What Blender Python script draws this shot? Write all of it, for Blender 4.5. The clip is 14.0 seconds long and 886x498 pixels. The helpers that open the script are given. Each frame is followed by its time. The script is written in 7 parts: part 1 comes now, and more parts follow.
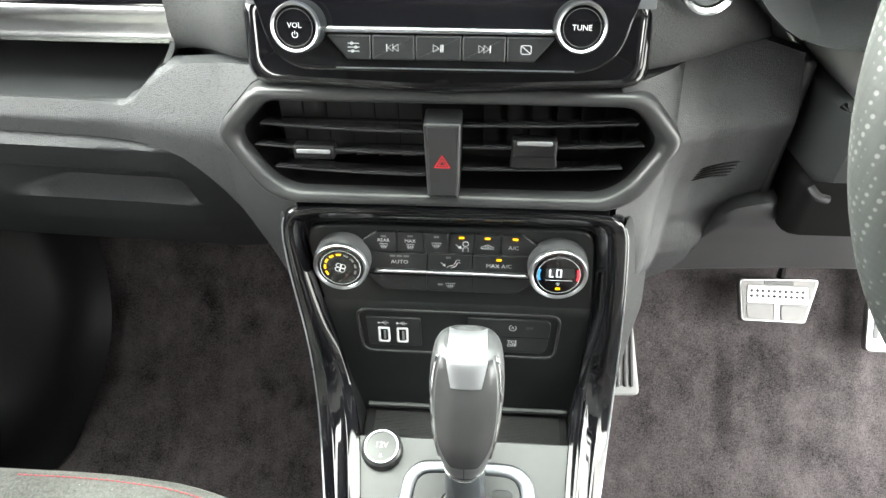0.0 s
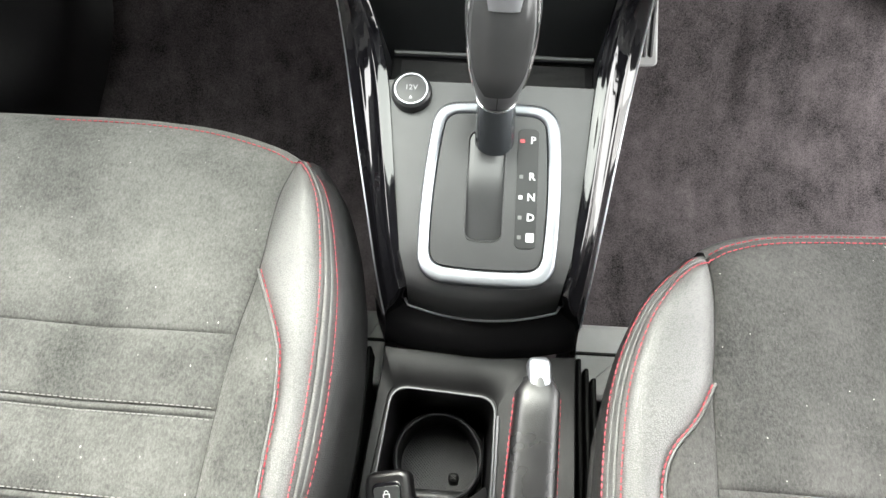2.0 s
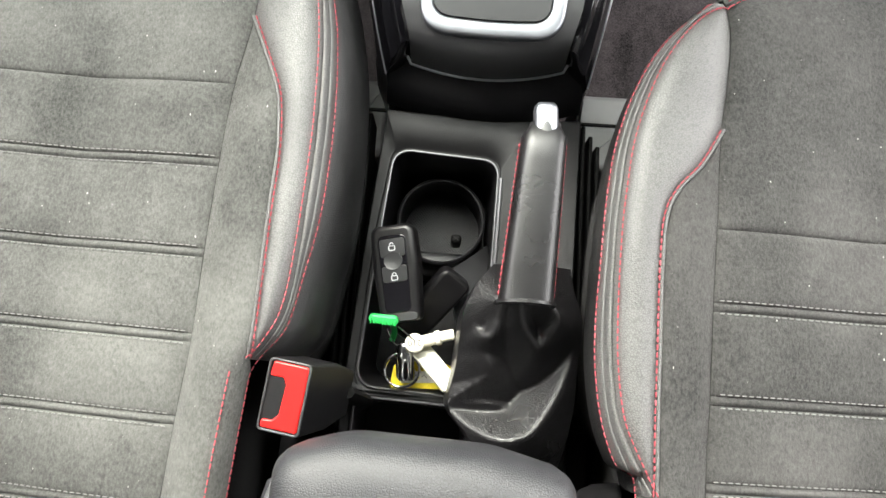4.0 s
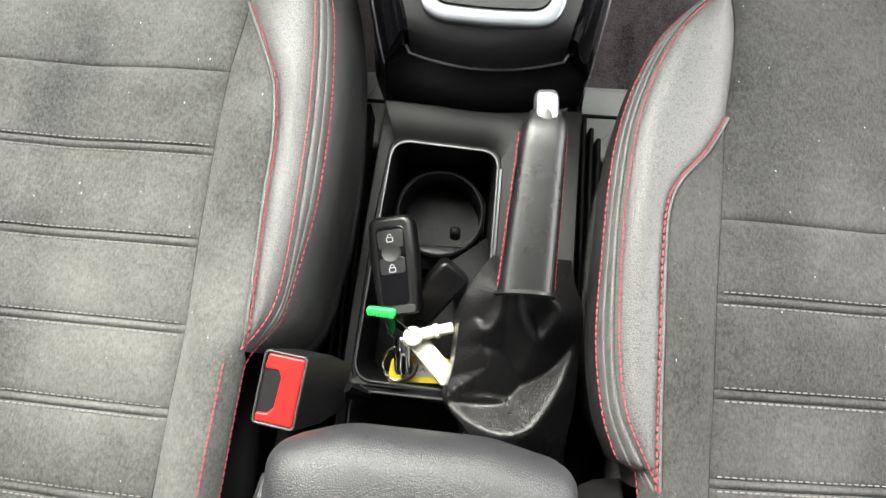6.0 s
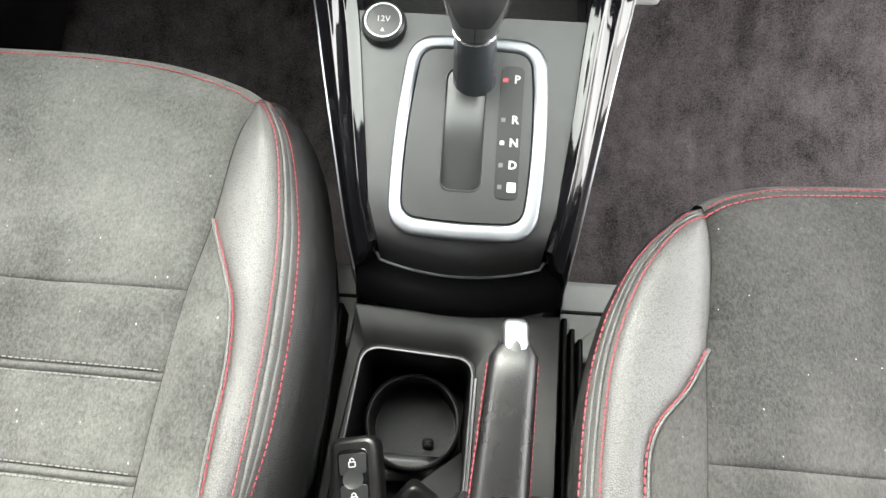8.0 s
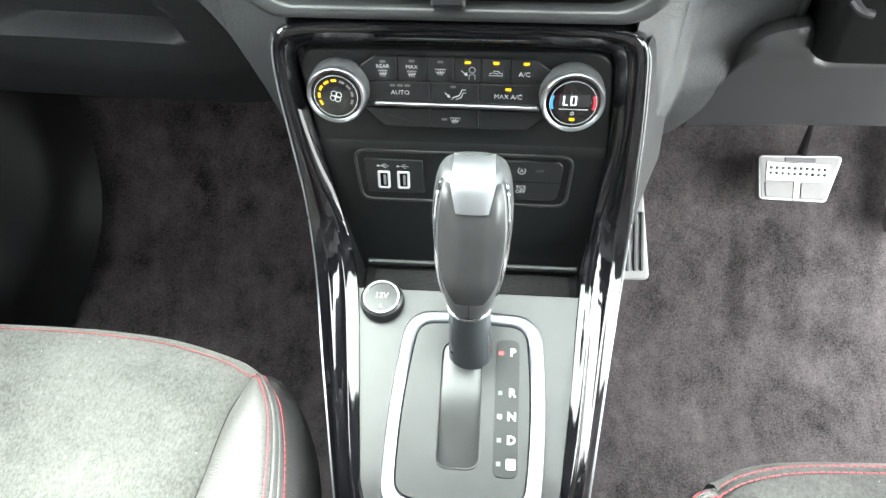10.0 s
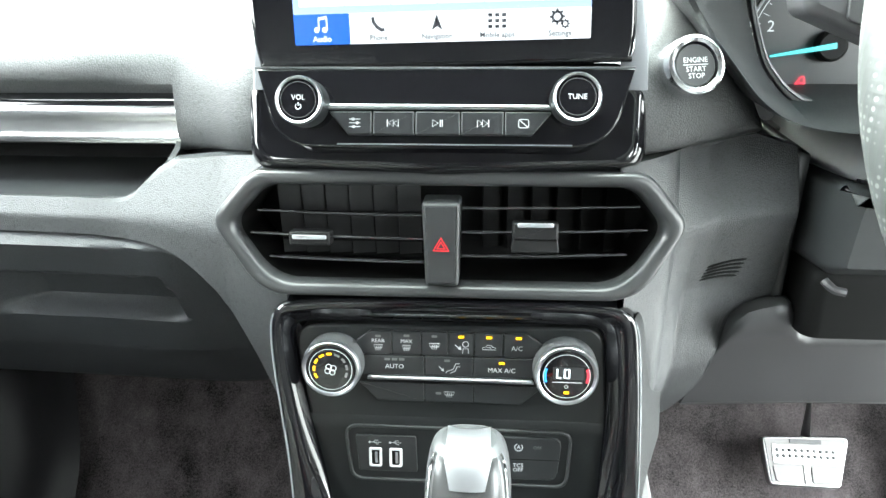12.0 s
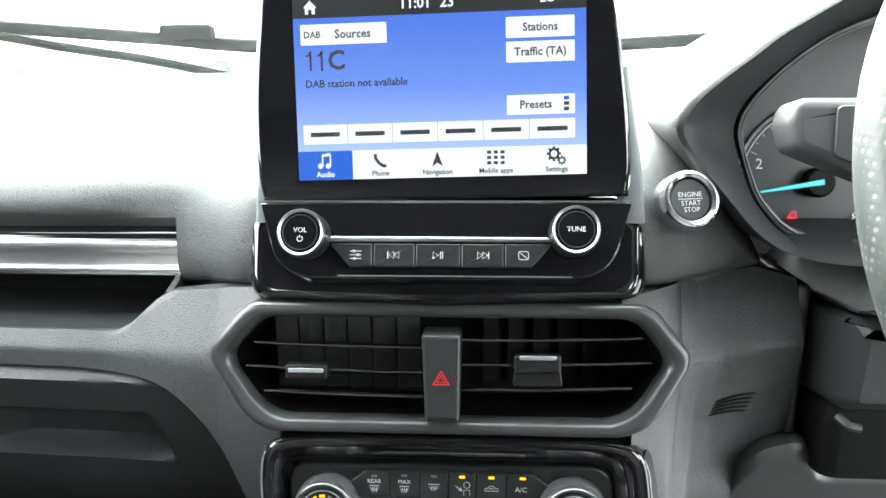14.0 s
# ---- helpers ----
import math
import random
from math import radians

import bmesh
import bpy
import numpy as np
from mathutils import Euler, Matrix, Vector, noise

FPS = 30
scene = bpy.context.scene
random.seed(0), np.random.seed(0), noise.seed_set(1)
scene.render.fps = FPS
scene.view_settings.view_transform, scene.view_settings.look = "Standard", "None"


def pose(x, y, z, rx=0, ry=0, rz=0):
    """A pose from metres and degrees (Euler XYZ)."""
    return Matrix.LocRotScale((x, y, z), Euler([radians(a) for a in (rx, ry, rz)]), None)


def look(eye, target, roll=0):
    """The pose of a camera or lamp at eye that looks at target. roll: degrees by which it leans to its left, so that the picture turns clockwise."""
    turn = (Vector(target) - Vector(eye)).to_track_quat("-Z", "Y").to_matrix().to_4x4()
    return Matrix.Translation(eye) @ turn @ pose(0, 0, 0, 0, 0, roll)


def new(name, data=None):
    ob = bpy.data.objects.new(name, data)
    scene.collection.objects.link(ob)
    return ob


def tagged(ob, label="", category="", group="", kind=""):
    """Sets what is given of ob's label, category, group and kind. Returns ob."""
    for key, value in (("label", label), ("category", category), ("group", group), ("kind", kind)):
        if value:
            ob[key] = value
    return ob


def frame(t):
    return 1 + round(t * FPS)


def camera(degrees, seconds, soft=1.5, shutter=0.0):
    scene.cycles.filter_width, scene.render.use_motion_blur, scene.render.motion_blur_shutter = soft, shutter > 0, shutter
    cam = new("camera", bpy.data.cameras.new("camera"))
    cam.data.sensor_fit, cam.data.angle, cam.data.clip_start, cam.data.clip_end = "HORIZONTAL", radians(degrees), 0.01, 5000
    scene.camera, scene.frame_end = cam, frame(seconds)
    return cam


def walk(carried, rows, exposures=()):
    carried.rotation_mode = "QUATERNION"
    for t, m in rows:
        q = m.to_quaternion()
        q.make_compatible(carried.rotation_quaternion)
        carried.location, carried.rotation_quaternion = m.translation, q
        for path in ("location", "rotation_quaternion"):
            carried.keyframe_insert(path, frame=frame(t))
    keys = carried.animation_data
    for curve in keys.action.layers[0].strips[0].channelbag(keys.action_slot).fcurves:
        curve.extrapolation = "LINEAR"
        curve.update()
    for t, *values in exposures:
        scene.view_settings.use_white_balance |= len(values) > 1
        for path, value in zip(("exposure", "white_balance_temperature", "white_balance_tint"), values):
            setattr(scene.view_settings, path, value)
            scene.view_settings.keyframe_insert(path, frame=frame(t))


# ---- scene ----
# The camera: seconds, place in metres, turn in degrees
cam = camera(64.3, 14.0)
PATH = [
    (0, 0.0305, -0.0001, 0.8100, 47.00, 0.96, 3.92),
    (0.5, 0.0257, -0.0023, 0.8041, 41.37, 0.93, 3.97),
    (1, 0.0156, -0.0130, 0.7944, 35.69, 0.79, 3.76),
    (1.5, 0.0096, -0.0319, 0.7860, 30.34, 0.73, 3.74),
    (2, 0.0062, -0.0525, 0.7761, 24.67, 0.59, 3.69),
    (2.5, 0.0057, -0.0714, 0.7666, 19.34, 0.41, 3.70),
    (3, 0.0038, -0.0833, 0.7585, 13.50, 0.24, 3.71),
    (3.5, 0.0035, -0.0914, 0.7556, 10.91, 0.20, 3.74),
    (3.7, 0.0033, -0.0956, 0.7548, 10.72, 0.22, 3.78),
    (5.8, 0.0042, -0.1100, 0.7432, 10.70, 0.28, 3.85),
    (6, 0.0051, -0.1043, 0.7439, 10.60, 0.31, 3.85),
    (6.5, 0.0072, -0.0830, 0.7421, 10.42, 0.33, 3.89),
    (7, 0.0114, -0.0593, 0.7393, 11.20, 0.36, 4.10),
    (7.5, 0.0177, -0.0418, 0.7347, 15.59, 0.45, 4.12),
    (8, 0.0239, -0.0338, 0.7337, 20.83, 0.42, 4.22),
    (8.2, 0.0245, -0.0323, 0.7308, 22.96, 0.49, 4.05),
    (10.3, 0.0304, -0.0272, 0.7312, 46.46, 0.85, 4.23),
    (10.5, 0.0301, -0.0323, 0.7280, 49.35, 0.76, 4.20),
    (11, 0.0298, -0.0318, 0.7270, 54.97, 0.68, 4.15),
    (11.5, 0.0320, -0.0348, 0.7245, 61.05, 0.71, 4.26),
    (12, 0.0320, -0.0326, 0.7215, 65.58, 0.72, 4.03),
    (12.5, 0.0308, -0.0309, 0.7214, 67.13, 0.77, 3.82),
    (13, 0.0290, -0.0317, 0.7236, 68.71, 0.74, 3.76),
    (13.5, 0.0300, -0.0310, 0.7197, 73.35, 0.48, 3.87),
    (14, 0.0295, -0.0289, 0.7187, 76.44, 0.62, 3.77),
]
EXPOSURES = [(0, 5.5, 6750, 4), (0.7, 5.4, 6750, 6), (1.5, 5.05, 6700, 7), (3, 4.35, 6750, 10), (6.5, 4.35, 6750, 10), (8.2, 4.65, 6700, 8), (10.3, 5.7, 6400, 2), (11.3, 6.0, 6350, 1), (12, 5.92, 6300, 0), (13, 5.87, 6300, 0), (13.5, 5.62, 6300, 1), (14, 5.12, 6300, 3)]
walk(cam, [(t, pose(x, y, z, rx, ry, rz)) for t, x, y, z, rx, ry, rz in PATH], EXPOSURES)

# ---- world and light: a bright overcast day, daylight from the windscreen and the side windows ----
world = bpy.data.worlds.new("overcast_sky")
scene.world = world
world.use_nodes = True
wn = world.node_tree.nodes
sky = wn.new("ShaderNodeTexSky")
sky.sky_type, sky.sun_disc = "NISHITA", False
sky.sun_elevation, sky.sun_rotation = radians(46), radians(336)
sky.air_density, sky.dust_density, sky.ozone_density = 1.0, 6.0, 0.6
pale = wn.new("ShaderNodeHueSaturation")      # cloud greys the sky
pale.inputs["Saturation"].default_value = 0.3
world.node_tree.links.new(sky.outputs[0], pale.inputs["Color"])
veil = wn.new("ShaderNodeMixRGB")             # an even layer of cloud
veil.inputs[0].default_value, veil.inputs[2].default_value = 0.65, (5.0, 5.0, 5.0, 1)
world.node_tree.links.new(pale.outputs[0], veil.inputs[1])
world.node_tree.links.new(veil.outputs[0], wn["Background"].inputs[0])
wn["Background"].inputs[1].default_value = 0.15
sun_data = bpy.data.lights.new("sun", "SUN")
sun_data.energy, sun_data.angle, sun_data.color = 0.25, radians(50), (1.0, 0.97, 0.93)
sun = new("sun", sun_data)
sun.matrix_world = look((-0.9, 2.0, 2.3), (0, 0, 0))


# ---- building tools ----
def catmull(points, n):
    """Points on a smooth curve through the given ones, n steps a span."""
    p = [Vector(q) for q in points]
    p = [p[0] * 2 - p[1]] + p + [p[-1] * 2 - p[-2]]
    out = []
    for i in range(1, len(p) - 2):
        for k in range(n):
            t = k / n
            a, b, c, d = p[i - 1], p[i], p[i + 1], p[i + 2]
            out.append(0.5 * (2 * b + (c - a) * t + (2 * a - 5 * b + 4 * c - d) * t * t + (3 * b - a - 3 * c + d) * t ** 3))
    return out + [p[-2]]


def curve_at(knots):
    """A function y -> x through (y, x) knots, smooth and clamped."""
    ks = sorted(knots)
    ys, xs = [k[0] for k in ks], [k[1] for k in ks]
    fine = catmull([(y, x, 0) for y, x in ks], 8)
    fy, fx = [p[0] for p in fine], [p[1] for p in fine]
    return lambda y: float(np.interp(y, fy, fx))


def rounded(corners, r, seg=5):
    """A closed outline with rounded corners; r is one radius or one for each corner."""
    n, out = len(corners), []
    for i, c in enumerate(corners):
        c = Vector(c).to_2d()
        a, b = Vector(corners[i - 1]).to_2d() - c, Vector(corners[(i + 1) % n]).to_2d() - c
        rad = r[i] if isinstance(r, (list, tuple)) else r
        if rad <= 0:
            out += [c.copy() for _ in range(seg + 1)]
            continue
        ang = a.angle(b)
        cut = min(rad / math.tan(ang / 2), a.length * 0.49, b.length * 0.49)
        p, q = c + a.normalized() * cut, c + b.normalized() * cut
        for k in range(seg + 1):
            t = k / seg
            out.append((1 - t) ** 2 * p + 2 * t * (1 - t) * (c * 0.86 + (p + q) * 0.07) + t * t * q)
    return out


def rect(w, h, r, seg=4, cx=0.0, cy=0.0):
    return rounded([(cx - w / 2, cy - h / 2), (cx + w / 2, cy - h / 2), (cx + w / 2, cy + h / 2), (cx - w / 2, cy + h / 2)], r, seg)


def circle(r, n=40, cx=0.0, cy=0.0):
    return [Vector((cx + r * math.cos(2 * math.pi * k / n), cy + r * math.sin(2 * math.pi * k / n))) for k in range(n)]


def inset(line, d):
    """A closed outline moved inwards by d (counter-clockwise outlines)."""
    area = sum(line[i - 1][0] * line[i][1] - line[i][0] * line[i - 1][1] for i in range(len(line)))
    s = 1 if area > 0 else -1
    out, n = [], len(line)
    for i, p in enumerate(line):
        j, k = i - 1, (i + 1) % n
        while (Vector(line[k]) - Vector(line[j])).length < 1e-7:
            j, k = j - 1, (k + 1) % n
        e = (Vector(line[k]) - Vector(line[j])).normalized()
        out.append(Vector((p[0] - s * e[1] * d, p[1] + s * e[0] * d)))
    return out


def stack(bm, rings, cap_first=True, cap_last=True, closed=True):
    """Skin a run of rings of 3D points; returns the vertex rings."""
    made = [[bm.verts.new(p) for p in ring] for ring in rings]
    for a, b in zip(made, made[1:]):
        n = len(a)
        for i in range(n if closed else n - 1):
            j = (i + 1) % n
            bm.faces.new((a[i], a[j], b[j], b[i]))
    if cap_first:
        bm.faces.new(made[0])
    if cap_last:
        bm.faces.new(made[-1])
    return made


def slab(line, depth, bevel=0.0, m=Matrix(), bm=None, z0=0.0, steps=3):
    """An outline in local x, y raised along local z, with a rounded upper edge."""
    bm = bm or bmesh.new()
    rings = [[m @ Vector((p[0], p[1], z0)) for p in line]]
    if bevel > 0:
        for k in range(steps + 1):
            a = k / steps * math.pi / 2
            ring = inset(line, bevel * (1 - math.cos(a))) if k else line
            rings.append([m @ Vector((p[0], p[1], z0 + depth - bevel + bevel * math.sin(a))) for p in ring])
    else:
        rings.append([m @ Vector((p[0], p[1], z0 + depth)) for p in line])
    stack(bm, rings)
    return bm


def ringed(outer, inner, depth, bevel, m=Matrix(), bm=None, z0=0.0, back=True, drop=0.0):
    """A flat ring between two outlines of the same count, with rounded edges; drop lowers its inner edge."""
    bm = bm or bmesh.new()
    e = z0 + depth
    prof = [(outer, z0)]
    for k in range(4):
        a = k / 3 * math.pi / 2
        prof.append((inset(outer, bevel * (1 - math.cos(a))), e - bevel + bevel * math.sin(a)))
    for k in range(4):
        a = (3 - k) / 3 * math.pi / 2
        prof.append((inset(inner, -bevel * (1 - math.cos(a))), e - drop - bevel + bevel * math.sin(a)))
    prof.append((inner, z0 - (0 if back else 0.02)))
    rings = [[m @ Vector((p[0], p[1], z)) for p in line] for line, z in prof]
    if back:
        rings.append(rings[0])
    made = stack(bm, rings, False, False)
    bmesh.ops.remove_doubles(bm, verts=bm.verts, dist=1e-7)
    return bm


def box(x0, x1, y0, y1, z0, z1, bevel=0.003, m=Matrix(), bm=None):
    """A box with rounded upright and upper edges."""
    line = rounded([(x0, y0), (x1, y0), (x1, y1), (x0, y1)], bevel, 3)
    return slab(line, z1 - z0, min(bevel, (z1 - z0) * 0.45), m, bm, z0)


def lathe(profile, m=Matrix(), n=40, bm=None, cap_first=True, cap_last=True):
    """A turned body: (radius, height) from the bottom up, round local z."""
    bm = bm or bmesh.new()
    rings = [[m @ Vector((r * math.cos(2 * math.pi * k / n), r * math.sin(2 * math.pi * k / n), z)) for k in range(n)] for r, z in profile]
    stack(bm, rings, cap_first, cap_last)
    return bm


def sweep(path, r, n=8, bm=None, flat=1.0, caps=True):
    """A tube along 3D points; r may be a list; flat squashes it across its own up."""
    bm = bm or bmesh.new()
    path = [Vector(p) for p in path]
    rings = []
    for i, p in enumerate(path):
        d = (path[min(i + 1, len(path) - 1)] - path[max(i - 1, 0)]).normalized()
        up = Vector((0, 0, 1)) if abs(d.z) < 0.95 else Vector((0, 1, 0))
        s = d.cross(up).normalized()
        u = s.cross(d).normalized()
        rad = r[i] if isinstance(r, (list, tuple)) else r
        rings.append([p + (s * math.cos(2 * math.pi * k / n) + u * flat * math.sin(2 * math.pi * k / n)) * rad for k in range(n)])
    stack(bm, rings, caps, caps)
    return bm


def sheet(grid, bm=None):
    """A surface over rows of points, all of the same count."""
    bm = bm or bmesh.new()
    stack(bm, grid, False, False, closed=False)
    return bm


def solid_sheet(grid, thick, bm=None):
    """A sheet with thickness: thick is the vector to its back."""
    bm = bm or bmesh.new()
    t = Vector(thick)
    nu, nv = len(grid), len(grid[0])
    front = [[bm.verts.new(p) for p in row] for row in grid]
    rear = [[bm.verts.new(Vector(p) + t) for p in row] for row in grid]
    for g in (front, rear):
        for i in range(nu - 1):
            for j in range(nv - 1):
                bm.faces.new((g[i][j], g[i + 1][j], g[i + 1][j + 1], g[i][j + 1]))
    edge = [(i, 0) for i in range(nu)] + [(nu - 1, j) for j in range(1, nv)] + [(i, nv - 1) for i in range(nu - 2, -1, -1)] + [(0, j) for j in range(nv - 2, 0, -1)]
    for (a, b), (c, d) in zip(edge, edge[1:] + edge[:1]):
        bm.faces.new((front[a][b], front[c][d], rear[c][d], rear[a][b]))
    return bm


def dashes(path, length, gap, width, rise, bm=None, lift=0.0):
    """Stitches along a 3D path: short rounded bars lying on it."""
    bm = bm or bmesh.new()
    path = [Vector(p) for p in path]
    run = [0.0]
    for a, b in zip(path, path[1:]):
        run.append(run[-1] + (b - a).length)
    arr = np.array([list(p) for p in path])
    at = lambda s: Vector([float(np.interp(s, run, arr[:, k])) for k in range(3)])
    s = gap
    while s + length < run[-1]:
        a, b = at(s), at(s + length)
        d = (b - a).normalized()
        side = d.cross(Vector((0, 0, 1))).normalized() * width / 2
        up = side.cross(d).normalized() * rise
        if up.z < 0:
            up = -up
        off = up.normalized() * lift
        rings = []
        for p, k in ((a, 0.35), (a + d * length * 0.15, 1), (b - d * length * 0.15, 1), (b, 0.35)):
            p = p + off
            rings.append([p - side * k - up * 0.6, p + side * k - up * 0.6, p + side * 0.75 * k + up * (0.3 + 0.6 * k), p - side * 0.75 * k + up * (0.3 + 0.6 * k)])
        stack(bm, rings)
        s += length + gap
    return bm


def stroke(bm, points, width, m, rise=0.0003, closed=False):
    """A drawn line of a sign, as a thin raised ribbon in local x, y."""
    pts = [Vector(p).to_2d() for p in points]
    n = len(pts)
    left, right = [], []
    for i, p in enumerate(pts):
        a = pts[i - 1] if (i or closed) else p
        b = pts[(i + 1) % n] if (i < n - 1 or closed) else p
        d = (b - a).normalized() if (b - a).length else Vector((1, 0))
        s = Vector((-d.y, d.x)) * width / 2
        left.append(p + s)
        right.append(p - s)
    lift = lambda q: m @ Vector((q[0], q[1], rise))
    lo, ro = [bm.verts.new(lift(q)) for q in left], [bm.verts.new(lift(q)) for q in right]
    for i in range(n if closed else n - 1):
        j = (i + 1) % n
        bm.faces.new((lo[i], ro[i], ro[j], lo[j]))
    return bm


def blot(bm, points, m, rise=0.0003):
    """A filled flat shape of a sign."""
    bm.faces.new([bm.verts.new(m @ Vector((p[0], p[1], rise))) for p in points])
    return bm


def thing(name, label, category, at=(0, 0, 0), group="", kind=""):
    ob = new(name)
    ob.location = at
    ob.empty_display_size = 0.02
    return tagged(ob, label, category, group, kind)


def part(name, bm, material, parent, label="", sharp=38):
    """Link a bmesh, built in the world's own axes, as one mesh under a thing or a part."""
    bmesh.ops.recalc_face_normals(bm, faces=bm.faces)
    mesh = bpy.data.meshes.new(name)
    bm.to_mesh(mesh)
    bm.free()
    mesh.materials.append(material)
    mesh.shade_smooth()
    mesh.set_sharp_from_angle(angle=radians(sharp))
    for face in mesh.polygons:      # broad flat caps stay flat
        if len(face.vertices) > 6:
            face.use_smooth = False
    ob = new(name, mesh)
    if parent:
        ob.parent = parent
        ob.matrix_parent_inverse = Matrix.Translation(parent.location).inverted()
    if label:
        ob["label"] = label
    return ob


def lone(name, bm, material, label, category, kind="", group="", sharp=38):
    """A thing, or a piece of the setting, that is one mesh."""
    return tagged(part(name, bm, material, None, "", sharp), label, category, group, kind)


FONT_CACHE = {}


def lettering(text, size, m, material, parent, name="lettering", bold=0.0, rise=0.0003, squeeze=1.0, align="CENTER"):
    """Words in the built-in font, laid on a plane as a mesh."""
    key = (text, bold, align)
    if key not in FONT_CACHE:
        cu = bpy.data.curves.new("lettering", "FONT")
        cu.body, cu.align_x, cu.align_y, cu.size, cu.offset, cu.resolution_u = text, align, "CENTER", 1.0, bold, 2
        ob = bpy.data.objects.new("lettering", cu)
        scene.collection.objects.link(ob)
        bpy.context.view_layer.update()
        me = bpy.data.meshes.new_from_object(ob.evaluated_get(bpy.context.evaluated_depsgraph_get()))
        FONT_CACHE[key] = ([v.co.copy() for v in me.vertices], [tuple(p.vertices) for p in me.polygons])
        bpy.data.objects.remove(ob)
        bpy.data.curves.remove(cu)
        bpy.data.meshes.remove(me)
    verts, faces = FONT_CACHE[key]
    bm = bmesh.new()
    vs = [bm.verts.new(m @ Vector((v.x * size * squeeze, v.y * size, rise))) for v in verts]
    for f in faces:
        try:
            bm.faces.new([vs[i] for i in f])
        except ValueError:
            pass
    mesh = bpy.data.meshes.new(name)
    bm.to_mesh(mesh)
    bm.free()
    mesh.materials.append(material)
    ob = new(name, mesh)
    ob.parent = parent
    ob.matrix_parent_inverse = Matrix.Translation(parent.location).inverted()
    return ob


def facing(x, y, z, lean, turn=0.0):
    """The pose of a panel that faces the seats: local x to the right, local y up along it, local z out of it; lean: degrees back."""
    return pose(x, y, z, 90 - lean, 0, turn)


# ---- materials ----
LAMP_LEVEL = 0.036      # lamps, lit screens and the glow added to print, against daylight

def base(name, color, rough, metal=0.0, spec=0.5, coat=0.0):
    mat = bpy.data.materials.new(name)
    mat.use_nodes = True
    nt = mat.node_tree
    b = nt.nodes["Principled BSDF"]
    b.inputs["Base Color"].default_value = (*color, 1)
    b.inputs["Roughness"].default_value = rough
    b.inputs["Metallic"].default_value = metal
    b.inputs["Specular IOR Level"].default_value = spec
    b.inputs["Coat Weight"].default_value = coat
    return mat, nt, b


def node(nt, kind, **values):
    n = nt.nodes.new(kind)
    for k, v in values.items():
        n.inputs[k].default_value = v
    return n


def coords(nt, stretch=(1, 1, 1)):
    tc = nt.nodes.new("ShaderNodeTexCoord")
    mp = nt.nodes.new("ShaderNodeMapping")
    mp.inputs["Scale"].default_value = stretch
    nt.links.new(tc.outputs["Object"], mp.inputs["Vector"])
    return mp.outputs[0]


def noise_tex(nt, vec, scale, detail=3.0, rough=0.55):
    n = node(nt, "ShaderNodeTexNoise", Scale=scale, Detail=detail, Roughness=rough)
    nt.links.new(vec, n.inputs["Vector"])
    return n.outputs["Fac"]


def ramp(nt, fac, lo, hi, a=0.3, b=0.7):
    r = nt.nodes.new("ShaderNodeValToRGB")
    norm = nt.nodes.new("ShaderNodeMapRange")
    norm.inputs["From Min"].default_value, norm.inputs["From Max"].default_value = a, b
    nt.links.new(fac, norm.inputs["Value"])
    r.color_ramp.elements[0].color, r.color_ramp.elements[1].color = (*lo, 1), (*hi, 1)
    nt.links.new(norm.outputs[0], r.inputs[0])
    return r.outputs[0]


def span(nt, fac, lo, hi):
    m = nt.nodes.new("ShaderNodeMapRange")
    m.inputs["To Min"].default_value, m.inputs["To Max"].default_value = lo, hi
    nt.links.new(fac, m.inputs["Value"])
    return m.outputs[0]


def bumped(nt, b, height, strength, distance):
    bp = node(nt, "ShaderNodeBump", Strength=strength, Distance=distance)
    nt.links.new(height, bp.inputs["Height"])
    nt.links.new(bp.outputs[0], b.inputs["Normal"])


def plus(nt, a, b, k=1.0):
    m = nt.nodes.new("ShaderNodeMath")
    m.operation = "MULTIPLY_ADD"
    nt.links.new(b, m.inputs[0])
    m.inputs[1].default_value = k
    nt.links.new(a, m.inputs[2])
    return m.outputs[0]


def voronoi(nt, vec, scale, feature="F1", rand=1.0):
    v = node(nt, "ShaderNodeTexVoronoi", Scale=scale, Randomness=rand)
    v.feature = feature
    nt.links.new(vec, v.inputs["Vector"])
    return v.outputs["Distance"]


def grained(name, color, rough, cells, strength, spread=0.18, distance=0.0004, spec=0.5, stretch=(1, 1, 1), crease=0.62):
    """Moulded plastic or leather with a pebbled grain, its valleys shaded in the colour, and slight wear."""
    mat, nt, b = base(name, color, rough, spec=spec)
    v = coords(nt, stretch)
    broad = noise_tex(nt, v, 14, 4)
    fine = noise_tex(nt, v, 900, 2)
    nt.links.new(span(nt, broad, max(0.02, rough - 0.09), min(1, rough + 0.09)), b.inputs["Roughness"])
    pebble = span(nt, voronoi(nt, v, cells, "DISTANCE_TO_EDGE"), 0.0, 1.0)
    pebble.node.interpolation_type = "SMOOTHSTEP"
    pebble.node.inputs["From Max"].default_value = 0.20
    tone = ramp(nt, broad, [c * (1 - spread) for c in color], [min(1, c * (1 + spread)) for c in color])
    # shade between the pebbles, put into the base colour down to crease
    groove_shade = nt.nodes.new("ShaderNodeVectorMath")
    groove_shade.operation = "SCALE"
    nt.links.new(tone, groove_shade.inputs[0])
    nt.links.new(span(nt, pebble, crease, 1.06), groove_shade.inputs["Scale"])
    nt.links.new(groove_shade.outputs[0], b.inputs["Base Color"])
    bumped(nt, b, plus(nt, pebble, fine, 0.05), strength, distance)
    return mat


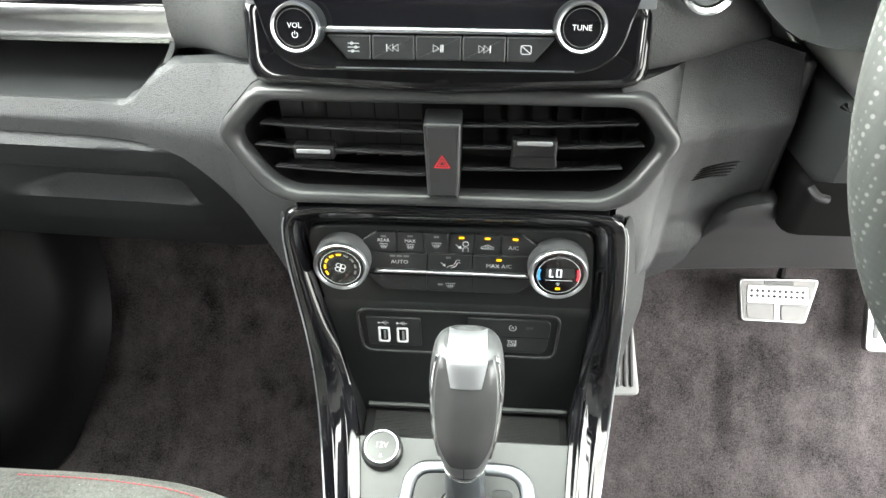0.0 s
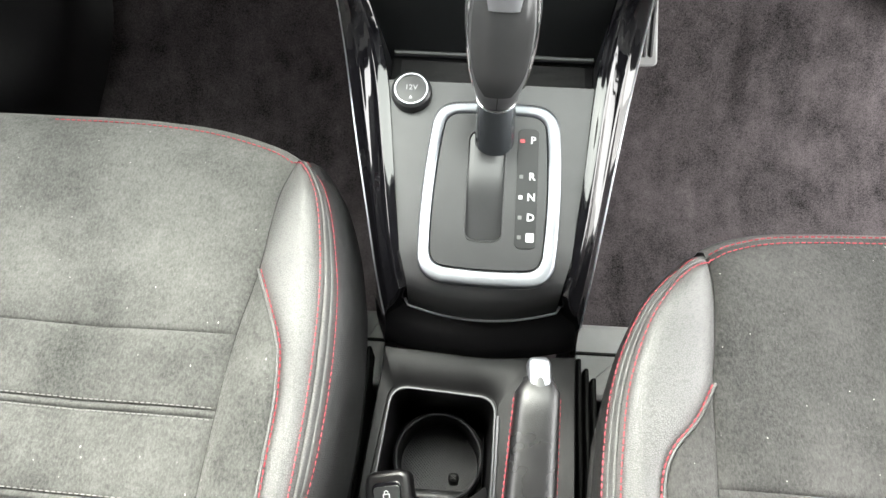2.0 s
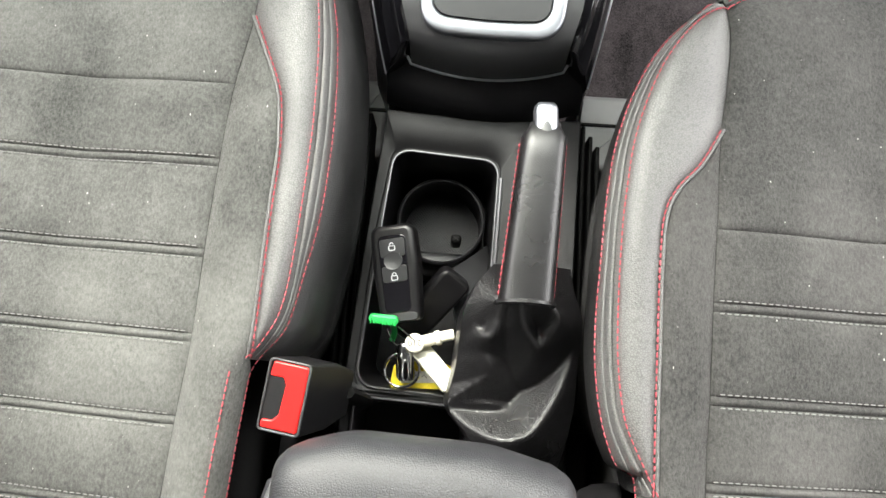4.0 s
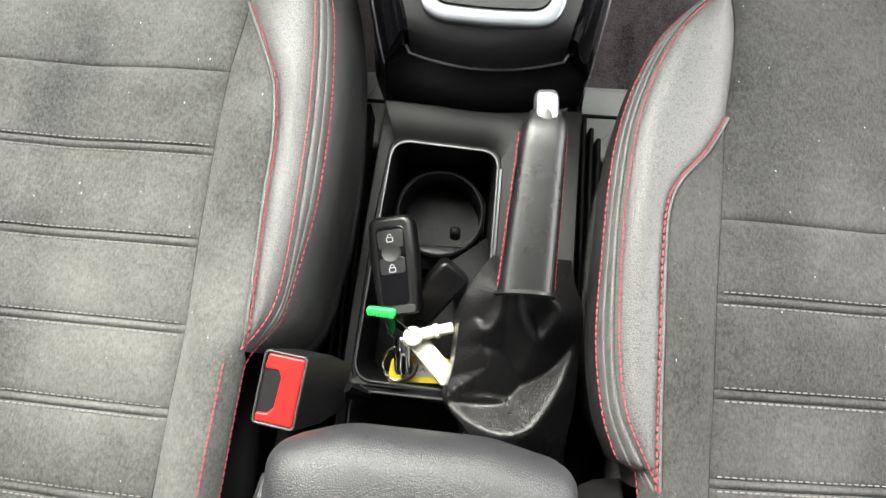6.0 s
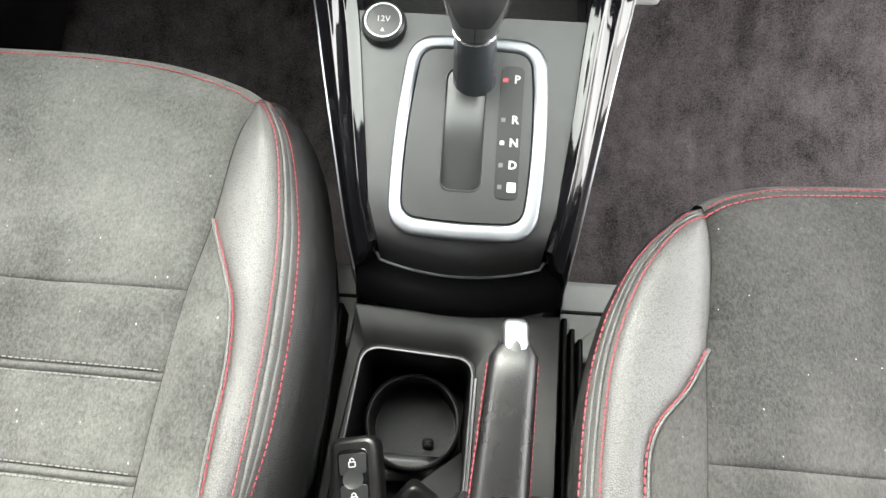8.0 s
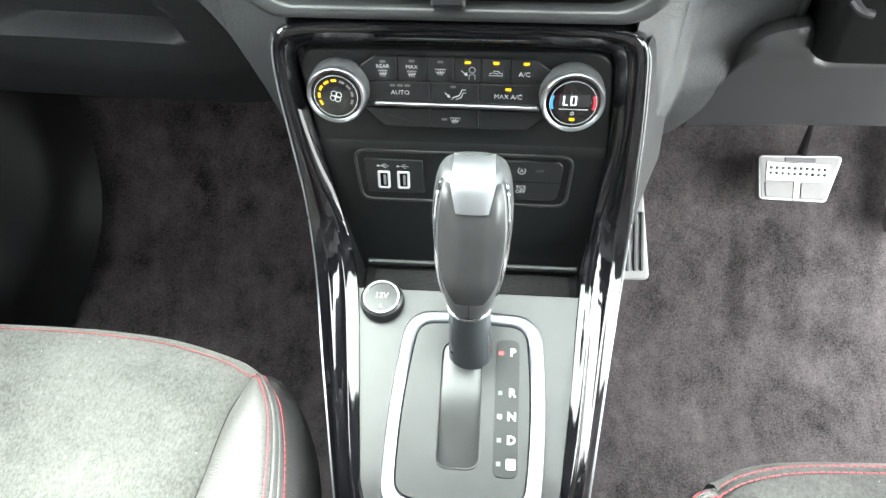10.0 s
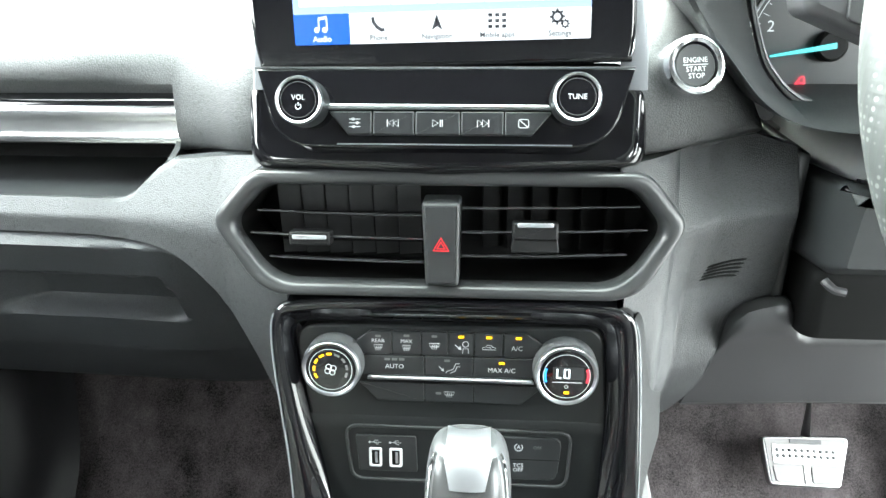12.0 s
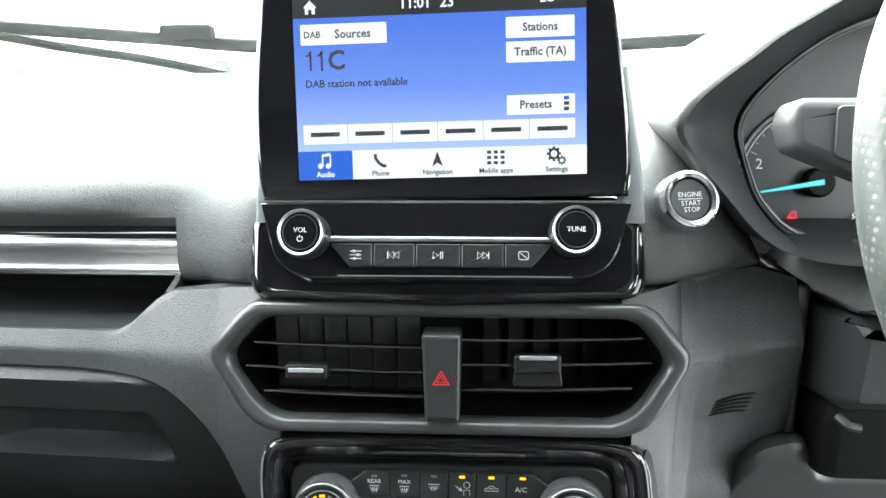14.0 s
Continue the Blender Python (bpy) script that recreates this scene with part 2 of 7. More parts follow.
def satin(name, color, rough, metal=0.0, fleck=0.0002, spec=0.5, coat=0.0):
    """Smooth moulded or plated surface with faint unevenness."""
    mat, nt, b = base(name, color, rough, metal, spec, coat)
    v = coords(nt)
    n1, n2 = noise_tex(nt, v, 30, 4), noise_tex(nt, v, 1400, 2)
    nt.links.new(ramp(nt, n1, [c * 0.9 for c in color], [min(1, c * 1.1) for c in color]), b.inputs["Base Color"])
    nt.links.new(span(nt, n1, max(0.02, rough * 0.93), min(1, rough * 1.07)), b.inputs["Roughness"])
    bumped(nt, b, n2, 0.25, fleck)
    return mat


def glow(name, color, strength, under=(0.01, 0.01, 0.01)):
    mat, nt, b = base(name, under, 0.3)
    b.inputs["Emission Color"].default_value = (*color, 1)
    b.inputs["Emission Strength"].default_value = strength * LAMP_LEVEL
    return mat


def suede(name, dark, light, fuzz):
    """Napped cloth: mottled where the nap lies differently, with lint."""
    mat, nt, b = base(name, dark, 0.95, spec=0.15)
    v = coords(nt)
    broad, mid, fine = noise_tex(nt, v, 9, 5, 0.6), noise_tex(nt, v, 210, 5, 0.8), noise_tex(nt, coords(nt, (1, 0.55, 1)), 620, 3, 0.8)
    mix = plus(nt, plus(nt, broad, mid, 0.4), fine, 0.8)
    nap = ramp(nt, mix, dark, light, 0.80, 1.42)
    lint = ramp(nt, noise_tex(nt, coords(nt, (1, 0.5, 1)), 620, 1, 0.3), (0, 0, 0), (1, 1, 1), 0.81, 0.83)
    fleck = nt.nodes.new("ShaderNodeMixRGB")
    fleck.inputs[2].default_value = (0.38, 0.38, 0.36, 1)
    nt.links.new(lint, fleck.inputs[0])
    nt.links.new(nap, fleck.inputs[1])
    nt.links.new(fleck.outputs[0], b.inputs["Base Color"])
    b.inputs["Sheen Weight"].default_value = fuzz
    b.inputs["Sheen Roughness"].default_value = 0.45
    bumped(nt, b, plus(nt, fine, mid, 0.7), 0.7, 0.0009)
    return mat


DASH = grained("dash_grain", (0.053, 0.055, 0.056), 0.47, 600, 0.4, distance=0.0003)
FASCIA = grained("fascia_grain", (0.050, 0.052, 0.055), 0.38, 720, 0.6, distance=0.0003, spec=0.55, crease=0.5)
LOWER = grained("lower_dash_grain", (0.028, 0.030, 0.033), 0.5, 600, 0.45, distance=0.0004)
HOODGREY = grained("hood_grain", (0.020, 0.021, 0.022), 0.55, 560, 0.35, spec=0.3)
LIPGREY = satin("lip_grey", (0.050, 0.051, 0.053), 0.45)
KICK = satin("kick_panel_black", (0.005, 0.005, 0.0055), 0.5, spec=0.12)
BOOTLEATHER = grained("boot_leather", (0.008, 0.008, 0.0085), 0.30, 600, 0.5, distance=0.0003)
COLUMNGREY = satin("column_grey", (0.022, 0.0235, 0.0245), 0.5, spec=0.3)
KNEE = satin("knee_plastic", (0.036, 0.036, 0.038), 0.45)
SOFT = satin("dark_satin_plastic", (0.022, 0.023, 0.024), 0.38)
MATT = grained("matt_black_plastic", (0.008, 0.008, 0.0085), 0.40, 900, 0.3, distance=0.0002, spec=0.25)
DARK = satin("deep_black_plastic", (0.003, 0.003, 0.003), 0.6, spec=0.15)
PIANO = satin("piano_black", (0.004, 0.004, 0.005), 0.07, fleck=0.00001, coat=0.3)
NOSE = satin("nose_black", (0.005, 0.005, 0.0055), 0.3, spec=0.3)
PANEL = satin("panel_black", (0.009, 0.0100, 0.0105), 0.36, spec=0.4)
NECK = satin("neck_gloss", (0.045, 0.050, 0.055), 0.14, fleck=0.00001)
FOBBLACK = satin("fob_black", (0.006, 0.006, 0.0065), 0.3, spec=0.4)
KEYCAP = satin("button_black", (0.014, 0.015, 0.016), 0.32)
BEZEL = satin("vent_bezel", (0.034, 0.035, 0.036), 0.30)
# vanes of the better lit left half; the right half takes DARK
VANE = satin("lit_vane_grey", (0.018, 0.0185, 0.019), 0.5)
SLAT = satin("slat_black", (0.03, 0.03, 0.032), 0.22)
RIMGREY = satin("rim_grey", (0.10, 0.10, 0.105), 0.3, metal=0.5)
TRIMGREY = satin("trim_grey", (0.14, 0.145, 0.155), 0.42, metal=0.3)
RINGCHROME = satin("ring_chrome", (0.46, 0.47, 0.49), 0.3, metal=1.0, fleck=0.00001)
STARTCHROME = satin("start_ring_chrome", (0.80, 0.81, 0.83), 0.18, metal=1.0, fleck=0.00001)
CHROME = satin("chrome", (0.86, 0.87, 0.88), 0.09, metal=1.0, fleck=0.00002)
SATINCHROME = satin("satin_silver", (0.58, 0.60, 0.63), 0.36, metal=1.0)
STRIPSILVER = satin("strip_silver", (0.74, 0.75, 0.76), 0.22, metal=1.0, fleck=0.00002)
GATEGLOSS = satin("gate_gloss", (0.035, 0.036, 0.037), 0.2, fleck=0.00002)
GATESILVER = satin("gate_silver", (0.28, 0.293, 0.315), 0.42, metal=1.0)
KNOBGREY = satin("knob_grey", (0.040, 0.041, 0.042), 0.22, metal=0.1)
KNOBSIDE = satin("knob_side", (0.10, 0.102, 0.106), 0.38, metal=0.4)
DECK = satin("deck_grey", (0.050, 0.051, 0.052), 0.36, metal=0.15)
SHIFTPLATE = satin("shift_plate", (0.030, 0.031, 0.032), 0.34, metal=0.15)
PEDALRUBBER = satin("pedal_rubber", (0.16, 0.153, 0.15), 0.55)
STEEL = satin("pedal_steel", (0.34, 0.34, 0.34), 0.34, metal=1.0)
RUBBER = grained("rubber", (0.03, 0.03, 0.03), 0.7, 700, 0.4)
LEATHER = grained("bolster_leather", (0.089, 0.089, 0.087), 0.38, 700, 0.45, distance=0.0003, crease=0.5)
BLACKLEATHER = grained("black_leather", (0.010, 0.010, 0.0105), 0.30, 760, 0.25, distance=0.0002, crease=0.7)
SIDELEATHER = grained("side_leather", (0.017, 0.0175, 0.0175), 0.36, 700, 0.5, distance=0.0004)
ARMLEATHER = grained("armrest_leather", (0.021, 0.022, 0.0245), 0.45, 720, 0.42, distance=0.0003)
SUEDE = suede("grey_suede", (0.022, 0.0228, 0.0215), (0.118, 0.120, 0.113), 0.10)
DRIVERSUEDE = suede("dark_grey_suede", (0.015, 0.0149, 0.0146), (0.079, 0.078, 0.0755), 0.08)
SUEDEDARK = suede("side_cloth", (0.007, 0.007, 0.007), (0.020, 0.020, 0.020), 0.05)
def tufted(name, dark, light):
    """Cut-pile carpet: clumped tufts, brushed patches and bright fibres."""
    mat, nt, b = base(name, dark, 1.0, spec=0.1)
    v = coords(nt)
    patch, clump, tuft = noise_tex(nt, v, 12, 6, 0.7), noise_tex(nt, coords(nt, (1, 0.6, 1)), 48, 6, 0.75), noise_tex(nt, v, 500, 4, 0.85)
    streak = noise_tex(nt, coords(nt, (1.6, 0.35, 1)), 16, 4, 0.6)
    mix = plus(nt, plus(nt, plus(nt, patch, clump, 0.5), tuft, 1.5), streak, 0.7)
    nt.links.new(ramp(nt, mix, dark, light, 1.5, 2.3), b.inputs["Base Color"])
    bumped(nt, b, plus(nt, tuft, clump, 0.6), 0.6, 0.0015)
    return mat


CARPET = tufted("floor_carpet", (0.0062, 0.0055, 0.0058), (0.102, 0.088, 0.091))
REDTHREAD = satin("red_thread", (0.30, 0.042, 0.056), 0.85)
GREYTHREAD = satin("grey_thread", (0.15, 0.15, 0.146), 0.85)
REDPLASTIC = satin("red_plastic", (0.55, 0.013, 0.012), 0.3, spec=0.35)
GREENPLASTIC = satin("green_plastic", (0.02, 0.42, 0.09), 0.4)
YELLOWCARD = satin("yellow_card", (0.85, 0.68, 0.03), 0.55)
WHITEPLASTIC = satin("white_plastic", (0.72, 0.7, 0.58), 0.45)
CARD = satin("white_card", (0.75, 0.74, 0.68), 0.6)
INK = satin("black_ink", (0.02, 0.02, 0.02), 0.6)
# white print with a faint added glow to brighten it, unlit signs too
GLOWPRINT = glow("white_glow_print", (0.8, 0.82, 0.85), 0.11, (0.48, 0.49, 0.50))
DIMPRINT = satin("dim_print", (0.12, 0.12, 0.12), 0.6)
AMBER = glow("amber_lamp", (1.0, 0.47, 0.0), 1.9)
REDLAMP = glow("red_lamp", (1.0, 0.03, 0.06), 1.2)
# red print, brightened by an added glow
REDGLOWPRINT = glow("red_glow_print", (0.9, 0.04, 0.06), 0.25, (0.6, 0.02, 0.03))
BLUELAMP = glow("blue_lamp", (0.05, 0.35, 0.9), 1.2)
CYANLAMP = glow("needle", (0.1, 0.75, 0.8), 0.9)
DIGIT = glow("digit", (0.85, 0.93, 1.0), 2.2)
HEADLINER = satin("headliner", (0.10, 0.10, 0.098), 0.9, spec=0.1)
DOORSKIN = satin("door_trim", (0.04, 0.04, 0.042), 0.55)


# ---- the setting: car floor, shell, ground and distance ----
def floor_height(x, y):
    toe = np.interp(y, [-2, 0.40, 0.47, 0.54, 0.60, 0.70, 0.80], [0.0, 0.0, 0.022, 0.084, 0.145, 0.26, 0.38])
    ripple = 0.004 * noise.noise((x * 7, y * 7, 1.0)) + 0.0015 * noise.noise((x * 40, y * 40, 2.0))
    pad = 0.006 if (0.33 < x < 0.50 and 0.50 < y < 0.58) else 0.0
    return float(toe) + ripple + pad


xs = np.linspace(-0.74, 0.74, 150)
ys = np.concatenate([np.linspace(-1.2, -0.3, 12), np.linspace(-0.28, 0.80, 110)])
lone("floor", solid_sheet([[(x, y, floor_height(x, y)) for y in ys] for x in xs], (0, 0, -0.02)), CARPET,
     "dark grey tufted carpet floor with worn lighter patches", "carpet", "structure")

# kick panel beside the passenger's feet: a moulded black wall with a swelling rib
kick_rows = []
for k in range(40):
    y = 0.1 + 0.72 * k / 39
    foot = -0.53 + 0.085 * math.exp(-((y - 0.56) / 0.14) ** 2)
    row = []
    for j in range(18):
        t = j / 17
        z = float(np.interp(y, [0.1, 0.45, 0.8], [0.0, 0.02, 0.36])) + 0.42 * t
        swell = 0.03 * math.exp(-((t - 0.25) / 0.12) ** 2) * math.exp(-((y - 0.44) / 0.12) ** 2)
        row.append((foot - 0.10 * t ** 0.7 + swell, y, z))
    kick_rows.append(row)
lone("kick_panel", solid_sheet(kick_rows, (-0.012, 0, 0)), KICK, "moulded black plastic panel beside the footwell", "trim panel", "structure")


def wall_with_gaps(name, x, gaps, label):
    """A side of the body with openings one behind the other; each: y0, y1, sill and head height."""
    bm = bmesh.new()
    y = -1.26
    for y0, y1, z0, z1 in gaps:
        if y0 - y > 0.02:
            box(x - 0.03, x + 0.03, y, y0, -0.08, 1.1, 0.01, bm=bm)
        box(x - 0.03, x + 0.03, y0, y1, -0.08, z0, 0.01, bm=bm)
        box(x - 0.03, x + 0.03, y0, y1, z1, 1.1, 0.01, bm=bm)
        y = y1
    box(x - 0.03, x + 0.03, y, 0.98, -0.08, 0.70, 0.01, bm=bm)
    return lone(name, bm, DOORSKIN, label, "car side", "structure")


# unseen sides and rear: openings sized, and the rear window omitted, to shape light
wall_with_gaps("wall_left", -0.76, [(-1.05, -0.60, 0.70, 1.02), (-0.12, 0.08, 0.72, 1.06)], "plain dark door side, out of view, with small window openings set for the light")
wall_with_gaps("wall_right", 0.76, [(-1.05, -0.60, 0.70, 1.02), (-0.32, 0.05, 0.58, 1.06), (0.05, 0.68, 0.02, 1.02)], "plain dark body side with the front window and a gap at the door")
lone("wall_rear", box(-0.73, 0.73, -1.26, -1.20, -0.08, 1.1, 0.01), DOORSKIN, "plain dark wall, out of view, closing the rear of the cabin without a window", "car rear", "structure")
# unseen blocks added where the seat backs stand, to shade the cushions
for s in (-1, 1):
    lone("light_block_left" if s < 0 else "light_block_right", box(s * 0.41 - 0.27, s * 0.41 + 0.27, -0.32, -0.26, 0.0, 0.74, 0.03), DOORSKIN, "unseen plain dark block in place of a seat back, keeping rear light off", "partition", "structure")
roof_grid = [[(x, y, 1.13 - 0.06 * (x / 0.76) ** 2 - 0.03 * ((y + 0.7) / 1.0) ** 2) for y in np.linspace(-1.30, 0.24, 20)] for x in np.linspace(-0.79, 0.79, 16)]
lone("ceiling", solid_sheet(roof_grid, (0, 0, 0.03)), HEADLINER, "black cloth headliner", "ceiling", "structure")
lone("wall_front", box(-0.76, 0.76, 0.80, 0.86, -0.08, 0.66, 0.01), DARK, "plain black bulkhead behind the dashboard", "bulkhead", "structure")
for s in (-1, 1):
    lone("pillar_left" if s < 0 else "pillar_right", sweep([(s * 0.74, 1.0, 0.70), (s * 0.72, 0.60, 0.92), (s * 0.70, 0.20, 1.09)], 0.035, 12), DOORSKIN,
         "slim dark windscreen pillar", "pillar", "structure")

# windscreen
glass = bpy.data.materials.new("windscreen_glass")
glass.use_nodes = True
gn = glass.node_tree
gn.nodes.remove(gn.nodes["Principled BSDF"])
clear, shine = gn.nodes.new("ShaderNodeBsdfTransparent"), gn.nodes.new("ShaderNodeBsdfGlossy")
clear.inputs[0].default_value = (0.9, 0.93, 0.91, 1)
shine.inputs["Roughness"].default_value = 0.02
mixer = gn.nodes.new("ShaderNodeMixShader")
mixer.inputs[0].default_value = 0.05
gn.links.new(clear.outputs[0], mixer.inputs[1])
gn.links.new(shine.outputs[0], mixer.inputs[2])
gn.links.new(mixer.outputs[0], gn.nodes["Material Output"].inputs[0])
ws = [[(x, 1.03 - 0.83 * t - 0.10 * (x / 0.72) ** 2 * (1 - t), 0.715 + 0.385 * t) for t in np.linspace(0, 1, 10)] for x in np.linspace(-0.71, 0.71, 16)]
screen_glass = lone("window_1", solid_sheet(ws, (0, 0.003, 0.004)), glass, "clear raked windscreen", "windscreen", "structure")
screen_glass.visible_shadow = False

# cowl and wiper outside the glass
lone("trim", box(-0.72, 0.72, 1.02, 1.12, 0.66, 0.695, 0.02), MATT, "black plastic cowl under the windscreen", "cowl", "structure")
WIPERBLACK = satin("wiper_rubber", (0.005, 0.005, 0.005), 0.8, spec=0.08)
wiper = thing("windscreen_wiper", "black windscreen wiper lying parked along the glass", "wiper", (-0.2, 1.05, 0.74))
part("blade", sweep(catmull([(-0.69, 1.01, 0.800), (-0.50, 1.05, 0.785), (-0.32, 1.07, 0.770), (0.0, 1.09, 0.758), (0.25, 1.10, 0.768), (0.41, 1.07, 0.775)], 8), 0.007, 8, flat=1.4), WIPERBLACK, wiper)
part("arm", sweep(catmull([(-0.75, 1.02, 0.798), (-0.62, 1.05, 0.772), (-0.50, 1.08, 0.752), (-0.38, 1.12, 0.725)], 8), 0.011, 8, flat=0.7), WIPERBLACK, wiper)
part("clip", box(-0.47, -0.39, 1.045, 1.075, 0.780, 0.803, 0.007), WIPERBLACK, wiper)

# ground, and the row of buildings across the yard
asphalt = satin("asphalt", (0.25, 0.25, 0.25), 0.9, fleck=0.004)
lone("ground", solid_sheet([[(x, y, -0.35) for y in np.linspace(-400, 400, 9)] for x in np.linspace(-400, 400, 9)], (0, 0, -0.3)), asphalt, "pale grey tarmac yard", "ground", "structure")
RENDERWALL = satin("pale_render", (0.75, 0.74, 0.72), 0.8)
BRICKWALL = satin("yellow_brick", (0.62, 0.5, 0.3), 0.85)
ROOFTILE = satin("brown_roof", (0.35, 0.26, 0.18), 0.8)


def house(x, y, w, d, h, roof, wall):
    ob = thing("house", "distant pale house with a pitched brown roof", "house", (x, y, -0.35), "houses across the yard")
    part("wall", box(x - w / 2, x + w / 2, y, y + d, -0.35, h, 0.05), wall, ob)
    bm = bmesh.new()
    stack(bm, [[(x - w / 2 - 0.4, y - 0.4, h), (x + w / 2 + 0.4, y - 0.4, h), (x, y - 0.4, h + roof)],
               [(x - w / 2 - 0.4, y + d, h), (x + w / 2 + 0.4, y + d, h), (x, y + d, h + roof)]])
    part("roof", bm, ROOFTILE, ob)
    for k in (-0.28, 0.28):
        win = part("window", box(x + k * w - 0.6, x + k * w + 0.6, y - 0.06, y + 0.05, 0.6, 2.0, 0.02), WHITEPLASTIC, ob)
        part("pane", box(x + k * w - 0.5, x + k * w + 0.5, y - 0.09, y, 0.7, 1.9, 0.02), SOFT, win)
    return ob


house(-13.2, 42, 9.0, 8.0, 2.2, 1.7, BRICKWALL)
house(-44, 60, 12.0, 8.0, 2.2, 2.4, RENDERWALL)


def parked_van(x, y, w, l, h):
    ob = thing("parked_van", "white parked van across the yard", "van", (x, y, -0.35), "vans across the yard")
    part("body", box(x - w / 2, x + w / 2, y, y + l, -0.1, h, 0.15), RENDERWALL, ob)
    part("windscreen", box(x - w * 0.4, x + w * 0.4, y - 0.02, y + 0.05, h * 0.55, h * 0.85, 0.03), ROOFTILE, ob)
    for s in (-1, 1):
        part("wheel", lathe([(0.1, -0.1), (0.33, -0.1), (0.35, 0), (0.33, 0.1), (0.1, 0.1)], pose(x + s * w * 0.42, y + 0.7, 0.0, 0, 90, 0)), RUBBER, ob)
    return ob


for vx, vy, vh in ((-19.5, 40, 1.9), (-16.6, 41, 1.7), (-23.0, 43, 1.9), (-28, 46, 1.8)):
    parked_van(vx, vy, 2.0, 4.6, vh)


# ---- dashboard ----
dash = thing("dashboard", "dark grey grained plastic dashboard with an open shelf and a glovebox", "dashboard", (0, 0.6, 0.35))


def bend(x):
    """How far the front of the dashboard falls back away from its middle."""
    return 0.55 * x * x


# top pad: one long moulding whose front drops lower beside the screen
PAD_LINE = catmull([(-0.1885, 0.4375, 0), (-0.180, 0.4368, 0), (-0.166, 0.4320, 0), (-0.150, 0.4215, 0), (-0.136, 0.4118, 0), (-0.120, 0.4070, 0), (-0.09, 0.4050, 0), (0.09, 0.4000, 0), (0.127, 0.4005, 0), (0.16, 0.4130, 0), (0.206, 0.434, 0), (0.26, 0.46, 0), (0.6, 0.46, 0)], 6)
PAD_X, PAD_Y = [p[0] for p in PAD_LINE], [p[1] for p in PAD_LINE]


def pad_profile(x):
    if x <= -0.1885:
        low = [(0.440, 0.6265), (0.4355, 0.632), (0.4370, 0.643), (0.4485, 0.6560), (0.475, 0.6705)]
    else:
        y0 = float(np.interp(x, PAD_X, PAD_Y))
        z0 = float(np.interp(x, [-0.1885, -0.128, 0.127, 0.206, 0.6], [0.5775, 0.586, 0.588, 0.594, 0.60]))
        k = float(np.interp(x, [0.05, 0.125], [0.0, 1.0]))
        blend = lambda a, b: (a[0] + (b[0] - a[0]) * k, a[1] + (b[1] - a[1]) * k)
        low = [(y0 + 0.012, z0), (y0, z0 + 0.006), (y0 - 0.001, z0 + 0.03), blend((y0 + 0.010, 0.647), (y0 + 0.012, 0.652)), blend((max(y0 + 0.045, 0.46), 0.6705), (max(y0 + 0.045, 0.46), 0.683))]
    rise = float(np.interp(x, [0.05, 0.125], [0.0, 1.0]))
    return low + [(0.53, 0.690 + 0.010 * rise), (0.64, 0.708 + 0.005 * rise), (0.80, 0.722 + 0.002 * rise), (0.98, 0.730)]


def pad_section(x):
    if x > 0.2083:
        return [(x, y, z) for y, z in ((0.575, 0.690), (0.60, 0.708), (0.70, 0.718), (0.80, 0.724), (0.90, 0.728), (0.98, 0.730))]
    out = []
    ends = catmull([(y, z, 0) for y, z in pad_profile(-0.1884)], 5)
    join = max(0.0, min(1.0, (x + 0.2575) / 0.066)) if x <= -0.1885 else 0.0
    for p in catmull([(y, z, 0) for y, z in pad_profile(x)], 5):
        if join and p[1] < 0.70:
            p[0] += (float(np.interp(p[1], [e[1] for e in ends], [e[0] for e in ends])) - p[0]) * join * join * (3 - 2 * join)
        brow = float(np.interp(p[1], [0.56, 0.583, 0.612, 0.633, 0.65, 0.666, 0.687, 0.7027, 0.715, 0.73], [0.25, 0.222, 0.194, 0.178, 0.167, 0.155, 0.142, 0.149, 0.162, 0.183]))
        out.append((x, p[0] + 2.4 * max(0.0, x - brow - 0.003) * (1.0 if p[0] < 0.6 else 0.0), p[1]))
    return out


for stretch in (list(np.linspace(-0.72, -0.26, 24)) + list(np.linspace(-0.255, -0.18851, 18)), list(np.linspace(-0.18849, 0.208, 90)), list(np.linspace(0.2085, 0.72, 20))):
    part("top_pad", solid_sheet([pad_section(x) for x in stretch], (0, 0.012, -0.012)), DASH, dash, sharp=60)

